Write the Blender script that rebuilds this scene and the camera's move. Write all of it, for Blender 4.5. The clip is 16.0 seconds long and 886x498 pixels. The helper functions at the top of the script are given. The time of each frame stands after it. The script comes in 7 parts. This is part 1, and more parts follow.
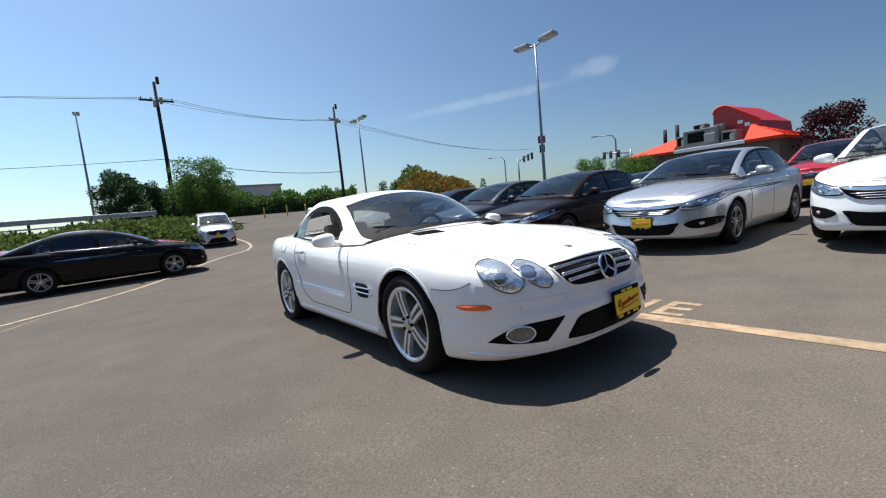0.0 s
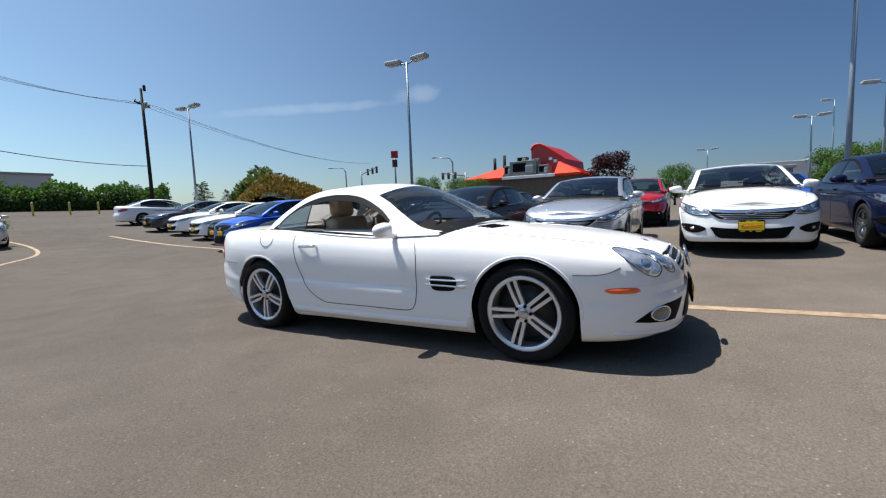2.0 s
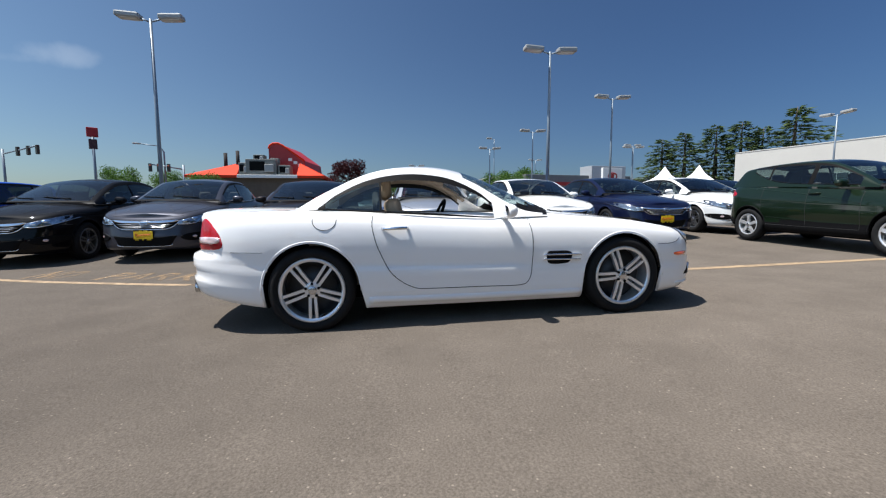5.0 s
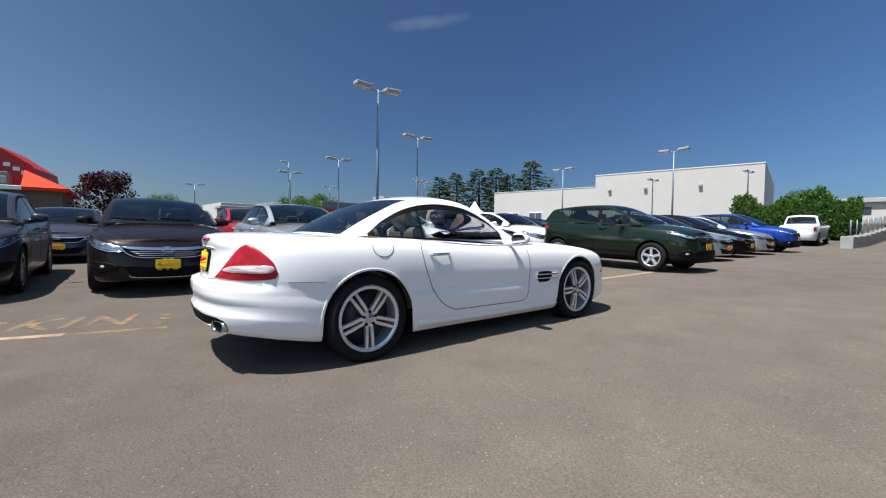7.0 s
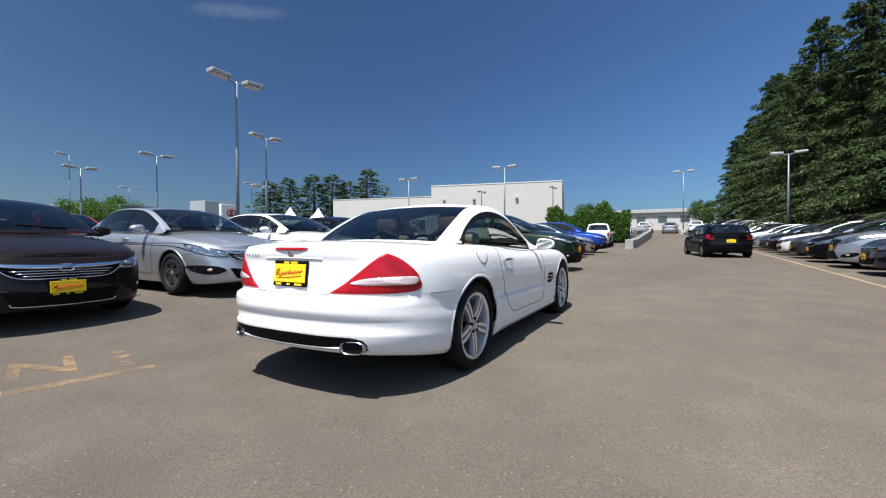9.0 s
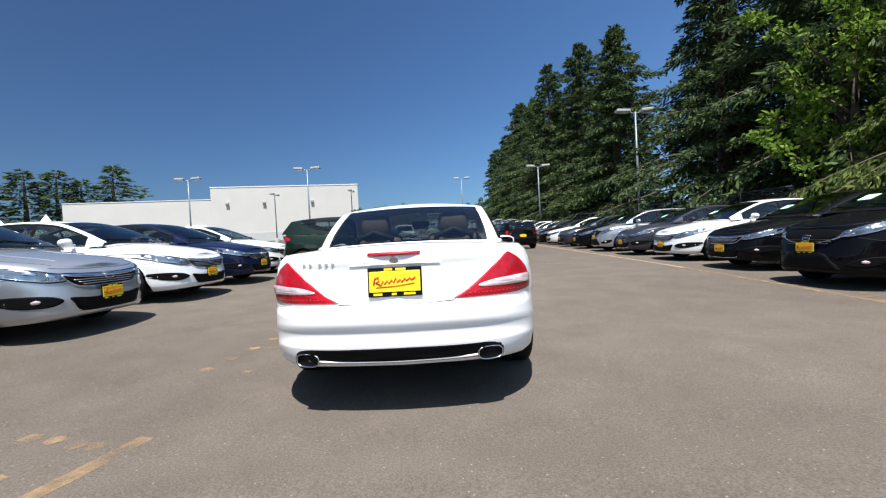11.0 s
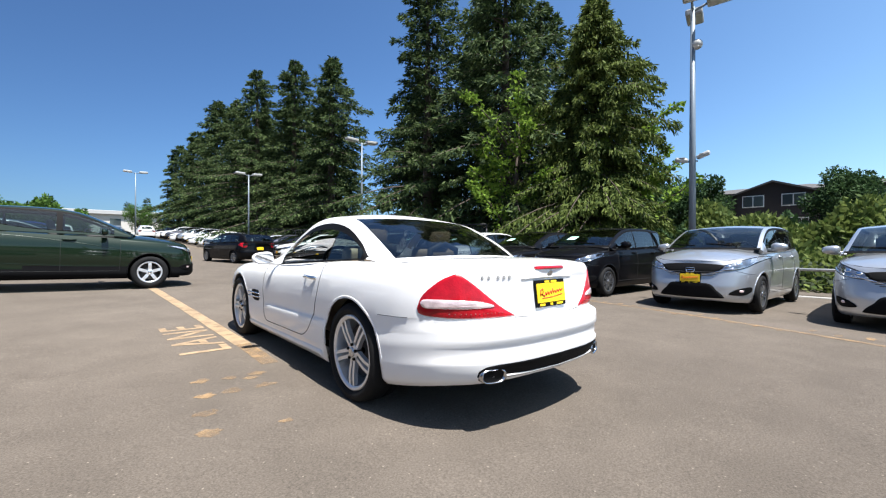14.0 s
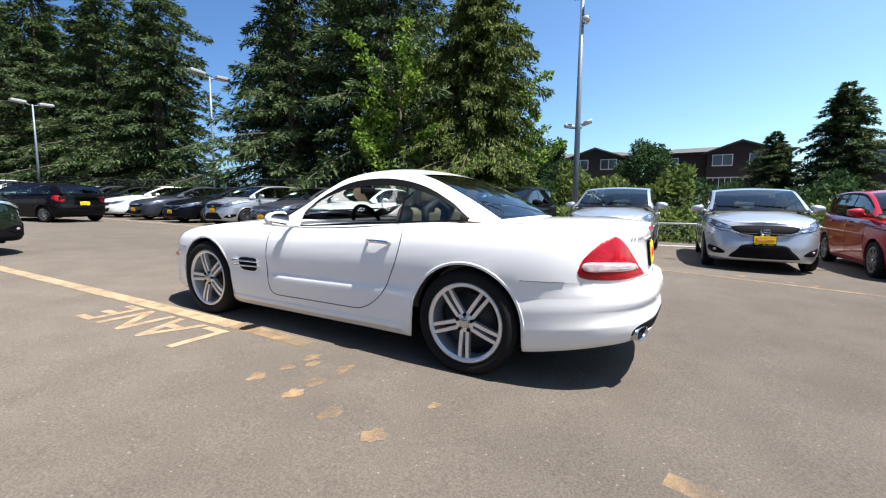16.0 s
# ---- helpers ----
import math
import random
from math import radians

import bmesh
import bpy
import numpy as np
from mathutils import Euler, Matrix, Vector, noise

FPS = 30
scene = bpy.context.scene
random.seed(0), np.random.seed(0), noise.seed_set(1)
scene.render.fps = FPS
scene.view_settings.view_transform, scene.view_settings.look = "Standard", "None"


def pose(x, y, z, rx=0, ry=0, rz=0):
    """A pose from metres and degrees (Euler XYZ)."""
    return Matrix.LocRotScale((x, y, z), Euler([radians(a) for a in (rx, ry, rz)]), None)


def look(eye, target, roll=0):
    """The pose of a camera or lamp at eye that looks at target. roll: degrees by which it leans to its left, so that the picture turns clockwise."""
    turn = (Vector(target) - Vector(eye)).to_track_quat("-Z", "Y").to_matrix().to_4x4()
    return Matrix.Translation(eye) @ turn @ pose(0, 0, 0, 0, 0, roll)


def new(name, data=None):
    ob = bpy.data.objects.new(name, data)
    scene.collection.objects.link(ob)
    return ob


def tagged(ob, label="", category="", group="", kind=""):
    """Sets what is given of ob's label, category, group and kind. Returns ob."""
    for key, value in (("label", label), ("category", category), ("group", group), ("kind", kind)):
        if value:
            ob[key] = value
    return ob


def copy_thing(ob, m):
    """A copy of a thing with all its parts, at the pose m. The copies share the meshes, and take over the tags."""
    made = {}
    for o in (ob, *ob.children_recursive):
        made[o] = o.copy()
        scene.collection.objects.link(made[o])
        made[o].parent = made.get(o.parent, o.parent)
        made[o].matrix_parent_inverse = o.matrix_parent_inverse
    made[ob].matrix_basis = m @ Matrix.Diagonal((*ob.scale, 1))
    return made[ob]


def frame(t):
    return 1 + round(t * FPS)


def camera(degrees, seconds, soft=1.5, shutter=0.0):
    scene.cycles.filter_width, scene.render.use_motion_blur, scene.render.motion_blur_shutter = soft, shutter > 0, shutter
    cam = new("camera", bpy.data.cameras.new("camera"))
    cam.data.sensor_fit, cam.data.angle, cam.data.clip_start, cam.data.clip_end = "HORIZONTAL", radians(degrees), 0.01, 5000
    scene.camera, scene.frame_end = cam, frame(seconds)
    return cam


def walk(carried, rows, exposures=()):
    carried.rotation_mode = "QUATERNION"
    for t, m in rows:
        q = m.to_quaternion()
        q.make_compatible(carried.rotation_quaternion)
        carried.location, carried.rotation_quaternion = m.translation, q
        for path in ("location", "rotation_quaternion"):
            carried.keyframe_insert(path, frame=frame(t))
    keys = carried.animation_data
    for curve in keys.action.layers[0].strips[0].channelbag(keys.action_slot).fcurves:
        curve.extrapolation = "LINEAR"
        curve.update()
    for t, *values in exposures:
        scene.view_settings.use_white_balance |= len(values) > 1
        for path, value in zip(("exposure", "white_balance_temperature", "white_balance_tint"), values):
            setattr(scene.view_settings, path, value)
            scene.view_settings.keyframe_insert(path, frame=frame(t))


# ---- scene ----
cam = camera(92.9, 16.0, soft=1.2)
PATH = [
    (0, (-2.233, -3.598, 1.089), (-1.052, -1.996, 0.885), -5.7),
    (0.5, (-2.611, -3.324, 1.072), (-1.27, -1.849, 0.905), -7.4),
    (1, (-2.94, -3.006, 1.063), (-1.45, -1.685, 0.881), -5.5),
    (1.5, (-3.217, -2.605, 1.068), (-1.591, -1.451, 0.912), -4.5),
    (2, (-3.429, -2.177, 1.051), (-1.706, -1.18, 0.855), -2.3),
    (2.5, (-3.624, -1.728, 1.029), (-1.794, -0.939, 0.857), -1.7),
    (3, (-3.791, -1.274, 0.988), (-1.902, -0.645, 0.8), -0.6),
    (3.2, (-3.851, -1.091, 0.999), (-1.947, -0.499, 0.832), -0.3),
    (5.3, (-4.16, 1.065, 0.931), (-2.205, 0.673, 0.773), -0.5),
    (5.5, (-4.138, 1.27, 0.946), (-2.191, 0.824, 0.836), -0.8),
    (6, (-4.074, 1.793, 0.944), (-2.229, 1.027, 0.843), 1.1),
    (6.5, (-3.896, 2.285, 0.931), (-2.123, 1.364, 0.843), 0.5),
    (7, (-3.678, 2.748, 0.931), (-2.087, 1.538, 0.862), 0.8),
    (7.5, (-3.38, 3.159, 0.909), (-1.915, 1.801, 0.809), -1.0),
    (8, (-3.038, 3.537, 0.906), (-1.777, 1.99, 0.784), -1.0),
    (8.5, (-2.647, 3.87, 0.887), (-1.525, 2.217, 0.776), -0.9),
    (9, (-2.213, 4.127, 0.909), (-1.222, 2.39, 0.881), -0.1),
    (9.5, (-1.795, 4.395, 0.918), (-1.036, 2.545, 0.858), -1.7),
    (10, (-1.364, 4.556, 0.926), (-0.786, 2.642, 0.852), -1.3),
    (10.2, (-1.185, 4.622, 0.924), (-0.745, 2.671, 0.892), -1.6),
    (12.3, (0.903, 4.558, 0.947), (0.508, 2.598, 0.899), -0.5),
    (12.5, (1.015, 4.521, 0.942), (0.52, 2.583, 0.948), 0.1),
    (13, (1.46, 4.338, 0.973), (0.689, 2.493, 1.014), -1.3),
    (13.5, (1.85, 4.101, 0.973), (0.808, 2.394, 0.94), -0.5),
    (14, (2.237, 3.813, 0.989), (0.933, 2.296, 0.987), 0.1),
    (14.5, (2.582, 3.506, 0.982), (1.118, 2.148, 0.874), -0.5),
    (15, (2.882, 3.16, 0.994), (1.312, 1.924, 0.906), 0.3),
    (15.5, (3.061, 2.798, 1.003), (1.387, 1.719, 0.827), -0.3),
    (16, (3.129, 2.377, 1.014), (1.386, 1.42, 0.804), 0.4),
]
walk(cam, [(t, look(eye, target, roll)) for t, eye, target, roll in PATH], exposures=[(0, .98), (3, .95), (8, .92), (10, 1.0), (12.5, 1.24), (16, 1.42)])

# ---- sky, sun, exposure ----
world = bpy.data.worlds.new("sky")
scene.world = world
world.use_nodes = True
wn = world.node_tree
wn.nodes.clear()
w_out = wn.nodes.new("ShaderNodeOutputWorld")
w_bg = wn.nodes.new("ShaderNodeBackground")
w_sky = wn.nodes.new("ShaderNodeTexSky")
w_sky.sky_type = "NISHITA"
w_sky.sun_disc = False
w_sky.sun_elevation = radians(67)
w_sky.sun_rotation = radians(2)
w_sky.air_density, w_sky.dust_density, w_sky.ozone_density = 1.0, 0.9, 2.6
w_bg.inputs["Strength"].default_value = 0.040
w_tint = wn.nodes.new("ShaderNodeMix")
w_tint.data_type, w_tint.blend_type = "RGBA", "MULTIPLY"
w_tint.inputs["Factor"].default_value = 1.0
w_tint.inputs["B"].default_value = (0.86, 1.0, 1.14, 1)
wn.links.new(w_sky.outputs[0], w_tint.inputs["A"])
# hand-set sky tint by direction: paler towards the sun and the trees' side, deeper away from them
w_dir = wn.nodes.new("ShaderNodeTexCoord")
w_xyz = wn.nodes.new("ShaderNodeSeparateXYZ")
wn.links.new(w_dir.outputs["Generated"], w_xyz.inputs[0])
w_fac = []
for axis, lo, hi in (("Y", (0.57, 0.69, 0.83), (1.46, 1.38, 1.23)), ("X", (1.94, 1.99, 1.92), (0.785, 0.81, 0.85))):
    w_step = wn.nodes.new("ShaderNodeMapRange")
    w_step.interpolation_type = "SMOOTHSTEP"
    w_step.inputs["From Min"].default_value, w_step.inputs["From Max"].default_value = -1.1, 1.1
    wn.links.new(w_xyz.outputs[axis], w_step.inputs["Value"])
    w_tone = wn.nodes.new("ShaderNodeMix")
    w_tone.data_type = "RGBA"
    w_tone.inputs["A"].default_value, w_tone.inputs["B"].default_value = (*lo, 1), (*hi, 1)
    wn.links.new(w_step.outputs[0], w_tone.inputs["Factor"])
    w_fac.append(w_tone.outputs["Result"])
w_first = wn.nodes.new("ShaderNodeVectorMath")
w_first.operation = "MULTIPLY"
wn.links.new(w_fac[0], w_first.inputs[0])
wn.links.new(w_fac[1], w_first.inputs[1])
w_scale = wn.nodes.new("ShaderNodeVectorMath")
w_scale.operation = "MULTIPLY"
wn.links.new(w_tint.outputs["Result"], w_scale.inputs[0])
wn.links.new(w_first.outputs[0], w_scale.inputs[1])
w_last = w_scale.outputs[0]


def wisp(centre, along, length, width, strength):
    """A thin high cloud: a soft streak round one direction of the sky, broken up by noise."""
    global w_last
    c = Vector(centre).normalized()
    u = (Vector(along) - c * c.dot(Vector(along))).normalized()
    v = c.cross(u)
    sq = []
    for axis, size in ((u, length), (v, width)):
        d = wn.nodes.new("ShaderNodeVectorMath")
        d.operation = "DOT_PRODUCT"
        d.inputs[1].default_value = tuple(axis / size)
        wn.links.new(w_dir.outputs["Generated"], d.inputs[0])
        q = wn.nodes.new("ShaderNodeMath")
        q.operation = "MULTIPLY"
        wn.links.new(d.outputs["Value"], q.inputs[0])
        wn.links.new(d.outputs["Value"], q.inputs[1])
        sq.append(q)
    s = wn.nodes.new("ShaderNodeMath")
    wn.links.new(sq[0].outputs[0], s.inputs[0])
    wn.links.new(sq[1].outputs[0], s.inputs[1])
    front = wn.nodes.new("ShaderNodeVectorMath")
    front.operation = "DOT_PRODUCT"
    front.inputs[1].default_value = tuple(c)
    wn.links.new(w_dir.outputs["Generated"], front.inputs[0])
    nz = wn.nodes.new("ShaderNodeTexNoise")
    nz.inputs["Scale"].default_value, nz.inputs["Detail"].default_value = 20.0, 8
    wn.links.new(w_dir.outputs["Generated"], nz.inputs["Vector"])
    edge = wn.nodes.new("ShaderNodeMath")
    edge.operation = "MULTIPLY_ADD"
    edge.inputs[1].default_value = -3.0
    wn.links.new(nz.outputs["Fac"], edge.inputs[0])
    wn.links.new(s.outputs[0], edge.inputs[2])
    soft = wn.nodes.new("ShaderNodeMapRange")
    soft.interpolation_type = "SMOOTHSTEP"
    soft.inputs["From Min"].default_value, soft.inputs["From Max"].default_value = -2.0, 0.0
    soft.inputs["To Min"].default_value, soft.inputs["To Max"].default_value = strength, 0.0
    wn.links.new(edge.outputs[0], soft.inputs["Value"])
    ahead = wn.nodes.new("ShaderNodeMath")
    ahead.operation = "GREATER_THAN"
    ahead.inputs[1].default_value = 0.3
    wn.links.new(front.outputs["Value"], ahead.inputs[0])
    both = wn.nodes.new("ShaderNodeMath")
    both.operation = "MULTIPLY"
    wn.links.new(soft.outputs[0], both.inputs[0])
    wn.links.new(ahead.outputs[0], both.inputs[1])
    mixer = wn.nodes.new("ShaderNodeMix")
    mixer.data_type = "RGBA"
    mixer.inputs["B"].default_value = (17.0, 17.5, 18.0, 1)
    wn.links.new(both.outputs[0], mixer.inputs["Factor"])
    wn.links.new(w_last, mixer.inputs["A"])
    w_last = mixer.outputs["Result"]


wisp((.665, .70, .222), (.334, -.342, .042), .20, .010, .09)
wisp((.815, .525, .252), (.334, -.342, .08), .05, .018, .11)
wisp((.735, -.51, .440), (.4, .5, -.10), .085, .014, .055)
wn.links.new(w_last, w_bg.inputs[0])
wn.links.new(w_bg.outputs[0], w_out.inputs[0])
sun = new("sun", bpy.data.lights.new("sun", "SUN"))
sun.data.energy, sun.data.angle, sun.data.color = 4.4, radians(0.53), (1.0, 0.975, 0.94)
sun.matrix_world = look((0.2, 10.8, 27), (0, 0, 0))


# ---- materials ----
def mat(name, color, rough=0.5, metal=0.0, coat=0.0, spec=0.5, bump=0.0, scale=40.0, vary=0.0, vscale=3.0, trans=0.0, emit=None, detail=4):
    m = bpy.data.materials.new(name)
    m.use_nodes = True
    nt = m.node_tree
    b = nt.nodes["Principled BSDF"]
    b.inputs["Base Color"].default_value = (*color, 1)
    b.inputs["Roughness"].default_value = rough
    b.inputs["Metallic"].default_value = metal
    b.inputs["Coat Weight"].default_value = coat
    b.inputs["Coat Roughness"].default_value = 0.03
    b.inputs["Specular IOR Level"].default_value = spec
    b.inputs["Transmission Weight"].default_value = trans
    if emit:
        b.inputs["Emission Color"].default_value = (*color, 1)
        b.inputs["Emission Strength"].default_value = emit
    if bump or vary:
        tc = nt.nodes.new("ShaderNodeTexCoord")
    if vary:
        n1 = nt.nodes.new("ShaderNodeTexNoise")
        n1.inputs["Scale"].default_value = vscale
        n1.inputs["Detail"].default_value = 6
        n2 = nt.nodes.new("ShaderNodeTexNoise")
        n2.inputs["Scale"].default_value = vscale * 14
        n2.inputs["Detail"].default_value = 3
        nt.links.new(tc.outputs["Object"], n1.inputs["Vector"])
        nt.links.new(tc.outputs["Object"], n2.inputs["Vector"])
        ad = nt.nodes.new("ShaderNodeMath")
        ad.operation = "MULTIPLY_ADD"
        ad.inputs[1].default_value = 0.35
        nt.links.new(n2.outputs["Fac"], ad.inputs[0])
        nt.links.new(n1.outputs["Fac"], ad.inputs[2])
        mr = nt.nodes.new("ShaderNodeMapRange")
        mr.inputs["From Min"].default_value, mr.inputs["From Max"].default_value = 0.35, 1.0
        mr.inputs["To Min"].default_value, mr.inputs["To Max"].default_value = 1 - vary, 1 + vary
        nt.links.new(ad.outputs[0], mr.inputs["Value"])
        mx = nt.nodes.new("ShaderNodeVectorMath")
        mx.operation = "SCALE"
        mx.inputs[0].default_value = color
        nt.links.new(mr.outputs[0], mx.inputs["Scale"])
        nt.links.new(mx.outputs[0], b.inputs["Base Color"])
    if bump:
        nb = nt.nodes.new("ShaderNodeTexNoise")
        nb.inputs["Scale"].default_value = scale
        nb.inputs["Detail"].default_value = detail
        nt.links.new(tc.outputs["Object"], nb.inputs["Vector"])
        bp = nt.nodes.new("ShaderNodeBump")
        bp.inputs["Strength"].default_value = bump
        bp.inputs["Distance"].default_value = 0.01
        nt.links.new(nb.outputs["Fac"], bp.inputs["Height"])
        nt.links.new(bp.outputs[0], b.inputs["Normal"])
    return m


def paint(name, color, flake=0.0, gloss=1.0):
    """Body colour under clear lacquer; flake: share of metal in it."""
    return mat(name, color, rough=0.35 if flake else 0.6, metal=flake, coat=gloss, spec=0.12 * gloss)


def tinted(name, tint, gloss_rough=0.02):
    """Car glass: tinted see-through with a mirror gloss that grows towards the edge."""
    m = bpy.data.materials.new(name)
    m.use_nodes = True
    nt = m.node_tree
    nt.nodes.clear()
    out = nt.nodes.new("ShaderNodeOutputMaterial")
    tr = nt.nodes.new("ShaderNodeBsdfTransparent")
    tr.inputs[0].default_value = (*tint, 1)
    gl = nt.nodes.new("ShaderNodeBsdfGlossy")
    gl.inputs["Roughness"].default_value = gloss_rough
    lw = nt.nodes.new("ShaderNodeLayerWeight")
    lw.inputs[0].default_value = 0.5
    pw = nt.nodes.new("ShaderNodeMath")
    pw.operation = "POWER"
    pw.inputs[1].default_value = 4.0
    nt.links.new(lw.outputs["Facing"], pw.inputs[0])
    fr = nt.nodes.new("ShaderNodeMath")
    fr.operation = "MULTIPLY_ADD"
    fr.inputs[1].default_value, fr.inputs[2].default_value = 0.85, 0.085
    nt.links.new(pw.outputs[0], fr.inputs[0])
    mx = nt.nodes.new("ShaderNodeMixShader")
    nt.links.new(fr.outputs[0], mx.inputs[0])
    nt.links.new(tr.outputs[0], mx.inputs[1])
    nt.links.new(gl.outputs[0], mx.inputs[2])
    nt.links.new(mx.outputs[0], out.inputs[0])
    return m


WHITE = paint("white_paint", (0.87, 0.862, 0.85))
PEARL = paint("pearl_white_paint", (0.78, 0.79, 0.78))
SILVER = paint("silver_paint", (0.50, 0.52, 0.55), 0.75)
STEELGREY = paint("grey_paint", (0.050, 0.052, 0.066), 0.5, 0.5)
BROWN = paint("brown_grey_paint", (0.014, 0.010, 0.0095), 0.3, 0.34)
BLACKP = paint("black_paint", (0.0025, 0.0025, 0.0035), 0, 0.32)
NAVY = paint("navy_paint", (0.006, 0.010, 0.036), 0.2, 0.5)
BLUE = paint("blue_paint", (0.012, 0.085, 0.50), 0.25)
DEEPBLUE = paint("deep_blue_paint", (0.008, 0.040, 0.26), 0.2, 0.6)
GREENP = paint("dark_green_paint", (0.0065, 0.0155, 0.007), 0.12, 0.95)
REDP = paint("red_paint", (0.38, 0.012, 0.018), 0.15)
GLASS = tinted("cabin_glass", (0.62, 0.72, 0.70))
GLASSD = tinted("dark_cabin_glass", (0.16, 0.19, 0.19))
GLASSM = tinted("green_cabin_glass", (0.42, 0.50, 0.48))
GLASSQ = tinted("green_tinted_glass", (0.27, 0.36, 0.35))
BLACK = mat("black_plastic", (0.005, 0.005, 0.0055), 0.6, spec=0.08, bump=0.15, scale=300)
RUBBER = mat("tyre_rubber", (0.0085, 0.0085, 0.009), 0.8, spec=0.25, bump=0.3, scale=120, vary=0.25, vscale=8)
SEAM = mat("panel_gap", (0.02, 0.02, 0.02), 0.8)
TEXTILE = mat("grey_seat_cloth", (0.07, 0.07, 0.072), 0.9, bump=0.2, scale=150, vary=0.1)
CHROME = mat("chrome", (0.80, 0.81, 0.83), 0.08, 1.0)
ALLOY = mat("wheel_alloy", (0.76, 0.77, 0.79), 0.3, 0.65, coat=0.5)
ALLOYD = mat("dark_alloy", (0.30, 0.31, 0.33), 0.3, 0.9)
DISC = mat("brake_disc", (0.07, 0.068, 0.066), 0.5, 0.8)
REDLENS = mat("red_lamp_lens", (0.38, 0.003, 0.011), 0.3, coat=0.6, spec=0.2, vary=0.4, vscale=14, bump=0.25, scale=70)
CLEARLENS = mat("clear_lamp_lens", (0.74, 0.58, 0.58), 0.15, 0.3, coat=1.0, vary=0.45, vscale=12, bump=0.12, scale=30)
LAMPIN = mat("lamp_reflector", (0.66, 0.68, 0.71), 0.18, 0.7, coat=1.0, vary=0.55, vscale=11, bump=0.8, scale=20, detail=2)
LAMPDK = mat("smoked_lamp_reflector", (0.30, 0.32, 0.35), 0.14, 0.85, coat=1.0, vary=0.9, vscale=7, bump=0.8, scale=16, detail=2)
AMBER = mat("amber_lens", (0.85, 0.12, 0.015), 0.12, coat=1.0)
YELLOW = mat("yellow_plate", (0.90, 0.62, 0.012), 0.45, vary=0.05, vscale=20)
REDINK = mat("red_ink", (0.55, 0.03, 0.01), 0.5)
BEIGE = mat("beige_leather", (0.34, 0.26, 0.18), 0.55, bump=0.2, scale=180, vary=0.08)
DARKTRIM = mat("dark_trim", (0.03, 0.03, 0.032), 0.6, bump=0.2, scale=200)
STICKER = mat("window_sticker", (0.60, 0.95, 0.80), 0.5)
BADGE = mat("badge_metal", (0.55, 0.56, 0.58), 0.2, 0.9)
GALV = mat("painted_steel_pole", (0.19, 0.23, 0.27), 0.45, 0.3, vary=0.12, vscale=2.0)
LAMPGREY = mat("lamp_housing", (0.34, 0.34, 0.33), 0.5, 0.1, vary=0.1)
DIFFUSER = mat("lamp_diffuser", (0.42, 0.43, 0.41), 0.35, coat=0.4)
WOODPOLE = mat("creosoted_wood", (0.016, 0.014, 0.014), 0.85, bump=0.5, scale=60, vary=0.3)
WIRE = mat("cable", (0.03, 0.03, 0.035), 0.6)


# ---- helpers for building ----
def mesh_of(name, verts, faces, material=None, smooth=True):
    me = bpy.data.meshes.new(name)
    me.from_pydata([tuple(v) for v in verts], [], faces)
    me.validate()
    if smooth:
        me.shade_smooth()
    if material:
        me.materials.append(material)
    return me


def part(name, me, material=None, parent=None, label="", m=None, smooth=None):
    """Links a mesh or bmesh as one object under a thing or under a part."""
    if isinstance(me, bmesh.types.BMesh):
        bm = me
        me = bpy.data.meshes.new(name)
        bmesh.ops.recalc_face_normals(bm, faces=bm.faces)
        bm.to_mesh(me)
        bm.free()
        if smooth:
            me.shade_smooth()
    if material and not me.materials:
        me.materials.append(material)
    ob = new(name, me)
    if parent:
        ob.parent = parent
    if m is not None:
        ob.matrix_basis = m
    if label:
        tagged(ob, label)
    return ob


def thing(name, label, category, m=None, group="", kind="", me=None):
    ob = new(name, me)
    if m is not None:
        ob.matrix_basis = m
    return tagged(ob, label, category, group, kind)


def add_box(bm, cx, cy, cz, sx, sy, sz, bevel=0.0, m=None):
    r = bmesh.ops.create_cube(bm, size=1.0)
    vs = r["verts"]
    bmesh.ops.scale(bm, vec=(sx, sy, sz), verts=vs)
    if bevel:
        es = list({e for v in vs for e in v.link_edges})
        q = bmesh.ops.bevel(bm, geom=es, offset=bevel, segments=2, affect="EDGES", profile=0.5)
        vs = list({v for f in q["faces"] for v in f.verts} | {v for v in vs if v.is_valid})
    bmesh.ops.translate(bm, vec=(cx, cy, cz), verts=vs)
    if m is not None:
        bmesh.ops.transform(bm, matrix=m, verts=vs)
    return vs


def box(cx, cy, cz, sx, sy, sz, bevel=0.0, m=None):
    bm = bmesh.new()
    add_box(bm, cx, cy, cz, sx, sy, sz, bevel, m)
    return bm


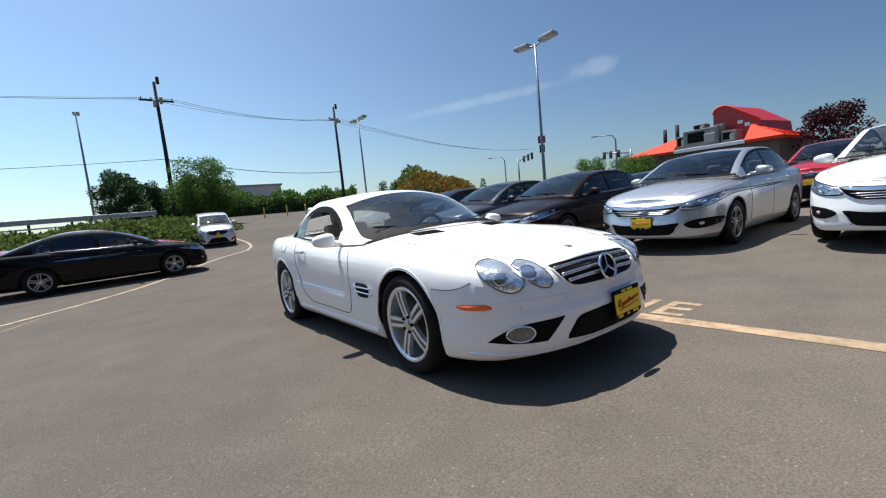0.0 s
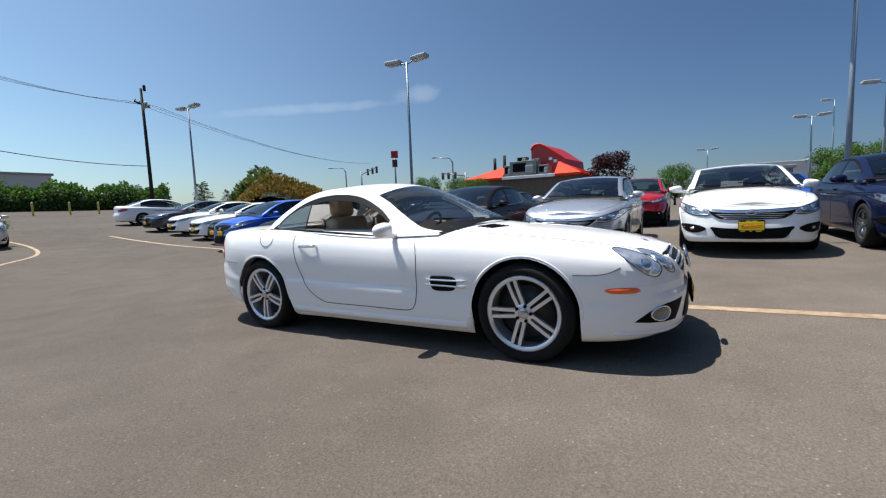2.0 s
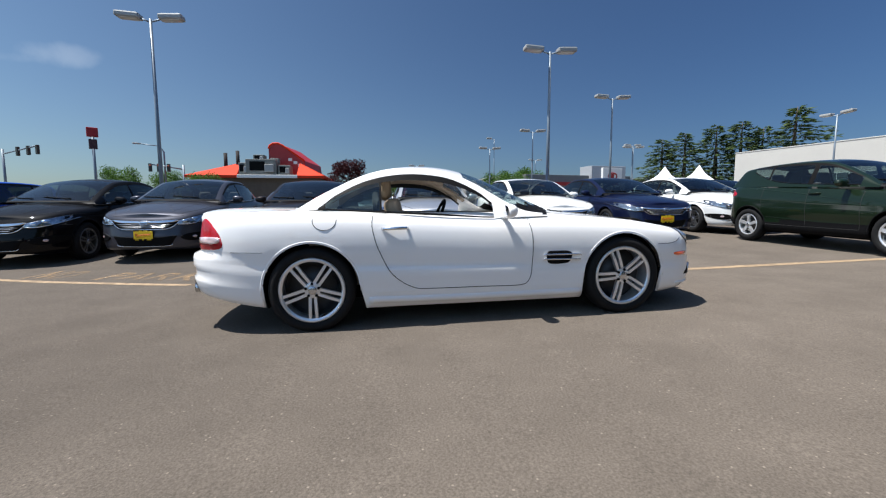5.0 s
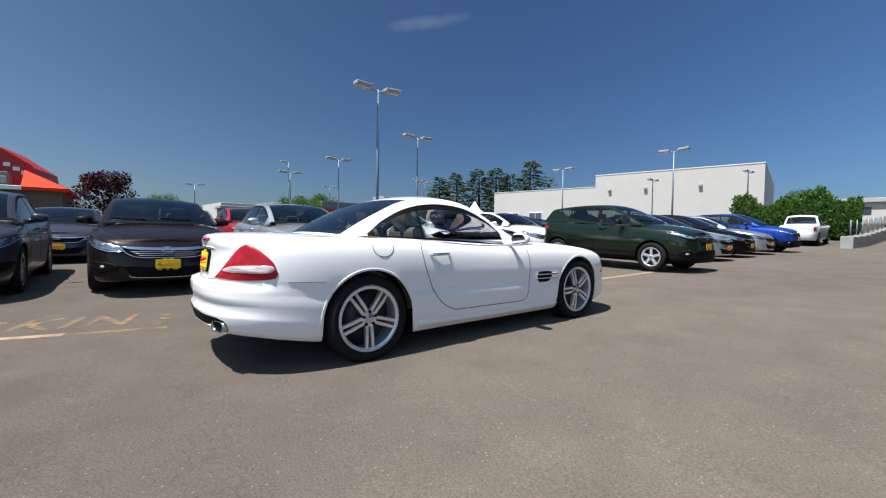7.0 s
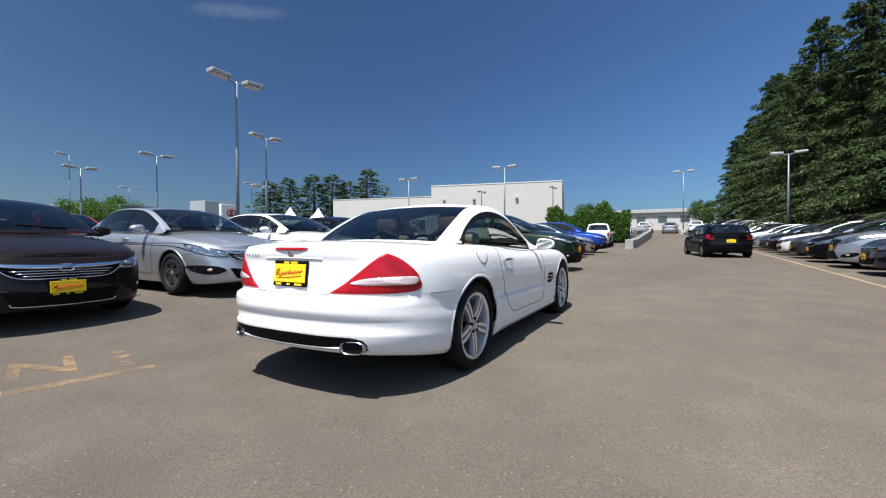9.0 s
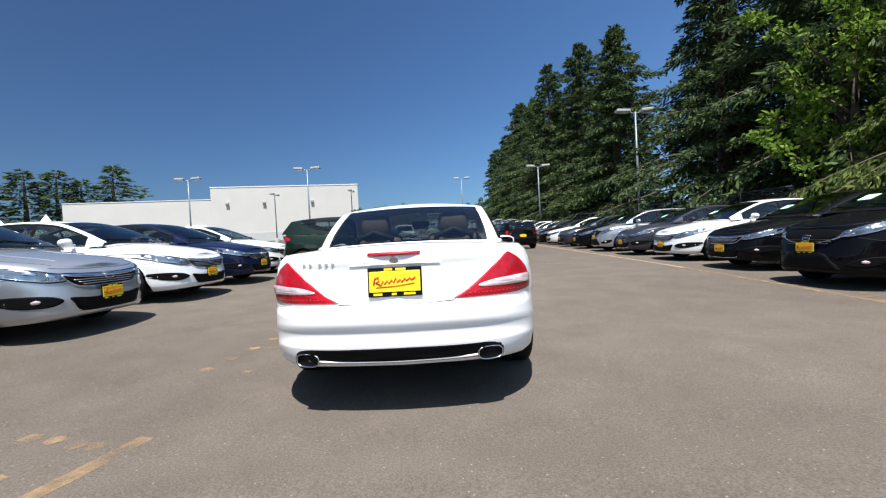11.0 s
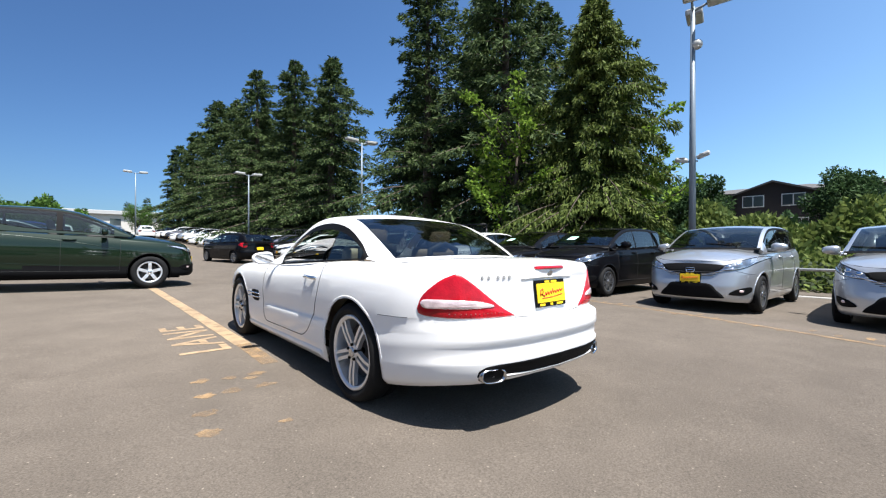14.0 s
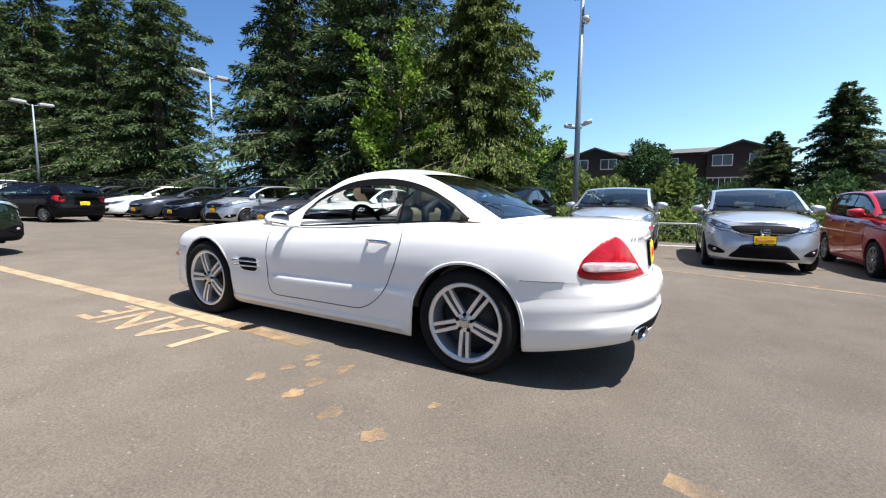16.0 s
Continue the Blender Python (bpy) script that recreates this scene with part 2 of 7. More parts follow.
def tube(points, radius, seg=8, closed=False, name="tube", material=None, cap=True):
    """A swept round bar; radius is a number or one per point."""
    pts = [Vector(p) for p in points]
    n = len(pts)
    rad = [float(r) for r in radius] if isinstance(radius, (list, tuple)) else [float(radius)] * n
    verts, faces = [], []
    ref = Vector((0, 0, 1))
    run = (pts[-1] - pts[0])
    if not closed and run.length > 1e-6 and abs(run.normalized().z) > 0.8:
        ref = Vector((0, 1, 0))
    for i, p in enumerate(pts):
        a = pts[(i - 1) % n] if (closed or i > 0) else p
        b = pts[(i + 1) % n] if (closed or i < n - 1) else p
        d = (b - a).normalized()
        u = d.cross(ref)
        if u.length < 1e-3:
            u = d.cross(Vector((1, 0, 0)))
        u.normalize()
        w = u.cross(d).normalized()
        for k in range(seg):
            an = 2 * math.pi * k / seg
            verts.append(p + rad[i] * (math.cos(an) * u + math.sin(an) * w))
    last = n if closed else n - 1
    for i in range(last):
        for k in range(seg):
            a, b = i * seg + k, i * seg + (k + 1) % seg
            c, d = ((i + 1) % n) * seg + (k + 1) % seg, ((i + 1) % n) * seg + k
            faces.append((a, b, c, d))
    if cap and not closed:
        faces.append(tuple(range(seg))[::-1])
        faces.append(tuple((n - 1) * seg + k for k in range(seg)))
    return mesh_of(name, verts, faces, material)


def lathe(profile, seg=32, axis="x", name="lathe", material=None):
    """Turns (axial, radius) points round an axis."""
    verts, faces = [], []
    for a, r in profile:
        for k in range(seg):
            t = 2 * math.pi * k / seg
            c, s = r * math.cos(t), r * math.sin(t)
            verts.append((a, c, s) if axis == "x" else ((c, a, s) if axis == "y" else (c, s, a)))
    for i in range(len(profile) - 1):
        for k in range(seg):
            faces.append((i * seg + k, i * seg + (k + 1) % seg, (i + 1) * seg + (k + 1) % seg, (i + 1) * seg + k))
    return mesh_of(name, verts, faces, material)


def smooth01(a, b, x):
    t = min(1.0, max(0.0, (x - a) / (b - a)))
    return t * t * (3 - 2 * t)


def interp(rows, x):
    """Smooth curve (Catmull-Rom in value, monotone in x) through (x, v) rows."""
    if x <= rows[0][0]:
        return rows[0][1]
    if x >= rows[-1][0]:
        return rows[-1][1]
    for i in range(len(rows) - 1):
        if rows[i][0] <= x <= rows[i + 1][0]:
            x0, y0 = rows[i]
            x1, y1 = rows[i + 1]
            h = x1 - x0
            d0 = (y1 - rows[i - 1][1]) / (x1 - rows[i - 1][0]) if i > 0 else (y1 - y0) / h
            d1 = (rows[i + 2][1] - y0) / (rows[i + 2][0] - x0) if i + 2 < len(rows) else (y1 - y0) / h
            t = (x - x0) / h
            return (2 * t**3 - 3 * t**2 + 1) * y0 + (t**3 - 2 * t**2 + t) * h * d0 + (-2 * t**3 + 3 * t**2) * y1 + (t**3 - t**2) * h * d1
    return rows[-1][1]


def ground_z(x, y):
    """The lot falls gently from the white building towards the street, and climbs again past the bend."""
    z = -0.0193 * max(-30.0, min(9.0, y))
    if y > 7:
        z += 0.06 * (y - 7) ** 2 / (y - 7 + 3.0) if y < 50 else 0.06 * 43**2 / 46
    z -= 0.05 * math.exp(-((y - 11) / 3) ** 2) * (1 - smooth01(1, 4, x))
    z -= 0.29 * math.exp(-((y - 18) / 4.5) ** 2) * (1 - smooth01(3, 7, x))
    z += (0.0075 * (min(5.0, max(1.0, x)) - 1) ** 2 + 0.008 * max(0.0, min(14.0, x) - 5)) * (1 - smooth01(9, 15, y))
    if x < -3 and y < 12:
        z -= 0.002 * (min(7.0, -x) - 3) ** 2 * (1 - smooth01(6, 12, y))
    if y < -30:
        z += 0.055 * min(45.0, -y - 30)
    return z


# ---- vehicles: one shape function, many tables ----
from mathutils.bvhtree import BVHTree


def spline(rows, n=1600):
    """Dense Catmull-Rom samples through rows of numbers."""
    P = np.array(rows, float)
    P = np.vstack([2 * P[0] - P[1], P, 2 * P[-1] - P[-2]])
    out = []
    m = len(rows) - 1
    for q in np.linspace(0, m - 1e-9, n):
        i = int(q)
        t = q - i
        a, b, c, d = P[i], P[i + 1], P[i + 2], P[i + 3]
        out.append(0.5 * ((2 * b) + (c - a) * t + (2 * a - 5 * b + 4 * c - d) * t * t + (3 * b - a - 3 * c + d) * t**3))
    return np.array(out)


def closed_curve(pts, n=40, sharp=False):
    P = [Vector((a, b)) for a, b in pts]
    m = len(P)
    out = []
    if sharp:
        run = [0.0]
        for i in range(m):
            run.append(run[-1] + (P[(i + 1) % m] - P[i]).length)
        for j in range(n):
            q = run[-1] * j / n
            i = max(k for k in range(m) if run[k] <= q)
            out.append(P[i].lerp(P[(i + 1) % m], (q - run[i]) / (run[i + 1] - run[i] + 1e-9)))
        return out
    for j in range(n):
        q = j * m / n
        i = int(q)
        t = q - i
        a, b, c, d = P[(i - 1) % m], P[i % m], P[(i + 1) % m], P[(i + 2) % m]
        out.append(0.5 * ((2 * b) + (c - a) * t + (2 * a - 5 * b + 4 * c - d) * t * t + (3 * b - a - 3 * c + d) * t**3))
    return out


class Pieces:
    """Collects quads by piece name, sharing corners inside a piece."""

    def __init__(self):
        self.d = {}

    def add(self, name, corners):
        verts, keys, faces = self.d.setdefault(name, ([], {}, []))
        idx = []
        for c in corners:
            k = (round(c[0], 4), round(c[1], 4), round(c[2], 4))
            if k not in keys:
                keys[k] = len(verts)
                verts.append(tuple(c))
            if keys[k] not in idx:
                idx.append(keys[k])
        if len(idx) > 2:
            faces.append(tuple(idx))


class Car:
    def __init__(self, S):
        self.S = S
        self.P = Pieces()
        self.shape_wall()
        self.shape_cabin()
        vs, fs = [], []
        for verts, _, faces in self.P.d.values():
            o = len(vs)
            vs += [Vector(v) for v in verts]
            fs += [tuple(i + o for i in f) for f in faces]
        self.tree = BVHTree.FromPolygons(vs, fs)

    def profile(self, rows, t):
        return float(np.interp(t, [r[0] for r in rows], [r[1] for r in rows]))

    def shape_wall(self):
        S = self.S
        D = spline(S["plan"])
        T = np.gradient(D[:, :2], axis=0)
        seg = np.r_[0, np.cumsum(np.hypot(*np.diff(D[:, :2], axis=0).T))]
        want = set(int(np.searchsorted(seg, q)) for q in np.linspace(0, seg[-1] - 1e-6, S.get("n", 84)))
        want.add(len(D) - 1)
        for yw in S["axles"]:
            for a in range(0, 181, 9):
                want.add(int(np.argmin(abs(D[:, 1] - (yw + S["arch"] * math.cos(radians(a)))))))
        for yd in S["doors"] + [S["cowl"], S["deck"], S["fcut"], S["rcut"]]:
            want.add(int(np.argmin(abs(D[:, 1] - yd))))
        idx = sorted(want)
        lev = S["levels"]
        W, Tp = [], []
        cols = 9
        for i in idx:
            x, y, zb, zt = D[i]
            t = T[i] / (np.hypot(*T[i]) + 1e-9)
            nrm = np.array([t[1], -t[0]])
            wf, wr, ws = max(0, -nrm[1]) ** 2, max(0, nrm[1]) ** 2, nrm[0] ** 2
            za = 0
            for yw in S["axles"]:
                q = S["arch"] ** 2 - (y - yw) ** 2
                if q > 0:
                    za = max(za, S["hub"] + math.sqrt(q))
            row = []
            for l in lev:
                z = zb + (zt - zb) * l
                if z < za:
                    z = min(za, zt - 0.03)
                q = (z - zb) / (zt - zb)
                off = wf * self.profile(S["pf"], q) + wr * self.profile(S["pr"], q) + ws * self.profile(S["ps"], q)
                if "ledge" in S:
                    q0, q1, dep, ya, yb = S["ledge"]
                    off -= ws * dep * (1 - smooth01(q0, q1, q)) * smooth01(q0 - 0.28, q0, q) * smooth01(ya - 0.1, ya + 0.05, y) * (1 - smooth01(yb - 0.15, yb + 0.1, y))
                px, py = x - nrm[0] * off, y - nrm[1] * off
                row.append((max(0.0, px), py, z))
            W.append(row)
            ex, ey, ez = row[-1]
            zc = max(ez, interp(S["crown"], ey))
            top = []
            for c in range(cols):
                s = c / (cols - 1)
                top.append((ex * (1 - s), ey, ez + (zc - ez) * (1 - (1 - s) ** S.get("crownp", 2.4))))
            Tp.append(top)
        self.W, self.Tp = W, Tp
        d0, d1 = S["doors"][0], S["doors"][-1]
        for a in range(len(W) - 1):
            ym = (W[a][5][1] + W[a + 1][5][1]) / 2
            for k in range(len(lev) - 1):
                q = [W[a][k], W[a + 1][k], W[a + 1][k + 1], W[a][k + 1]]
                zm = sum(p[2] for p in q) / 4
                name = "body"
                if zm < S.get("clad_z", 0):
                    name = "cladding"
                elif ym < S["fcut"] and zm < S["fz"]:
                    name = "front_bumper"
                elif ym > S["rcut"] and zm < S["rz"]:
                    name = "rear_bumper"
                elif d0 < ym < d1 and zm > S["sill"]:
                    j = max(i for i, yd in enumerate(S["doors"]) if yd <= ym)
                    name = "door%d" % j
                self.quad(name, q, name.startswith("door"))
            for c in range(cols - 1):
                q = [Tp[a][c], Tp[a + 1][c], Tp[a + 1][c + 1], Tp[a][c + 1]]
                ym = (Tp[a][0][1] + Tp[a + 1][0][1]) / 2
                if S["cowl"] + 0.05 < ym < S["deck"] - 0.05 and c >= 2:
                    continue
                name = "body"
                if ym < S["cowl"] and c >= 1 and ym > S["plan"][0][1] + S.get("hoodgap", 0.2):
                    name = "bonnet"
                elif ym > S["deck"] and c >= 1 and S.get("boot", True):
                    name = "boot_lid"
                self.quad(name, q, False)

    def quad(self, name, q, sided):
        self.P.add(name + ("_r" if sided else ""), q)
        self.P.add(name + ("_l" if sided else ""), [(-x, y, z) for x, y, z in reversed(q)])

    def shape_cabin(self):
        C = self.S["cabin"]
        y0, y1 = C["prof"][0][0], C["prof"][-1][0]
        ys = set(np.linspace(y0, y1, C.get("n", 44)).round(4))
        for q in (*C["ws"], *C["rg"], *[v for s in C["side"] for v in s]):
            ys.add(round(q, 4))
        ys = sorted(ys)
        rows = []
        gl = C.get("gl", (0.0, 0.05, 0.3, 0.6, 0.86, 0.95, 1.0))
        ncol = 8
        for y in ys:
            h, zb, xb = interp(C["prof"], y), interp(C["belt"], y), interp(C["xb"], y)
            zr = zb + max(0.0, h - zb) * C.get("rail", 0.9)
            if "railz" in C:
                zr = max(zb + 0.004, min(interp(C["railz"], y), h - 0.004))
            tum = C["tumble"]
            row = []
            for g in gl:
                z = zb + (zr - zb) * g
                if "dlo" in C:
                    zd = max(zb + 0.002, min(interp(C["dlo"], y), zr - 0.002))
                    z = zr if g == 1.0 else zb + (zd - zb) * g / gl[-2]
                if "sillz" in C and 0 < g < 1.0:
                    zs = min(interp(C["sillz"], y), zb + (zr - zb) * gl[4] - 0.003)
                    z = max(z, zs + (zr - zs) * (g - gl[1]) / (1 - gl[1]))
                row.append((xb - (z - zb) * tum - 0.03 * g**6, y, z))
            xr, zr = row[-1][0], row[-1][2]
            for c in range(1, ncol + 1):
                s = c / ncol
                x = xr * (1 - s) if c > 1 else xr - C.get("post", 0.07)
                q = 1 - (x / xr) ** 2
                f = smooth01(C["ws"][1] + 0.35, C["ws"][0], y)
                r = smooth01(C["rg"][0] - 0.3, C["rg"][1], y)
                row.append((x, y + q * (C["bow_r"] * r - C["bow_f"] * f), zr + (h - zr) * min(1, q * 1.0)))
            rows.append(row)
        self.cab = rows
        G = len(gl)
        for a in range(len(rows) - 1):
            ym = (rows[a][0][1] + rows[a + 1][0][1]) / 2
            hgt = min(rows[a][G - 2][2] - rows[a][0][2], rows[a + 1][G - 2][2] - rows[a + 1][0][2])
            for k in range(G + ncol - 1):
                q = [rows[a][k], rows[a + 1][k], rows[a + 1][k + 1], rows[a][k + 1]]
                name, sided = "roof", False
                if k < G - 1:
                    for j, (sa, sb) in enumerate(C["side"]):
                        if sa < ym < sb and 1 <= k < 4 and hgt > 0.03:
                            name, sided = "side_window%d" % j, True
                    if name == "roof" and (1 if "sillz" in C else 0) <= k < 5 and C["side"][0][0] < ym < C["side"][-1][1]:
                        name, sided = "window_frame", True
                elif k >= G - 1 and ym < C["ws"][0]:
                    name = "cowl"
                elif k >= G and C["ws"][0] < ym < C["ws"][1]:
                    name = "windscreen"
                    if "cowlz" in C and sum(p[2] for p in q) / 4 < C["cowlz"]:
                        name = "cowl"
                elif k >= G and C["rg"][0] < ym < C["rg"][1]:
                    name = "rear_window"
                self.quad(name, q, sided)

    def at_side(self, y, z, side=1, lift=0.0):
        hit = self.tree.ray_cast(Vector((side * 3, y, z)), Vector((-side, 0, 0)))
        return hit[0] + Vector((side * lift, 0, 0)) if hit[0] else None

    def patch(self, name, outline, view, bulge=0.0, lift=0.003, n=36, side=1, rings=(1.0, 0.97, 0.8, 0.55, 0.25), lean=0.0, sharp=False):
        """A domed panel that follows the body inside an outline drawn in front, rear, side or top view."""
        out = closed_curve([(side * a, b) if view in ("front", "rear") else (a, b) for a, b in outline], n, sharp)
        cen = sum(out, Vector((0, 0))) / n
        verts, faces, last = [], [], None

        def cast(p):
            if view == "front":
                o, d = Vector((p.x, -6, p.y + 3.95 * lean)), Vector((0, 1, -lean)).normalized()
            elif view == "rear":
                o, d = Vector((p.x, 6, p.y + 3.9 * lean)), Vector((0, -1, -lean)).normalized()
            elif view == "side":
                o, d = Vector((side * 4, p.x, p.y)), Vector((-side, 0, 0))
            else:
                o, d = Vector((p.x, p.y, 4)), Vector((0, 0, -1))
            hit = self.tree.ray_cast(o, d)
            return (hit[0], d, hit[3]) if hit[0] else (None, d, None)
        base = cast(cen)
        for s in rings + (0.0,):
            for p in (out if s > 0 else [cen]):
                q = cen + (p - cen) * s
                h, d, depth = cast(q)
                if h is None:
                    o = Vector((q.x, -6, q.y)) if view == "front" else Vector((q.x, 6, q.y))
                    h = o + d * (last or base[2] or 4)
                else:
                    last = depth
                verts.append(h - d * (lift * (1 if s < 0.99 else -1) + bulge * (1 - s * s)))
        for r in range(len(rings) - 1):
            for k in range(n):
                faces.append((r * n + k, r * n + (k + 1) % n, (r + 1) * n + (k + 1) % n, (r + 1) * n + k))
        c = len(verts) - 1
        r = len(rings) - 1
        faces += [(r * n + k, r * n + (k + 1) % n, c) for k in range(n)]
        return mesh_of(name, verts, faces)

    def wrap(self, name, pts, d, bulge=0.0, lift=0.004, n=56, rings=(1.0, 0.98, 0.88, 0.7, 0.45, 0.2)):
        """As patch, for an outline of places in space that is laid on the body along the direction d."""
        P = np.array(spline(list(pts) + [pts[0]], n + 1))[:-1]
        cen = P.mean(0)
        d = Vector(d).normalized()
        verts, faces = [], []
        for s in rings + (0.0,):
            for p in (P if s > 0 else [cen]):
                q = Vector(cen + (p - cen) * s)
                hit = self.tree.ray_cast(q - d * 1.5, d)
                h = hit[0] if hit[0] and (hit[0] - q).length < 0.25 else q
                verts.append(h - d * (lift * (1 if s < 0.99 else -1) + bulge * (1 - s * s)))
        for r in range(len(rings) - 1):
            for k in range(n):
                faces.append((r * n + k, r * n + (k + 1) % n, (r + 1) * n + (k + 1) % n, (r + 1) * n + k))
        c, r = len(verts) - 1, len(rings) - 1
        faces += [(r * n + k, r * n + (k + 1) % n, c) for k in range(n)]
        return mesh_of(name, verts, faces)

    def line(self, pts, view, r=0.004, side=1, lift=0.0, n=24, name="seam"):
        """A thin bar that follows the body along a drawn line."""
        out = []
        for a, b in spline(pts, n) if len(pts) > 2 else np.linspace(pts[0], pts[1], n):
            if view == "side":
                o, d = Vector((side * 4, a, b)), Vector((-side, 0, 0))
            elif view == "front":
                o, d = Vector((side * a, -6, b)), Vector((0, 1, 0))
            elif view == "rear":
                o, d = Vector((side * a, 6, b)), Vector((0, -1, 0))
            else:
                o, d = Vector((side * a, b, 4)), Vector((0, 0, -1))
            hit = self.tree.ray_cast(o, d)
            if hit[0]:
                out.append(hit[0] - d * lift)
        return tube(out, r, 6, name=name) if len(out) > 1 else None


def wheel_meshes(R, rim, width, style, seg=26):
    """Rim with spokes, tyre, disc and cap, axle along x, face at +x."""
    h = width / 2
    tyre = lathe([(-h * 0.8, rim), (-h * 0.98, rim + 0.02), (-h, (R + rim) / 2), (-h * 0.92, R - 0.02), (-h * 0.7, R - 0.003), (-h * 0.24, R), (-h * 0.22, R - 0.008), (-h * 0.16, R), (h * 0.24, R), (h * 0.7, R - 0.003), (h * 0.92, R - 0.02), (h, (R + rim) / 2), (h * 0.98, rim + 0.02), (h * 0.8, rim)], seg, name="tyre", material=RUBBER)
    n, pair, wid, tip = style
    # one connected wheel on a polar grid: columns run along the spokes, gaps are left open
    spans = []
    for i in range(n):
        a = 2 * math.pi * i / n + math.pi / 2
        for sgn in ((-1, 1) if pair else (0,)):
            spans.append((a, sgn))
    rings = [(0.0, .80), (.03, .80), (.052, .78), (.060, .76)] + [(.060 + (rim - .026 - .060) * q, .74 + .08 * math.sin(q * 2.4)) for q in (.12, .35, .65, 1.0)] + [(rim - .018, .86), (rim - .006, .90), (rim + .004, .86), (rim + .003, .66), (rim - .02, .3), (rim - .006, -.85)]
    cols = []
    for j, (a, sgn) in enumerate(spans):
        cols.append((a, sgn, -1))
        cols.append((a, sgn, 1))
    m = len(cols)
    sub = 7 if seg > 40 else 3
    verts, faces, ring_at = [], [], []
    for r, x in rings:
        rr = max(r, .03)
        q = min(1.0, max(0.0, (rr - .060) / (rim - .086)))
        ang = [a + (sgn * pair * (.85 + .22 * q) + e * wid * (1.25 - (1.25 - tip) * q) / 2) / max(rr, .060) for a, sgn, e in cols]
        row = []
        for c in range(m):
            nxt = ang[(c + 1) % m] + (2 * math.pi if c == m - 1 else 0)
            steps = 1 if c % 2 == 0 else sub
            for k in range(steps):
                t = ang[c] + (nxt - ang[c]) * k / steps
                row.append(len(verts))
                verts.append((h * x, r * math.cos(t), r * math.sin(t)))
        ring_at.append(row)
    w = len(ring_at[0])
    kind = [c % 2 for c in range(m) for k in range(1 if c % 2 == 0 else sub)]
    for i in range(len(rings) - 1):
        for c in range(w):
            if 3 <= i <= 6 and kind[c] == 1:
                continue
            faces.append((ring_at[i][c], ring_at[i][(c + 1) % w], ring_at[i + 1][(c + 1) % w], ring_at[i + 1][c]))
    back = {}
    for i in range(3, 8):
        for c in range(w):
            if kind[c] == 0:
                for cc in (c, (c + 1) % w):
                    v = verts[ring_at[i][cc]]
                    back[(i, cc)] = len(verts)
                    verts.append((v[0] - .03, v[1], v[2]))
    for i in range(3, 7):
        for c in range(w):
            if kind[c] == 0:
                for cc in (c, (c + 1) % w):
                    faces.append((ring_at[i][cc], ring_at[i + 1][cc], back[(i + 1, cc)], back[(i, cc)]))
    rm = mesh_of("wheel", verts, faces, None, False)
    bm = bmesh.new()
    bm.from_mesh(rm)
    bmesh.ops.remove_doubles(bm, verts=bm.verts, dist=0.0004)
    bmesh.ops.recalc_face_normals(bm, faces=bm.faces)
    for f in bm.faces:
        f.smooth = len(f.verts) > 3 and abs(f.normal.x) < 0.98 and f.calc_center_median().yz.length > rim - .03
    bm.to_mesh(rm)
    bm.free()
    disc = lathe([(h * 0.1, 0.02), (h * 0.18, rim * 0.72), (h * 0.02, rim * 0.72), (-h * 0.3, rim * 0.3), (-h * 0.5, rim - 0.01)], 18, name="brake_disc", material=DISC)
    cap = lathe([(h * 0.8, 0.034), (h * 0.86, 0.032), (h * 0.88, 0.026), (h * 0.885, 0.0)], 20, name="hub_cap", material=BADGE)
    nut = lathe([(h * 0.74, 0.011), (h * 0.87, 0.011), (h * 0.88, 0.0)], 8, name="wheel_bolt", material=BLACK)
    return rm, tyre, disc, cap, nut


def plate_parts(parent, m, w=0.305, h=0.155):
    """A yellow dealer plate: dark frame with lettered bands, yellow panel, a red brush-stroke in place of its script."""
    fr = part("number_plate", box(0, 0, 0, w + 0.012, 0.012, h + 0.016, 0.004), BLACK, parent, "dark dealer plate frame", m)
    part("plate_panel", box(0, -0.009, 0.002, w * 0.98, 0.006, h * 0.78, 0.002), YELLOW, fr, "yellow dealer plate")
    wave = [(-.40, -.10), (-.38, .14), (-.31, .19), (-.30, .04), (-.36, -.01), (-.26, -.12), (-.22, .05), (-.19, -.08), (-.14, .06), (-.11, -.06), (-.05, .08), (-.02, -.04), (.03, .16), (.05, -.02), (.11, .09), (.14, -.02), (.20, .12), (.23, .02), (.29, .13), (.33, .05), (.40, .15)]
    part("plate_script", tube([(w * a, -0.0135, h * b) for a, b in wave], h * 0.030, 5), REDINK, fr, "red slanted script stroke")
    part("script_underline", tube([(-w * .36, -0.0135, -h * .20), (0, -0.0135, -h * .17), (w * .38, -0.0135, -h * .08)], h * 0.016, 5), REDINK, fr)
    for z, spans in ((-.46, ((-.33, .17), (-.02, .09), (.28, .22))), (.47, ((-.12, .16), (.12, .20)))):
        for x, ln in spans:
            part("plate_bar", box(w * x, -0.008, h * z, w * ln, 0.003, h * 0.085), YELLOW, fr)
    return fr


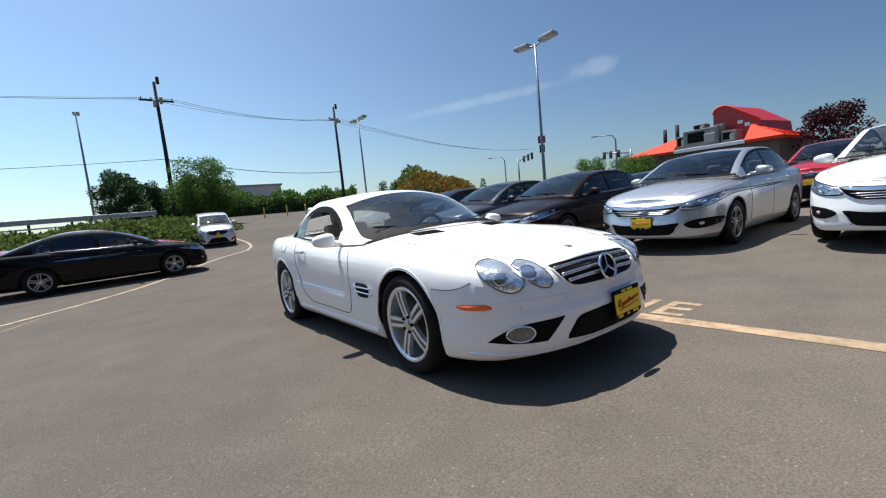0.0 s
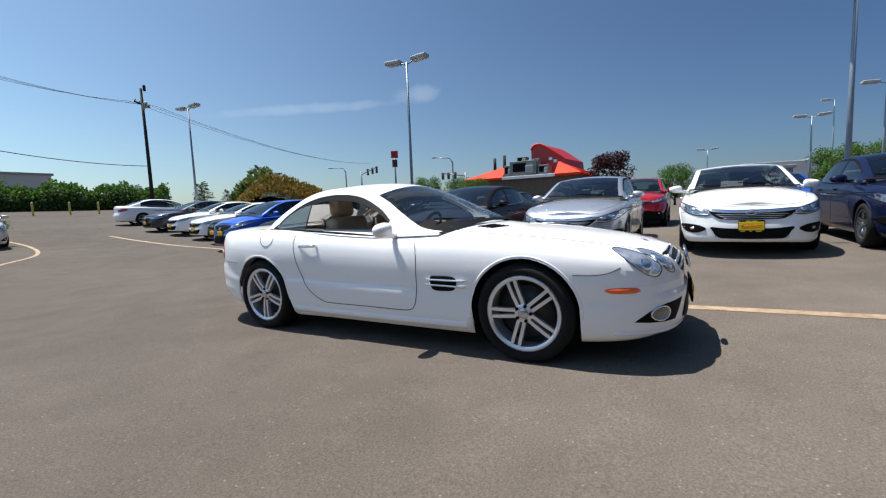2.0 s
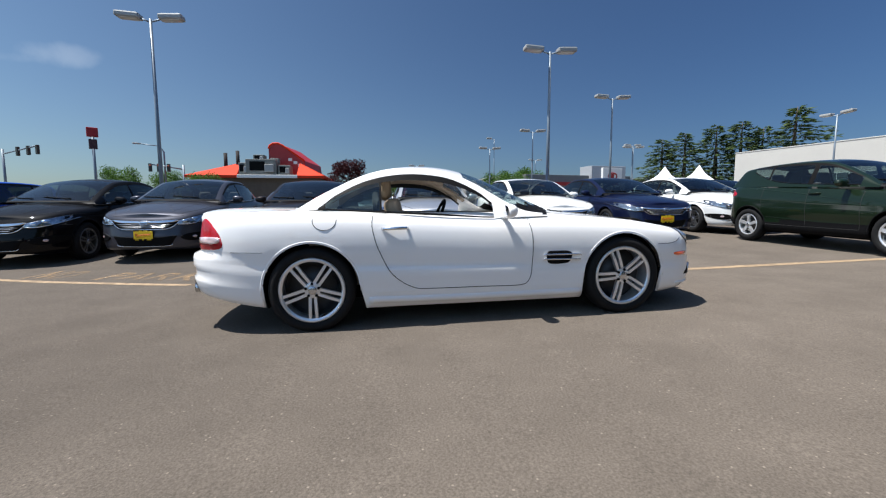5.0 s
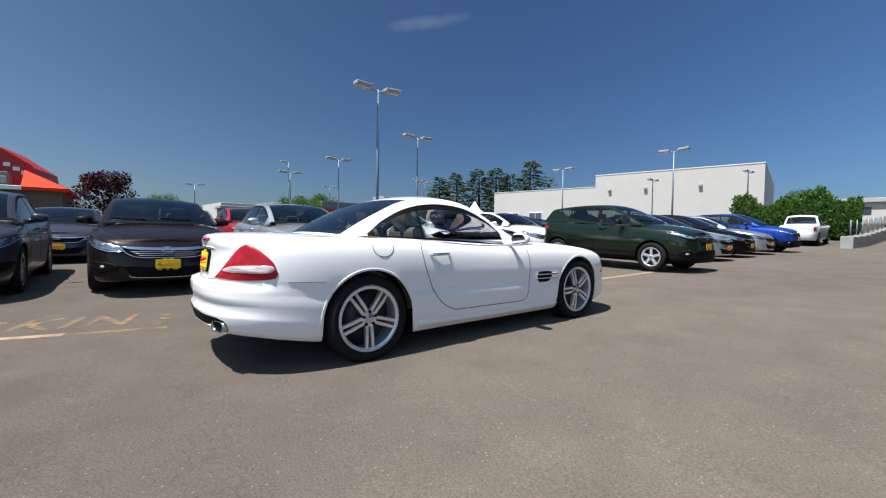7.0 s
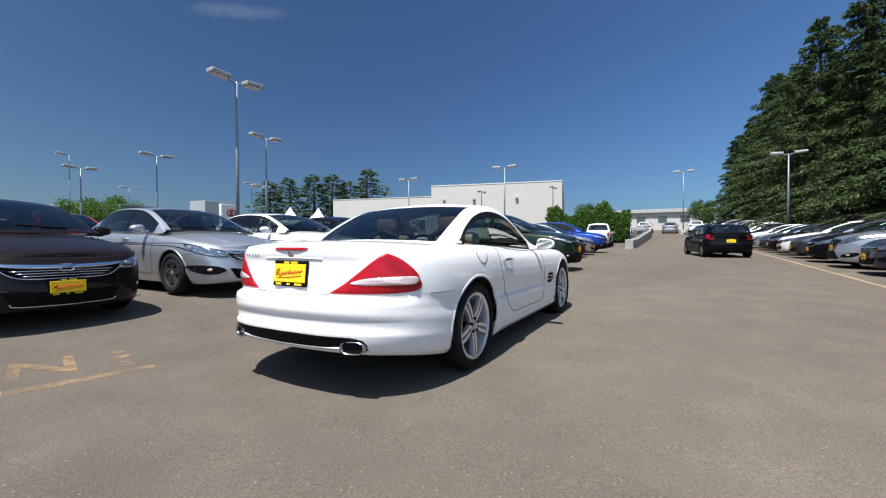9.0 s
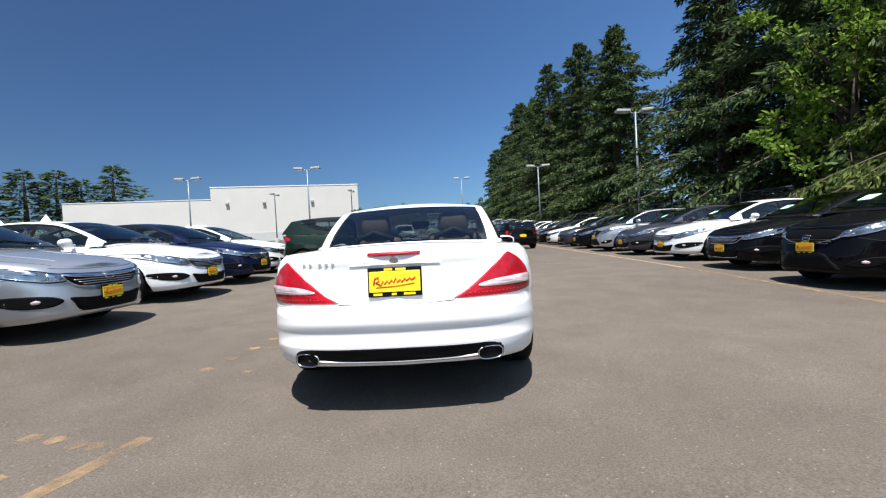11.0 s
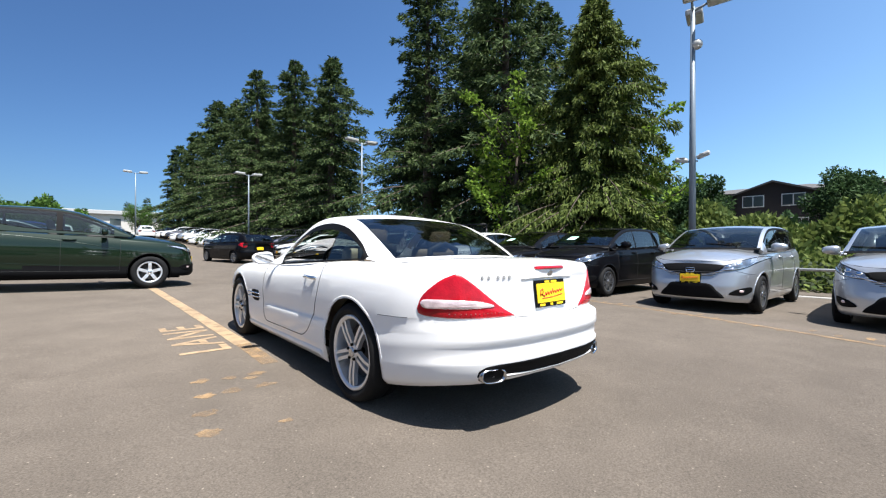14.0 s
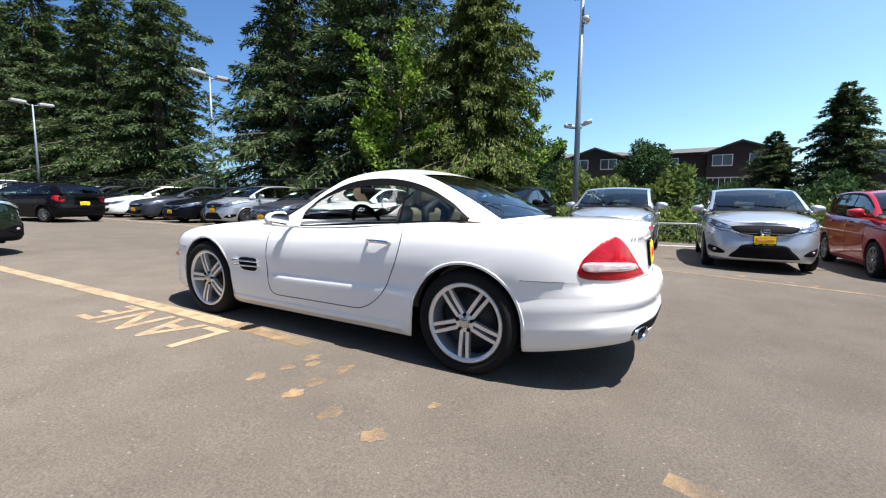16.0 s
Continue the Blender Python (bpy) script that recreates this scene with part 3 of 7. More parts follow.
def mirror_parts(parent, x, y, z, paint_mat, size=1.0):
    """Wing mirrors: a rounded shell on a short foot, with its glass set in the back."""
    def sup(v, e):
        return (1 if v >= 0 else -1) * abs(v) ** e
    for sd in (-1, 1):
        verts, faces, nu, nv = [], [], 20, 10
        for j in range(nv + 1):
            for i in range(nu):
                a, b = 2 * math.pi * i / nu, math.pi * (j / nv - 0.5)
                px, pz, py = sup(math.cos(a) * math.cos(b), .75), sup(math.sin(a) * math.cos(b), .75), sup(math.sin(b), .8)
                verts.append((sd * 0.118 * size * (px - 0.12 * (px < 0) * px), 0.08 * size * (py if py < 0 else 0.28 * py), 0.068 * size * pz * (1 - 0.18 * px * sd * sd)))
        for j in range(nv):
            for i in range(nu):
                faces.append((j * nu + i, j * nu + (i + 1) % nu, (j + 1) * nu + (i + 1) % nu, (j + 1) * nu + i))
        mr = part("wing_mirror", mesh_of("wing_mirror", verts, faces), paint_mat, parent, "", pose(sd * x, y, z))
        ring = [(sd * 0.1 * size * sup(math.cos(a), .75), 0.0245 * size, 0.053 * size * sup(math.sin(a), .75)) for a in np.linspace(0, 2 * math.pi, 25)[:-1]]
        part("mirror_glass", mesh_of("mirror_glass", ring, [tuple(range(24))], None, False), CHROME, mr)
        part("mirror_arm", tube([(-sd * 0.17, 0.0, -0.045), (-sd * 0.1, -0.01, -0.04), (-sd * 0.03, -0.01, -0.03)], [0.028, 0.024, 0.03], 8), paint_mat, mr)


def seat(parent, x, y, z, material, name="seat"):
    s = part(name, box(0, -0.22, 0.0, 0.5, 0.5, 0.16, 0.05), material, parent, "", pose(x, y, z), True)
    part("seat_back", box(0, 0.08, 0.34, 0.48, 0.14, 0.6, 0.05, pose(0, 0, 0, -14, 0, 0)), material, s, "", None, True)
    part("headrest", box(0, 0.20, 0.72, 0.27, 0.1, 0.19, 0.045, pose(0, 0, 0, -6, 0, 0)), material, s, "", None, True)
    return s




def build_car(label, S, paint_mat, m, group="", glass=None, category="car", name="car", seat_mat=None, seats=True, lite=False):
    """A car with its front towards -y, standing on z = 0 between its axles."""
    car = Car(S)
    top = thing(name, label, category, m, group)
    glass = glass or GLASSD
    seat_mat = seat_mat or DARKTRIM
    objs = {}
    for nm, (verts, _, faces) in car.P.d.items():
        plain = nm.replace("_r", "").replace("_l", "") if nm.startswith(("door", "side", "window_frame")) else nm
        plain = "".join(c for c in plain if not c.isdigit())
        if nm.startswith(("side_window", "windscreen", "rear_window")):
            mt = S.get("screen", glass) if nm in ("windscreen", "side_window0_r", "side_window0_l") else glass
        elif nm.startswith(("window_frame", "cowl", "cladding")):
            mt = BLACK
        elif nm == "front_bumper" and S.get("clad") or nm == "rear_bumper" and S.get("clad"):
            mt = paint_mat
        else:
            mt = paint_mat
        ob = part(plain, mesh_of(plain, verts, faces), mt, top, "tinted glass" if mt in (glass, GLASSM) else "")
        if mt in (glass, GLASSM):
            ob.visible_shadow = S.get("glass_shadow", False)
        objs[nm] = ob
    if "roof" in objs and S.get("lining"):
        ln = objs["roof"].data.copy()
        off = [v.co - v.normal * 0.02 for v in ln.vertices]
        for v, c in zip(ln.vertices, off):
            v.co = c
        ln.materials.clear()
        lb = bmesh.new()
        lb.from_mesh(ln)
        bmesh.ops.delete(lb, geom=[f for f in lb.faces if f.calc_center_median().z < S["lining_z"]], context="FACES")
        lb.to_mesh(ln)
        lb.free()
        part("headliner", ln, S["lining"], top)
    # wheels
    rm, ty, di, cp, nut = wheel_meshes(S["R"], S["rim"], S["tw"], S["spokes"], S.get("seg", 26))
    rm.materials.append(S.get("alloy", ALLOY))
    for yw in S["axles"]:
        for sd in (-1, 1):
            w = part("wheel", rm, None, top, S.get("wheel_label", "silver alloy wheel with spokes"), pose(sd * (S["track"]), yw, S["hub"], S.get("turned", (0, 0))[0 if yw < 0 else 1], 0, 0 if sd > 0 else 180))
            part("tyre", ty, None, w)
            if not lite:
                part("brake_disc", di, None, w)
                part("hub_cap", cp, None, w)
            if S.get("bolts"):
                for k in range(5):
                    a = 2 * math.pi * k / 5 + math.pi / 2 + 0.63
                    part("wheel_bolt", nut, None, w, "", pose(0, 0.050 * math.cos(a), 0.050 * math.sin(a)))
            verts, faces, A = [], [], S["arch"] + 0.004
            for a in range(-22, 203, 8):
                for x in (S["track"] + 0.05, S["track"] - 0.24):
                    verts.append((sd * x, yw + A * math.cos(radians(a)), S["hub"] + A * math.sin(radians(a))))
            nn = len(verts) // 2
            for k in range(nn - 1):
                faces.append((2 * k, 2 * k + 1, 2 * k + 3, 2 * k + 2))
            faces.append(tuple(2 * k + 1 for k in range(nn)))
            part("wheel_well", mesh_of("wheel_well", verts, faces, BLACK, False), None, top)
            lip = []
            for a in range(-4, 185, 6):
                p = car.at_side(yw + (S["arch"] + 0.012) * math.cos(radians(a)), S["hub"] + (S["arch"] + 0.012) * math.sin(radians(a)), sd, -0.006)
                if p:
                    lip.append(p)
            if len(lip) > 2 and not lite:
                part("arch_lip", tube(lip, S.get("lip", 0.014), 8), S.get("cladmat") or paint_mat, top)
    # floor pan and cabin tub
    y0, y1 = S["plan"][0][1], S["plan"][-1][1]
    hw = S["track"] - 0.16
    part("underbody", box(0, (y0 + y1) / 2 - 0.05, 0.26, 2 * hw, (y1 - y0) - 0.7, 0.13, 0.03), BLACK, top)
    C = S["cabin"]
    a, b = C["prof"][0][0] + 0.05, C["prof"][-1][0] - 0.05
    bw = interp(C["xb"], 0) - 0.1
    zb = interp(C["belt"], 0)
    verts = [(-bw, a, zb - 0.02), (bw, a, zb - 0.02), (bw, b, zb - 0.02), (-bw, b, zb - 0.02), (-bw + 0.05, a + 0.2, 0.32), (bw - 0.05, a + 0.2, 0.32), (bw - 0.05, b - 0.2, 0.32), (-bw + 0.05, b - 0.2, 0.32)]
    part("cabin_tub", mesh_of("cabin_tub", verts, [(4, 5, 6, 7), (0, 1, 5, 4), (1, 2, 6, 5), (2, 3, 7, 6), (3, 0, 4, 7)], None, False), S.get("tubmat", DARKTRIM), top)
    part("dashboard", box(0, a + 0.42, zb - 0.06, 2 * bw - 0.04, 0.5, 0.16, 0.05), DARKTRIM, top)
    if seats and not lite:
        for yy in S["seat_rows"]:
            for sd in (-1, 1):
                seat(top, sd * 0.36, yy, 0.42 + S.get("seat_up", 0), seat_mat)
        st = part("steering_wheel", tube([(0.17 * math.cos(q), 0.0, 0.17 * math.sin(q)) for q in np.linspace(0, 2 * math.pi, 25)[:-1]], 0.016, 8, True), BLACK, top, "", pose(0.36, a + 0.72, zb + 0.0, 25, 0, 0))
        part("steering_hub", box(0, -0.01, 0, 0.3, 0.03, 0.07, 0.012), BLACK, st)
    # panel gaps
    for sd in (() if lite else (-1, 1)):
        for yd in (() if "gaps" in S else S["doors"]):
            zt = interp(C["belt"], yd) - 0.012
            pts = [(yd, zt), (yd, (zt + S["sill"]) / 2), (yd, S["sill"] + 0.02)]
            g = car.line(pts, "side", 0.0035, sd)
            if g:
                part("door_gap", g, SEAM, top)
        for pts in S.get("gaps") or [[(S["doors"][0], S["sill"] + 0.005), (S["doors"][-1], S["sill"] + 0.005)]]:
            g = car.line(pts, "side", 0.0032, sd, n=44)
            if g:
                part("door_gap", g, SEAM, top)
        for yh in S["handles"]:
            zh = S["handle_z"]
            p = car.at_side(yh, zh, sd)
            if p:
                h = part("door_handle", tube([p + Vector((-sd * 0.004, -0.1, 0)), p + Vector((sd * 0.022, -0.085, 0.002)), p + Vector((sd * 0.026, 0, 0.002)), p + Vector((sd * 0.022, 0.085, 0)), p + Vector((-sd * 0.004, 0.1, 0))], [0.012, 0.014, 0.014, 0.014, 0.012], 8), S.get("handlemat") or paint_mat, top)
    mirror_parts(top, *S["mirror"], S.get("mirrormat") or paint_mat, S.get("mirror_size", 1.0))
    return top, car, objs


LEVELS = (0, 0.03, 0.07, 0.13, 0.2, 0.28, 0.33, 0.37, 0.42, 0.5, 0.58, 0.66, 0.74, 0.82, 0.89, 0.95, 1.0)

# the white coupe
COUPE = dict(
    plan=[(0, -2.205, .20, .655), (.33, -2.185, .20, .66), (.60, -2.09, .19, .675), (.775, -1.92, .175, .70), (.865, -1.66, .165, .745), (.90, -1.28, .16, .80), (.893, -0.80, .155, .83), (.885, -0.2, .155, .845),
          (.888, .5, .16, .882), (.906, 1.0, .165, .915), (.905, 1.35, .175, .925), (.882, 1.66, .205, .93), (.838, 1.88, .24, .932), (.757, 2.06, .27, .933), (.60, 2.215, .29, .935), (.35, 2.295, .30, .937), (0, 2.32, .30, .938)],
    pf=[(0, .05), (.05, .015), (.12, 0), (.5, .0), (.53, .012), (.72, .022), (.86, .04), (.94, .065), (1, .115)],
    pr=[(0, .05), (.05, .02), (.18, 0), (.21, 0), (.235, .017), (.33, .014), (.36, 0), (.46, 0), (.5, .012), (.53, .075), (.85, .105), (.97, .085), (1, .10)],
    ps=[(0, .07), (.03, .045), (.06, .03), (.12, .022), (.18, .012), (.36, .006), (.46, .012), (.62, 0), (.8, .01), (.9, .028), (.96, .05), (1, .085)],
    lip=.009, ledge=(.434, .448, .008, -.36, .95),
    crown=[(-2.205, .655), (-2.0, .71), (-1.6, .79), (-1.0, .872), (-.6, .925), (0, .93), (1.2, .952), (1.7, .970), (2.0, .974), (2.15, .966), (2.32, .938)],
    axles=[-1.28, 1.28], arch=.362, hub=.33, levels=(0, .03, .06, .12, .18, .21, .235, .28, .33, .36, .40, .428, .442, .456, .5, .53, .58, .66, .74, .82, .89, .95, 1.0), doors=[-0.47, 0.80], cowl=-0.62, deck=1.33, fcut=-1.6, rcut=1.6,
    fz=.585, rz=.635, sill=.295, hoodgap=.12, n=110,
    gaps=[[(.80, .893), (.811, .813), (.786, .684), (.744, .575), (.683, .453), (.596, .369), (.50, .318), (.40, .303), (.0, .298), (-.30, .293), (-.39, .298), (-.435, .322), (-.463, .39), (-.476, .548), (-.475, .711), (-.45, .827)]],
    seg=48, R=.33, rim=.247, tw=.25, spokes=(5, 0.0235, 0.0195, 1.10), turned=(20, 36), track=.765, bolts=True, wheel_label="silver five twin-spoke alloy wheel",
    seat_rows=[0.42], handles=[0.635], handle_z=.785, handlemat=CHROME, mirror=(0.955, -0.245, .90), mirror_size=.86, glass_shadow=False, tubmat=BEIGE, lining=BEIGE, lining_z=1.0,
    cabin=dict(prof=[(-.64, .925), (-.38, 1.06), (-.08, 1.222), (.12, 1.293), (.32, 1.320), (.52, 1.317), (.72, 1.283), (1.0, 1.165), (1.36, .985), (1.43, .945)], belt=[(-.7, .85), (-.17, .846), (0, .855), (.42, .885), (.88, .918), (1.2, .944), (1.33, .935), (1.43, .905)],
               railz=[(-.64, .858), (-.52, .864), (-.42, .882), (-.30, .945), (-.153, 1.04), (-.065, 1.102), (.163, 1.216), (.4, 1.260), (.633, 1.262), (.863, 1.214), (1.09, 1.114), (1.231, 1.042), (1.36, .965), (1.43, .92)],
               dlo=[(-.64, .86), (-.25, .93), (-.17, .972), (-.065, 1.060), (.163, 1.172), (.399, 1.213), (.633, 1.209), (.863, 1.160), (1.09, 1.054), (1.231, .958), (1.43, .945)], cowlz=.945, n=64, gl=(0.0, 0.05, 0.3, 0.6, 0.80, 0.95, 1.0),
               xb=[(-.7, .80), (-.3, .815), (.5, .81), (1.0, .77), (1.43, .70)], tumble=.42, ws=(-.60, .05), rg=(.76, 1.38), side=[(-.17, .73), (.745, 1.225)], bow_f=.16, bow_r=.1, rail=.9, post=.06))
coupe, cs, coupe_parts = build_car("white two-door hardtop coupe, side windows lowered, beige leather cabin", COUPE, WHITE, pose(0, 0, -.008, -1.10, 0, 0), glass=GLASS, seat_mat=BEIGE)
for nm in ("side_window0_r", "side_window0_l"):
    bpy.data.objects.remove(coupe_parts.pop(nm))
for nm in ("side_window1_r", "side_window1_l", "rear_window"):
    if nm in coupe_parts:
        coupe_parts[nm].data.materials[0] = GLASSD if nm == "rear_window" else GLASSQ

FOGGLASS = mat("fog_lamp_glass", (0.12, 0.12, 0.12), 0.15, 0.5, coat=1.0, vary=0.6, vscale=30)
PROJLENS = mat("projector_lens", (0.10, 0.13, 0.19), 0.05, coat=1.0)
EXHAUST = mat("exhaust_steel", (0.55, 0.55, 0.56), 0.2, 1.0)
LAMPRIM = mat("lamp_rim", (0.06, 0.065, 0.075), 0.35, 0.3)


def rim_of(me, n, r):
    """A thin bar along the second ring of a wrapped patch."""
    return tube([tuple(me.vertices[k].co) for k in range(n, 2 * n)], r, 6, True)


for sd in (-1, 1):
    # twin oval headlamps, each a ringed reflector with a projector
    corner = (-sd * 0.5, 0.76, -0.42)
    outer = ((.708, -1.819, .705), (.64, -1.79, .727), (.575, -1.80, .727), (.557, -1.874, .708), (.566, -1.954, .680), (.576, -1.993, .645), (.560, -2.045, .600), (.591, -2.05, .564), (.638, -2.031, .55), (.683, -1.991, .565), (.717, -1.942, .602), (.737, -1.886, .655))
    inner = ((.551, -1.945, .688), (.482, -1.913, .704), (.444, -1.921, .704), (.420, -1.99, .685), (.406, -2.048, .644), (.400, -2.092, .597), (.404, -2.11, .572), (.438, -2.115, .55), (.485, -2.097, .557), (.525, -2.069, .584), (.545, -2.02, .64))
    for ring, pc, pr in ((outer, (.662, -1.966, .628), .040), (inner, (.50, -2.02, .637), .052)):
        ring = [(sd * x, y, z) for x, y, z in ring]
        me = cs.wrap("headlamp", ring, corner, 0.012, 0.004)
        hl = part("headlamp", me, LAMPIN, coupe, "oval clear headlamp with chrome inside")
        part("lamp_rim", rim_of(me, 56, 0.0032), LAMPRIM, hl)
        d = Vector(corner).normalized()
        u = d.cross(Vector((0, 0, 1))).normalized()
        w = u.cross(d)
        for k, (rad, mt, lf, nm) in enumerate(((pr, CHROME, 0.014, "projector"), (pr * .72, PROJLENS, 0.017, "projector_lens"))):
            circ = [Vector((sd * pc[0], pc[1], pc[2])) + rad * (math.cos(a) * u + math.sin(a) * w) for a in np.linspace(0, 2 * math.pi, 13)[:-1]]
            part(nm, cs.wrap(nm, [tuple(p) for p in circ], corner, 0.004, lf, 32), mt, hl)
    # amber side marker, fog lamp in its black pocket, side vent with two bars
    part("side_marker", cs.patch("side_marker", [(-1.965, .485), (-1.93, .508), (-1.80, .508), (-1.775, .494), (-1.82, .477), (-1.93, .474)], "side", 0.012, 0.003, side=sd), AMBER, coupe, "amber side marker lamp")
    po = part("fog_pocket", cs.patch("fog_pocket", [(.765, .298), (.73, .335), (.688, .366), (.64, .381), (.59, .389), (.388, .397), (.506, .276), (.60, .278), (.70, .286)], "front", 0.0, 0.004, 60, side=sd, sharp=True), BLACK, coupe, "black fog lamp pocket")
    me = cs.patch("fog_lamp", [(.637 + .064 * math.cos(a), .336 + .043 * math.sin(a)) for a in np.linspace(0, 2 * math.pi, 13)[:-1]], "front", 0.004, 0.008, side=sd)
    fl = part("fog_lamp", me, FOGGLASS, po, "oval chrome-ringed fog lamp")
    part("fog_ring", rim_of(me, 36, 0.006), CHROME, fl)
    ve = part("side_vent", cs.patch("side_vent", [(-.60, .558), (-.66, .566), (-.78, .562), (-.815, .53), (-.79, .468), (-.72, .455), (-.62, .460), (-.595, .50)], "side", 0.0, 0.004, side=sd), BLACK, coupe, "black side vent")
    for z0, z1 in ((.537, .533), (.500, .492)):
        g = cs.line([(-.565, z0), (-.885, z1)], "side", 0.0075, sd, 0.012)
        part("vent_bar", g, CHROME, ve, "chrome vent bar")
    part("side_skirt", cs.line([(-.90, .225), (-.4, .222), (.3, .226), (.90, .240)], "side", 0.042, sd, -0.026, 40), WHITE, coupe)
    # tail lamp: red, a clear band and small rows
    corner = (-sd * 0.62, -0.78, 0)
    out = [(sd * x, y, z) for x, y, z in ((.802, 1.90, .700), (.785, 1.93, .775), (.735, 2.0, .850), (.685, 2.055, .888), (.655, 2.085, .895), (.60, 2.12, .856), (.50, 2.17, .770), (.42, 2.205, .705), (.350, 2.238, .660), (.345, 2.238, .652), (.45, 2.20, .650), (.60, 2.13, .651), (.70, 2.04, .654), (.765, 1.96, .660), (.795, 1.915, .672))]
    tl = part("tail_lamp", cs.wrap("tail_lamp", out, corner, 0.009), REDLENS, coupe, "large triangular red tail lamp")
    out = [(sd * x, y, z) for x, y, z in ((.792, 1.915, .728), (.782, 1.94, .752), (.70, 2.04, .756), (.58, 2.13, .750), (.50, 2.175, .732), (.47, 2.19, .714), (.55, 2.15, .708), (.70, 2.04, .706), (.775, 1.945, .706))]
    part("reversing_lens", cs.wrap("reversing_lens", out, corner, 0.006, 0.0145), CLEARLENS, tl, "clear reversing lamp band")
    for k in range(13):
        q = cs.tree.ray_cast(Vector((sd * (.42 + .024 * k), 6, .678)), Vector((0, -1, 0)))[0]
        if q:
            part("lamp_dot", box(0, 0, 0, .005, .003, .005), BADGE, tl, "", Matrix.Translation(q + Vector((sd * .006, .010, 0))))
    # exhaust tip, bumper pad, bumper cuts, fuel cap ring
    ex = [(0.052 * (1 if math.cos(a) > 0 else -1) * abs(math.cos(a)) ** 0.7, 0.029 * (1 if math.sin(a) > 0 else -1) * abs(math.sin(a)) ** 0.7) for a in np.linspace(0, 2 * math.pi, 25)[:-1]]
    verts, faces = [], []
    for yy, k in ((1.95, 0.9), (2.216, 1.0), (2.236, 1.02), (2.235, 0.90), (2.220, 0.86)):
        verts += [(sd * 0.522 + k * a * 1.42, yy + .010 - .30 * sd * k * a * 1.42, 0.340 + k * b * 1.30) for a, b in ex]
    for r in range(4):
        faces += [(r * 24 + k, r * 24 + (k + 1) % 24, (r + 1) * 24 + (k + 1) % 24, (r + 1) * 24 + k) for k in range(24)]
    xp = part("exhaust_tip", mesh_of("exhaust_tip", verts, faces, EXHAUST), None, coupe, "oval chrome exhaust tip")
    part("exhaust_inside", mesh_of("exhaust_inside", verts[96:120], [tuple(range(24))], BLACK, False), None, xp)
    for pts in ([(-1.60, .588), (-1.72, .588), (-1.80, .60), (-1.86, .628)], ):
        part("bumper_gap", cs.line(pts, "side", 0.0025, sd), SEAM, coupe)
    part("bumper_gap", cs.line([(1.62, .632), (1.75, .636), (1.86, .640)], "side", 0.0018, sd), SEAM, coupe)
    ringp = [(1.165 + .088 * math.cos(a), .862 + .075 * math.sin(a)) for a in np.linspace(math.pi * 0.98, math.pi * 2.05, 15)]
    if sd < 0:
        part("fuel_flap_gap", cs.line(ringp, "side", 0.0028, sd), SEAM, coupe)
    part("window_strip", cs.line([(-.17, .852), (0, .861), (.42, .891), (.88, .924), (1.22, .95)], "side", 0.006, sd, 0.0, 40), BLACK, coupe)
    part("nose_crease", cs.line([(.76, .515), (.60, .512), (.40, .510), (.2, .508)], "front", 0.004, sd, -0.002, 30), WHITE, coupe)
    part("hood_gap", cs.line([(.60, -.62), (.66, -1.0), (.62, -1.5), (.47, -1.95), (.40, -2.08)], "top", 0.0025, sd, 0.0, 30), SEAM, coupe)
    part("boot_gap", cs.line([(.66, 1.45), (.71, 1.7), (.69, 2.0)], "top", 0.0025, sd, 0.0, 20), SEAM, coupe)
    for k in range(4):
        part("bonnet_vent", cs.line([(.25 + .0 * k, -.86 - .035 * k), (.46, -.80 - .035 * k)], "top", 0.008, sd, 0.001, 6), BLACK, coupe)
    part("wiper", tube([(sd * 0.10, -.70, .945), (sd * 0.4, -.60, .955), (sd * .62, -.50, .965)], 0.008, 6), BLACK, coupe)
    for x, z in ((.76, .47), (.62, .475), (.36, .48)):
        part("parking_sensor", cs.patch("parking_sensor", [(x + .012 * math.cos(a), z + .012 * math.sin(a)) for a in np.linspace(0, 2 * math.pi, 9)[:-1]], "front", 0.002, 0.002, 16, sd, (1.0, 0.5)), PEARL, coupe)

# grille with three bars and a plain ring badge
grille = part("grille", cs.patch("grille", [(-.385, .66), (-.2, .675), (0, .678), (.2, .675), (.385, .66), (.36, .60), (.30, .548), (.15, .532), (-.15, .532), (-.30, .548), (-.36, .60)], "front", 0.0, 0.004, 56), BLACK, coupe, "black grille with silver bars")
for z, w in ((.645, .365), (.610, .345), (.575, .32)):
    part("grille_bar", cs.line([(-w, z), (-.15, z + .006), (.15, z + .006), (w, z)], "front", 0.0125, 1, 0.004, 30), BADGE, grille, "silver grille bar")
part("grille_surround", cs.line([(-.385, .655), (-.36, .60), (-.30, .545), (-.15, .528), (.15, .528), (.30, .545), (.36, .60), (.385, .655)], "front", 0.008, 1, 0.002, 50), WHITE, grille)
star = part("ring_badge", tube([(0.074 * math.cos(a), -2.200 + 0.018 * math.sin(a), .607 + .074 * math.sin(a)) for a in np.linspace(0, 2 * math.pi, 33)[:-1]], 0.008, 8, True), CHROME, grille, "plain round chrome badge")
part("badge_disc", lathe([(-.004, .068), (.002, .068), (.004, 0.0)], 24, "y"), BLACK, star, "", pose(0, -2.190, .607, -10, 0, 0))
for k in range(3):
    part("badge_bar", box(0, 0, .036, .013, .008, .07, .003), CHROME, star, "", pose(0, -2.198, .607, -12, 0, 0) @ pose(0, 0, 0, 0, 120 * k, 0))
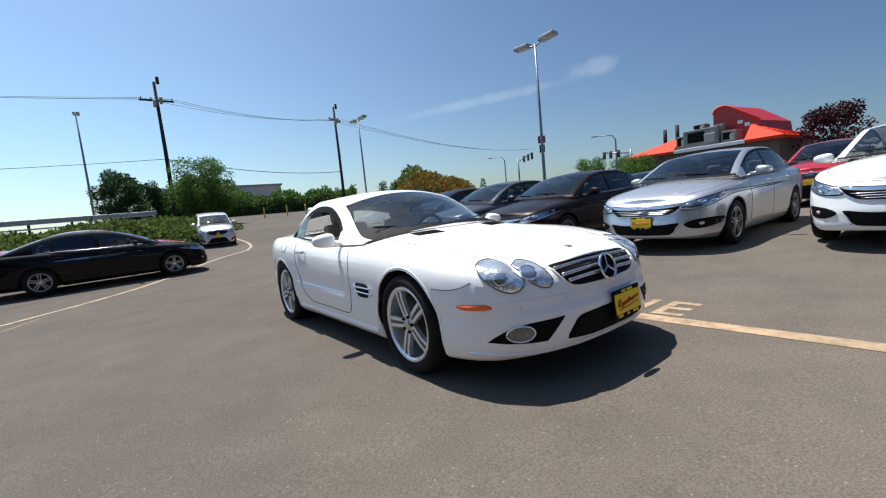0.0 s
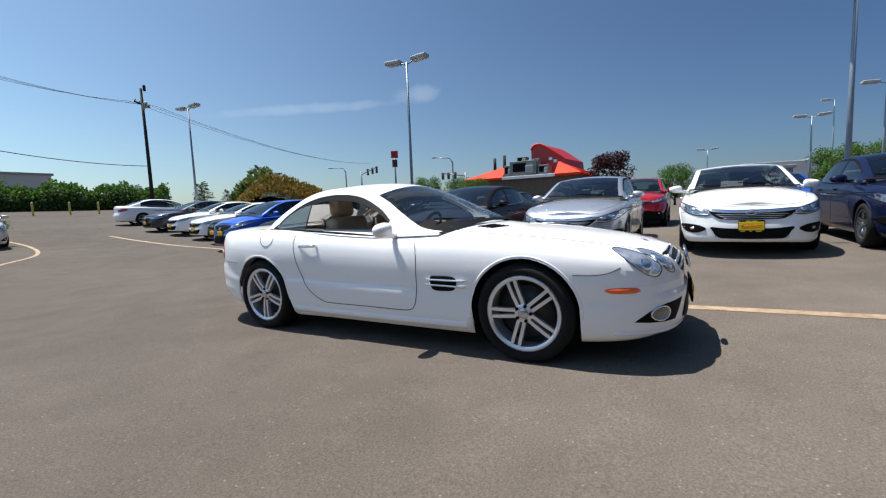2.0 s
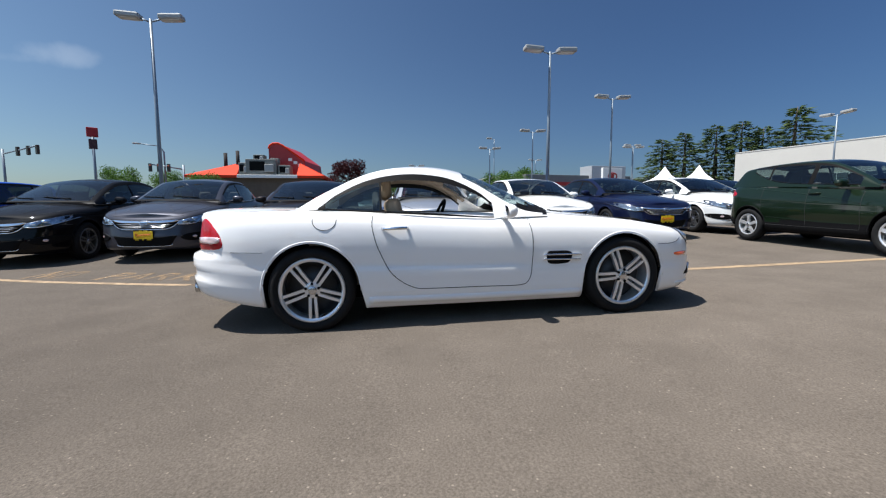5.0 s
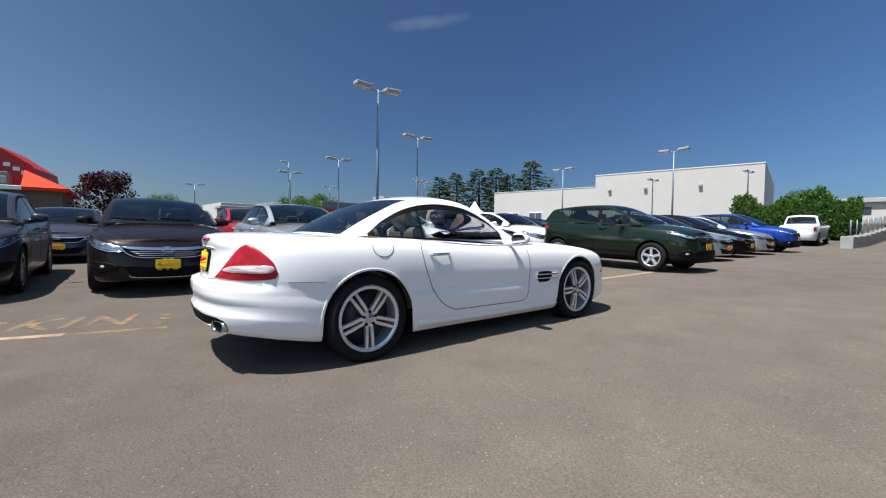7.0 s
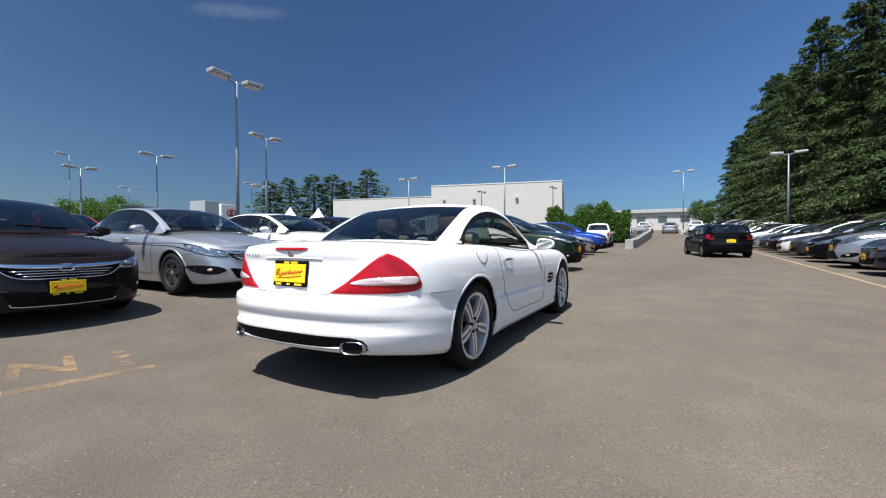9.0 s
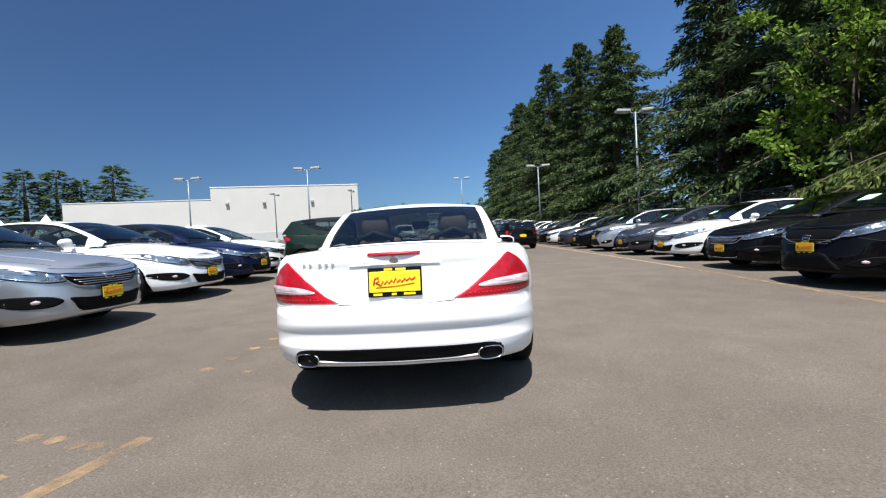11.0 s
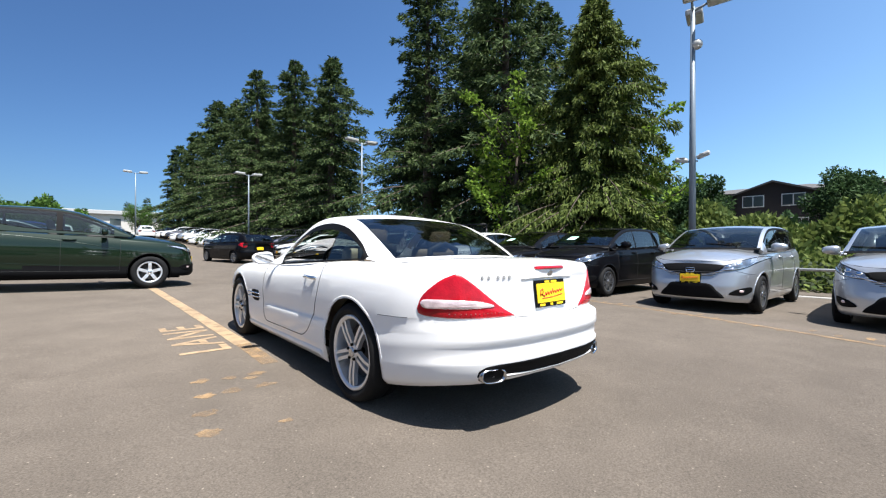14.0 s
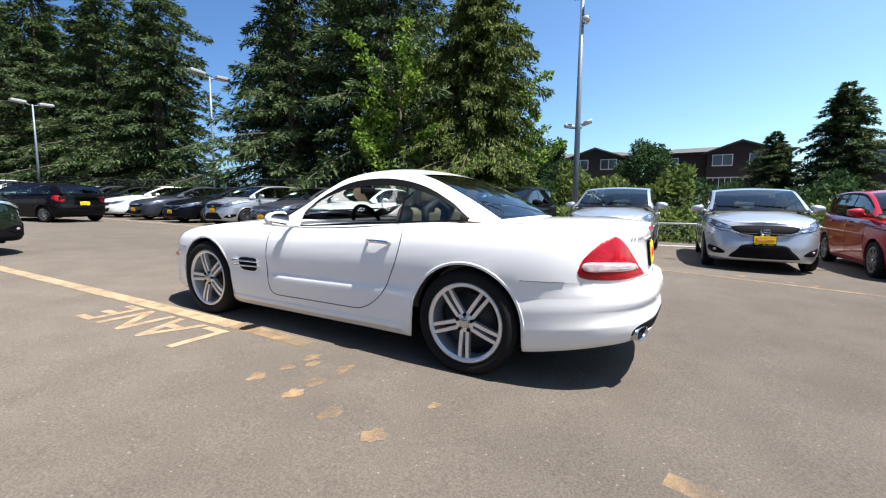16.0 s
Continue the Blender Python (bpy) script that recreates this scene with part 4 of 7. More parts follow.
part("bonnet_badge", cs.patch("bonnet_badge", [(.028 * math.cos(a), -1.93 + .028 * math.sin(a)) for a in np.linspace(0, 2 * math.pi, 9)[:-1]], "top", 0.004, 0.003, 20), BADGE, coupe, "small round bonnet badge")
part("lower_intake", cs.patch("lower_intake", [(-.39, .262), (-.385, .285), (-.315, .366), (-.27, .380), (0, .388), (.27, .380), (.315, .366), (.385, .285), (.39, .262), (.2, .246), (-.2, .246)], "front", 0.0, 0.005, 70, sharp=True), BLACK, coupe, "black lower air intake")
plate_parts(coupe, pose(.14, -2.220, .366, -3, 0, 3))
part("front_lip", cs.line([(-.80, .232), (-.6, .222), (-.3, .216), (0, .214), (.3, .216), (.6, .222), (.80, .232)], "front", 0.012, 1, -0.002, 60), WHITE, coupe)
# tail: plate recess, plate, third brake lamp, badge bars, black valance
part("third_brake_lamp", cs.patch("third_brake_lamp", [(-.150, .925), (-.14, .933), (0, .934), (.14, .933), (.150, .925), (.14, .915), (0, .914), (-.14, .915)], "rear", 0.008, 0.006, 40), REDLENS, coupe, "slim red third brake lamp")
pa, pb = (cs.tree.ray_cast(Vector((.14, 6, z)), Vector((0, -1, 0)))[0] for z in (.70, .83))
plate_parts(coupe, pose(0, (pa.y + pb.y) / 2 + .010, .765, -math.degrees(math.atan2(pa.y - pb.y, .13)), 0, 180), .295, .15)
part("boot_handle_strip", cs.line([(-.26, .862), (0, .866), (.26, .862)], "rear", 0.006, 1, 0.0, 30), WHITE, coupe)
part("boot_edge_gap", cs.line([(-.33, .644), (-.2, .637), (0, .635), (.2, .637), (.33, .644)], "rear", 0.003, 1, 0.0, 30), SEAM, coupe)
part("tail_badge", cs.patch("tail_badge", [(.026 * math.cos(a), .886 + .024 * math.sin(a)) for a in np.linspace(0, 2 * math.pi, 9)[:-1]], "rear", 0.001, 0.003, 20), BADGE, coupe, "small plain round badge")
for k in range(5):
    x = .535 - .040 * k - (.02 if k > 1 else 0)
    p = cs.tree.ray_cast(Vector((x, 6, .876)), Vector((0, -1, 0)))[0]
    part("badge_bar", box(0, 0, 0, .019, .003, .018, .001), LAMPGREY, coupe, "", pose(x, p.y + .001, .876, 0, 0, 0))
part("valance", cs.patch("valance", [(-.615, .322), (-.61, .37), (-.585, .392), (-.52, .405), (0, .410), (.52, .405), (.585, .392), (.61, .37), (.615, .322), (0, .318)], "rear", 0.0, 0.005, 70, sharp=True), BLACK, coupe, "black lower rear valance")
part("valance_lip", cs.line([(-.45, .334), (-.2, .331), (0, .330), (.2, .331), (.45, .334)], "rear", 0.008, 1, 0.000, 50), WHITE, coupe)
part("rear_view_mirror", box(0, -.16, 1.14, .2, .03, .06, .015), BLACK, coupe)
for sd in (-1, 1):
    part("roll_bar_hoop", tube([(sd * .2, .78, .85), (sd * .2, .78, 1.0), (sd * .36, .78, 1.06), (sd * .52, .78, 1.0), (sd * .52, .78, .85)], .03, 8), DARKTRIM, coupe)

# ---- ground ----
def grid_axis(near, far, step):
    a = list(np.arange(-near, near + 0.01, step))
    q, s = near, step
    while q < far:
        s *= 1.35
        q += s
        a = [-q] + a + [q]
    return a


gx, gy = grid_axis(24, 900, 1.0), grid_axis(60, 900, 1.0)
gv = [(x, y, ground_z(x, y)) for y in gy for x in gx]
gf = [(j * len(gx) + i, j * len(gx) + i + 1, (j + 1) * len(gx) + i + 1, (j + 1) * len(gx) + i) for j in range(len(gy) - 1) for i in range(len(gx) - 1)]
ASPHALT = bpy.data.materials.new("asphalt")
ASPHALT.use_nodes = True
nt = ASPHALT.node_tree
bs = nt.nodes["Principled BSDF"]
bs.inputs["Roughness"].default_value = 0.9
bs.inputs["Diffuse Roughness"].default_value = 0.5
bs.inputs["Specular IOR Level"].default_value = 0.15
tc = nt.nodes.new("ShaderNodeTexCoord")


def noise_node(scale, detail=5, rough=0.6):
    n = nt.nodes.new("ShaderNodeTexNoise")
    n.inputs["Scale"].default_value, n.inputs["Detail"].default_value, n.inputs["Roughness"].default_value = scale, detail, rough
    nt.links.new(tc.outputs["Object"], n.inputs["Vector"])
    return n


def ramp_node(src, a, b, lo, hi):
    r = nt.nodes.new("ShaderNodeMapRange")
    r.inputs["From Min"].default_value, r.inputs["From Max"].default_value = a, b
    r.inputs["To Min"].default_value, r.inputs["To Max"].default_value = lo, hi
    nt.links.new(src, r.inputs["Value"])
    return r.outputs[0]


def times(a, b, op="MULTIPLY"):
    m = nt.nodes.new("ShaderNodeMath")
    m.operation = op
    nt.links.new(a, m.inputs[0])
    nt.links.new(b, m.inputs[1])
    return m.outputs[0]


large = ramp_node(noise_node(0.16, 5).outputs["Fac"], 0.3, 0.7, 0.84, 1.14)
mid = ramp_node(noise_node(1.7, 6).outputs["Fac"], 0.3, 0.7, 0.88, 1.12)
fine = ramp_node(noise_node(95, 4, .75).outputs["Fac"], 0.3, 0.7, 0.58, 1.42)
stone = nt.nodes.new("ShaderNodeTexVoronoi")
stone.inputs["Scale"].default_value = 52
nt.links.new(tc.outputs["Object"], stone.inputs["Vector"])
spots = nt.nodes.new("ShaderNodeSeparateColor")
nt.links.new(stone.outputs["Color"], spots.inputs[0])
pale = times(ramp_node(spots.outputs[0], 0.955, 0.962, 0.0, 1.0), ramp_node(stone.outputs["Distance"], 0.18, 0.30, 1.0, 0.0))
dark_ = ramp_node(noise_node(0.55, 8, .75).outputs["Fac"], 0.60, 0.70, 1.0, 0.86)
tone = times(times(times(large, mid), fine), dark_)
lit = nt.nodes.new("ShaderNodeMath")
lit.operation = "MULTIPLY_ADD"
lit.inputs[1].default_value = 1.0
nt.links.new(pale, lit.inputs[0])
nt.links.new(tone, lit.inputs[2])
colr = nt.nodes.new("ShaderNodeVectorMath")
colr.operation = "SCALE"
colr.inputs[0].default_value = (0.1175, 0.0985, 0.0805)
nt.links.new(lit.outputs[0], colr.inputs["Scale"])
nt.links.new(colr.outputs[0], bs.inputs["Base Color"])
bp = nt.nodes.new("ShaderNodeBump")
bp.inputs["Strength"].default_value, bp.inputs["Distance"].default_value = 0.55, 0.009
nt.links.new(noise_node(90, 4, .7).outputs["Fac"], bp.inputs["Height"])
nt.links.new(bp.outputs[0], bs.inputs["Normal"])
tagged(part("ground", mesh_of("ground", gv, gf, ASPHALT)), "worn grey-brown asphalt of the car lot", "ground", kind="structure")

# ---- other cars ----
SEDAN = dict(
    plan=[(0, -2.34, .20, .735), (.4, -2.315, .20, .74), (.68, -2.20, .19, .76), (.83, -1.98, .18, .80), (.90, -1.68, .17, .845), (.922, -1.39, .17, .875), (.918, -.6, .17, .93), (.915, .3, .17, .955),
          (.918, 1.0, .17, .98), (.918, 1.39, .18, .995), (.895, 1.8, .20, 1.0), (.83, 2.17, .22, .995), (.65, 2.41, .24, .99), (.35, 2.50, .25, .985), (0, 2.53, .25, .985)],
    pf=[(0, .05), (.04, .015), (.1, 0), (.4, .0), (.6, .025), (.85, .05), (1, .12)], pr=[(0, .08), (.1, .02), (.3, .0), (.5, 0), (.56, .05), (.8, .07), (.95, .06), (1, .08)],
    ps=[(0, .08), (.05, .045), (.12, .03), (.25, .018), (.5, .006), (.62, 0), (.72, .002), (.78, .012), (.9, .03), (.96, .05), (1, .085)],
    crown=[(-2.34, .735), (-2.1, .82), (-1.6, .92), (-.95, 1.01), (0, 1.02), (1.6, 1.05), (2.1, 1.08), (2.4, 1.07), (2.53, .99)],
    axles=[-1.3875, 1.3875], arch=.365, hub=.328, levels=LEVELS, doors=[-.82, .2, 1.14], cowl=-.95, deck=1.9, fcut=-1.72, rcut=1.72, fz=.62, rz=.62, sill=.30, R=.328, rim=.222, tw=.225, alloy=ALLOYD, spokes=(5, 0.026, 0.019, 1.3), track=.80, n=60,
    seat_rows=[.05, 1.0], handles=[.06, 1.0], handle_z=.86, mirror=(.99, -.55, 1.03), wheel_label="alloy wheel", screen=GLASSM,
    cabin=dict(prof=[(-1.02, 1.0), (-.55, 1.24), (-.18, 1.395), (.15, 1.45), (.55, 1.465), (.95, 1.435), (1.35, 1.315), (1.98, 1.05)], belt=[(-1.02, .955), (0, .965), (1.2, 1.0), (1.98, 1.02)],
               xb=[(-1.02, .825), (0, .845), (1, .83), (1.98, .70)], tumble=.40, ws=(-.97, -.1), rg=(1.22, 1.92), side=[(-.74, .17), (.23, 1.06), (1.10, 1.42)], bow_f=.2, bow_r=.12, rail=.9, post=.07, n=36),
    hl=[(.49, .668), (.60, .700), (.79, .765), (.895, .805), (.905, .745), (.83, .655), (.68, .600), (.51, .598)], grille=[(-.54, .690), (-.25, .678), (0, .674), (.25, .678), (.54, .690), (.50, .615), (.43, .565), (.32, .535), (-.32, .535), (-.43, .565), (-.50, .615)],
    band=[(-.53, .682), (-.3, .670), (0, .666), (.3, .670), (.53, .682), (.50, .655), (.3, .632), (0, .626), (-.3, .632), (-.50, .655)], dark_lamps=True,
    bar=(.45, .64, .635), intake=[(-.50, .425), (-.3, .405), (0, .40), (.3, .405), (.50, .425), (.47, .36), (.40, .268), (.2, .252), (-.2, .252), (-.40, .268), (-.47, .36)], fog=[(.55, .395), (.66, .455), (.86, .470), (.885, .41), (.80, .345), (.66, .335)], plate_z=.435, plate_y=-2.345,
    tl=[(.42, .80), (.60, .88), (.82, .90), (.84, .80), (.70, .74), (.50, .74)], rplate_z=.82, rplate_y=2.49)
HATCH = dict(
    plan=[(0, -2.06, .20, .80), (.4, -2.03, .20, .805), (.64, -1.91, .19, .83), (.775, -1.68, .18, .875), (.83, -1.265, .17, .92), (.843, -.5, .17, .96), (.843, .5, .17, .99), (.843, 1.265, .18, 1.03), (.82, 1.6, .21, 1.05),
          (.71, 1.86, .24, 1.06), (.4, 1.965, .27, 1.06), (0, 1.985, .27, 1.06)],
    pf=[(0, .05), (.05, .01), (.12, 0), (.4, .0), (.6, .03), (.85, .06), (1, .12)], pr=[(0, .08), (.1, .02), (.25, .0), (.45, 0), (.5, .04), (.8, .06), (1, .08)],
    ps=[(0, .07), (.05, .04), (.12, .028), (.25, .018), (.5, .006), (.62, 0), (.78, .01), (.9, .026), (1, .07)],
    crown=[(-2.06, .80), (-1.85, .885), (-1.5, .97), (-1.02, 1.055), (0, 1.06), (1.98, 1.06)],
    axles=[-1.265, 1.265], arch=.345, hub=.305, levels=LEVELS, doors=[-.86, .02, .98], cowl=-1.02, deck=1.9, fcut=-1.58, rcut=1.58, fz=.62, rz=.66, sill=.30, R=.305, rim=.212, tw=.19, spokes=(7, 0.022, 0.024, 0.9), track=.735, n=54, boot=False,
    seat_rows=[-.05, .85], seat_up=.08, handles=[-.12, .84], handle_z=.90, mirror=(.92, -.72, 1.07), mirror_size=1.05, wheel_label="grey multi-spoke alloy wheel", screen=GLASSM, alloy=ALLOYD,
    cabin=dict(prof=[(-1.12, 1.03), (-.72, 1.265), (-.36, 1.425), (.0, 1.485), (.6, 1.505), (1.2, 1.475), (1.68, 1.40), (1.95, 1.09)], belt=[(-1.12, .98), (0, 1.0), (1.0, 1.04), (1.95, 1.08)],
               xb=[(-1.12, .79), (-.6, .795), (.5, .80), (1.4, .78), (1.95, .64)], tumble=.26, ws=(-1.07, -.30), rg=(1.66, 1.92), side=[(-.88, -.01), (.04, .95), (1.0, 1.52)], bow_f=.14, bow_r=.05, rail=.92, post=.045, n=38),
    hl=[(.40, .742), (.52, .790), (.70, .872), (.80, .915), (.805, .83), (.71, .735), (.55, .690), (.42, .690)], dark_lamps=True, grille=[(-.46, .770), (-.2, .795), (.2, .795), (.46, .770), (.44, .705), (.34, .655), (.2, .628), (-.2, .628), (-.34, .655), (-.44, .705)],
    edge=[(-.58, .735), (-.42, .680), (-.24, .630), (0, .618), (.24, .630), (.42, .680), (.58, .735)],
    bar=(.42, .705, .685), intake=[(-.28, .475), (0, .48), (.28, .475), (.38, .38), (.47, .285), (.4, .245), (-.4, .245), (-.47, .285), (-.38, .38)], fog=[(.53, .315), (.60, .385), (.72, .430), (.765, .425), (.755, .35), (.68, .300)], plate_z=.555, plate_y=-2.065,
    tl=[(.52, .96), (.62, 1.02), (.74, 1.01), (.79, .90), (.70, .79), (.56, .80)], rplate_z=.74, rplate_y=1.95)
CROSSOVER = dict(
    plan=[(0, -2.19, .24, .87), (.4, -2.16, .24, .875), (.68, -2.03, .24, .90), (.81, -1.8, .24, .94), (.87, -1.305, .24, .98), (.88, -.5, .24, 1.03), (.88, .5, .24, 1.07), (.885, 1.305, .25, 1.10), (.86, 1.66, .28, 1.11),
          (.74, 1.90, .32, 1.11), (.4, 1.99, .34, 1.11), (0, 2.01, .34, 1.11)],
    pf=HATCH["pf"], pr=HATCH["pr"], ps=[(0, .06), (.06, .03), (.12, .02), (.2, .03), (.3, .03), (.4, .012), (.5, .0), (.62, .004), (.72, 0), (.85, .02), (1, .075)],
    crown=[(-2.19, .87), (-1.9, .985), (-1.5, 1.065), (-.95, 1.115), (0, 1.11), (2.1, 1.11)], clad_z=.44,
    axles=[-1.305, 1.305], arch=.375, hub=.335, levels=LEVELS, doors=[-.8, .1, 1.02], cowl=-.95, deck=2.0, fcut=-1.68, rcut=1.68, fz=.66, rz=.74, sill=.36, R=.335, rim=.222, tw=.215, spokes=(5, 0, 0.048, 1.25), track=.765, n=56, boot=False,
    seat_rows=[.0, .9], seat_up=.15, handles=[-.02], handle_z=.97, mirror=(.95, -.52, 1.14), mirror_size=1.05, wheel_label="silver five-spoke alloy wheel", screen=GLASSM, cladmat=BLACK,
    cabin=dict(prof=[(-.98, 1.10), (-.55, 1.345), (-.18, 1.525), (.08, 1.585), (.40, 1.605), (.85, 1.598), (1.30, 1.565), (1.62, 1.525), (1.74, 1.485), (1.86, 1.30), (1.97, 1.12)], belt=[(-1.0, 1.06), (0, 1.085), (.7, 1.10), (1.3, 1.11), (1.97, 1.11)],
               sillz=[(-1.0, 1.08), (-.5, 1.105), (0, 1.125), (.5, 1.155), (.85, 1.205), (1.15, 1.29), (1.42, 1.40), (2.06, 1.45)],
               xb=[(-1.08, .79), (0, .81), (1.0, .80), (1.6, .75), (2.06, .64)], tumble=.40, ws=(-.93, -.05), rg=(1.72, 1.94), side=[(-.70, .08), (.17, .98), (1.02, 1.42)], bow_f=.14, bow_r=.06, rail=.90, post=.07, n=44),
    crease=[(-.80, .80), (-.2, .90), (.4, .98), (.9, 1.03), (1.2, 1.06)], glass=GLASSM,
    hl=[(.42, .80), (.56, .83), (.74, .89), (.80, .90), (.78, .84), (.66, .775), (.5, .765)], grille=[(-.42, .82), (0, .83), (.42, .82), (.38, .75), (.28, .71), (-.28, .71), (-.38, .75)],
    bar=(.42, .81, .81), intake=[(-.5, .52), (0, .53), (.5, .52), (.62, .38), (.5, .31), (-.5, .31), (-.62, .38)], fog=[(.58, .48), (.72, .50), (.77, .44), (.73, .38), (.60, .39)], plate_z=.60, plate_y=-2.20,
    tl=[(.50, 1.0), (.64, 1.06), (.80, 1.02), (.84, .93), (.70, .88), (.54, .92)], rplate_z=.86, rplate_y=1.97)


def detailed_car(label, S, paint_mat, m, group="", name="car", plate=True, sticker=False, lite=False):
    """lite: for cars that are only seen far away."""
    top, sh, pcs = build_car(label, S, paint_mat, m, group, S.get("glass", GLASSD), "car", name, seat_mat=TEXTILE, lite=lite)
    for sd in (-1, 1):
        hl = part("headlamp", sh.patch("headlamp", S["hl"], "front", 0.010, 0.006, 40, sd, (1.0, .97, .8, .6, .4, .2)), LAMPDK if S.get("dark_lamps") else LAMPIN, top, "clear headlamp")
        if not lite:
            part("lamp_rim", rim_of(hl.data, 40, 0.006), BLACK, hl)
        if lite:
            part("tail_lamp", sh.patch("tail_lamp", S["tl"], "rear", 0.012, 0.005, 24, sd), REDLENS, top, "red tail lamp")
            continue
        cx = sum(p[0] for p in S["hl"]) / len(S["hl"])
        cz = sum(p[1] for p in S["hl"]) / len(S["hl"])
        for dx, dz in ((-.10, -.022), (.02, .012)):
            part("headlamp_cell", sh.patch("headlamp_cell", [(cx + dx + .044 * math.cos(a), cz + dz + .028 * math.sin(a)) for a in np.linspace(0, 2 * math.pi, 11)[:-1]], "front", 0.010, 0.016, 20, sd, (1.0, .8, .4)), CHROME, hl)
        part("lamp_strip", sh.line([(a, b + .012) for a, b in S["hl"][4:]][::-1], "front", 0.006, sd, 0.010, 20), CHROME, hl)
        fg = part("fog_pocket", sh.patch("fog_pocket", S["fog"], "front", 0, 0.011, 28, sd, (1.0, .97, .8, .6, .4, .2)), BLACK, top)
        fx = sum(p[0] for p in S["fog"]) / len(S["fog"])
        fz = sum(p[1] for p in S["fog"]) / len(S["fog"])
        part("fog_lamp", sh.patch("fog_lamp", [(fx + .034 * math.cos(a), fz + .03 * math.sin(a)) for a in np.linspace(0, 2 * math.pi, 11)[:-1]], "front", 0.006, 0.016, 18, sd, (1.0, .6)), CLEARLENS, fg)
        part("tail_lamp", sh.patch("tail_lamp", S["tl"], "rear", 0.012, 0.005, 36, sd), REDLENS, top, "red tail lamp")
        C = S["cabin"]
        a, b = C["side"][0][0], C["side"][-1][1]
        part("window_strip", sh.line([(q, interp(C["sillz"] if "sillz" in C else C["belt"], q) + .012) for q in np.linspace(a, b, 6)], "side", 0.008, sd, 0.0, 26), CHROME if S is SEDAN else BLACK, top)
    gr = part("grille", sh.patch("grille", S["grille"], "front", 0.0, 0.010, 44, 1, (1.0, .97, .85, .7, .55, .4, .25, .1)), BLACK, top, "black grille")
    w, za, zb = S["bar"]
    if "band" in S:
        part("grille_bar", sh.patch("grille_bar", S["band"], "front", 0.006, 0.018, 60, 1, (1.0, .97, .85, .7, .55, .4, .25, .1)), CHROME, gr, "chrome grille bar")
        part("grille_edge", sh.line([(-.53, .660), (-.45, .575), (-.32, .530), (0, .524), (.32, .530), (.45, .575), (.53, .660)], "front", 0.008, 1, 0.003, 40), CHROME, gr)
        if not lite:
            part("bumper_strip", sh.line([(-.44, .285), (-.38, .258), (0, .248), (.38, .258), (.44, .285)], "front", 0.007, 1, 0.003, 30), CHROME, top, "thin chrome bumper strip")
    elif "edge" in S:
        part("grille_bar", sh.line(S["edge"], "front", 0.011, 1, 0.004, 36), CHROME, gr, "chrome grille edge")
    else:
        part("grille_bar", sh.line([(-w, za), (-.2, zb), (.2, zb), (w, za)], "front", 0.016, 1, 0.004, 30), CHROME, gr, "chrome grille bar")
    for k in range(0 if lite else 3):
        part("grille_slat", sh.line([(-w * (.96 - .1 * k), zb - .028 - .026 * k), (w * (.96 - .1 * k), zb - .028 - .026 * k)], "front", 0.0055, 1, 0.012, 16), BADGE if S is SEDAN else DARKTRIM, gr)
    bz = zb + .002
    p = sh.tree.ray_cast(Vector((0, -6, bz)), Vector((0, 1, 0)))[0]
    bd = part("badge", tube([(a, 0, b) for a, b in ((-.045, -.036), (-.052, 0), (-.056, .036), (0, .040), (.056, .036), (.052, 0), (.045, -.036), (0, -.040))], .007, 6, True), CHROME, gr, "plain chrome badge frame", pose(0, p.y - .026, bz, -12, 0, 0) @ Matrix.Diagonal((1.15, 1, .92, 1)))
    part("badge_bar", box(0, 0, 0, .07, .010, .016, .003), CHROME, bd)
    part("lower_intake", sh.patch("lower_intake", S["intake"], "front", 0, 0.012, 44, 1, (1.0, .97, .85, .7, .55, .4, .25, .1)), BLACK, top)
    if plate:
        p = sh.tree.ray_cast(Vector((0, -6, S["plate_z"])), Vector((0, 1, 0)))[0]
        plate_parts(top, pose(0, p.y - .014, S["plate_z"], -2, 0, 0))
    if lite:
        return top
    C = S["cabin"]
    for sd in (-1, 1):
        yb = S["axles"][0] - S["arch"] * .95
        part("bumper_gap", sh.line([(yb, S["fz"] + .01), (yb - .16, S["fz"] + .02), (yb - .30, S["fz"] + .06)], "side", 0.0028, sd, 0.0, 14), SEAM, top)
        yb = S["axles"][1] + S["arch"] * .95
        part("bumper_gap", sh.line([(yb, S["rz"]), (yb + .2, S["rz"] + .01), (yb + .34, S["rz"] + .05)], "side", 0.0028, sd, 0.0, 14), SEAM, top)
        x0 = interp(C["xb"], S["cowl"]) - .06
        part("bonnet_gap", sh.line([(x0, S["cowl"]), (x0 + .01, S["axles"][0] + .1), (x0 - .06, S["axles"][0] - .4), (x0 - .24, S["plan"][0][1] + .22)], "top", 0.003, sd, 0.0, 24), SEAM, top)
        if S is SEDAN:
            part("bonnet_crease", sh.line([(.52, -1.27), (.50, -1.40), (.44, -1.74), (.36, -2.04)], "top", 0.022, sd, -0.0185, 24), paint_mat, top)
        part("door_crease", sh.line(S.get("crease") or [(S["axles"][0] + .42, S["handle_z"] - .10), (0, S["handle_z"] - .035), (S["axles"][1] + .1, S["handle_z"] + .02), (S["axles"][1] + .55, S["handle_z"] + .04)], "side", 0.020, sd, -0.0165, 30), paint_mat, top)
        part("sill_crease", sh.line([(S["doors"][0] + .05, S["sill"] + .10), (0, S["sill"] + .11), (S["doors"][-1] - .1, S["sill"] + .16)], "side", 0.020, sd, -0.0165, 24), paint_mat, top)
        xr = interp(C["xb"], C["ws"][0]) - .05
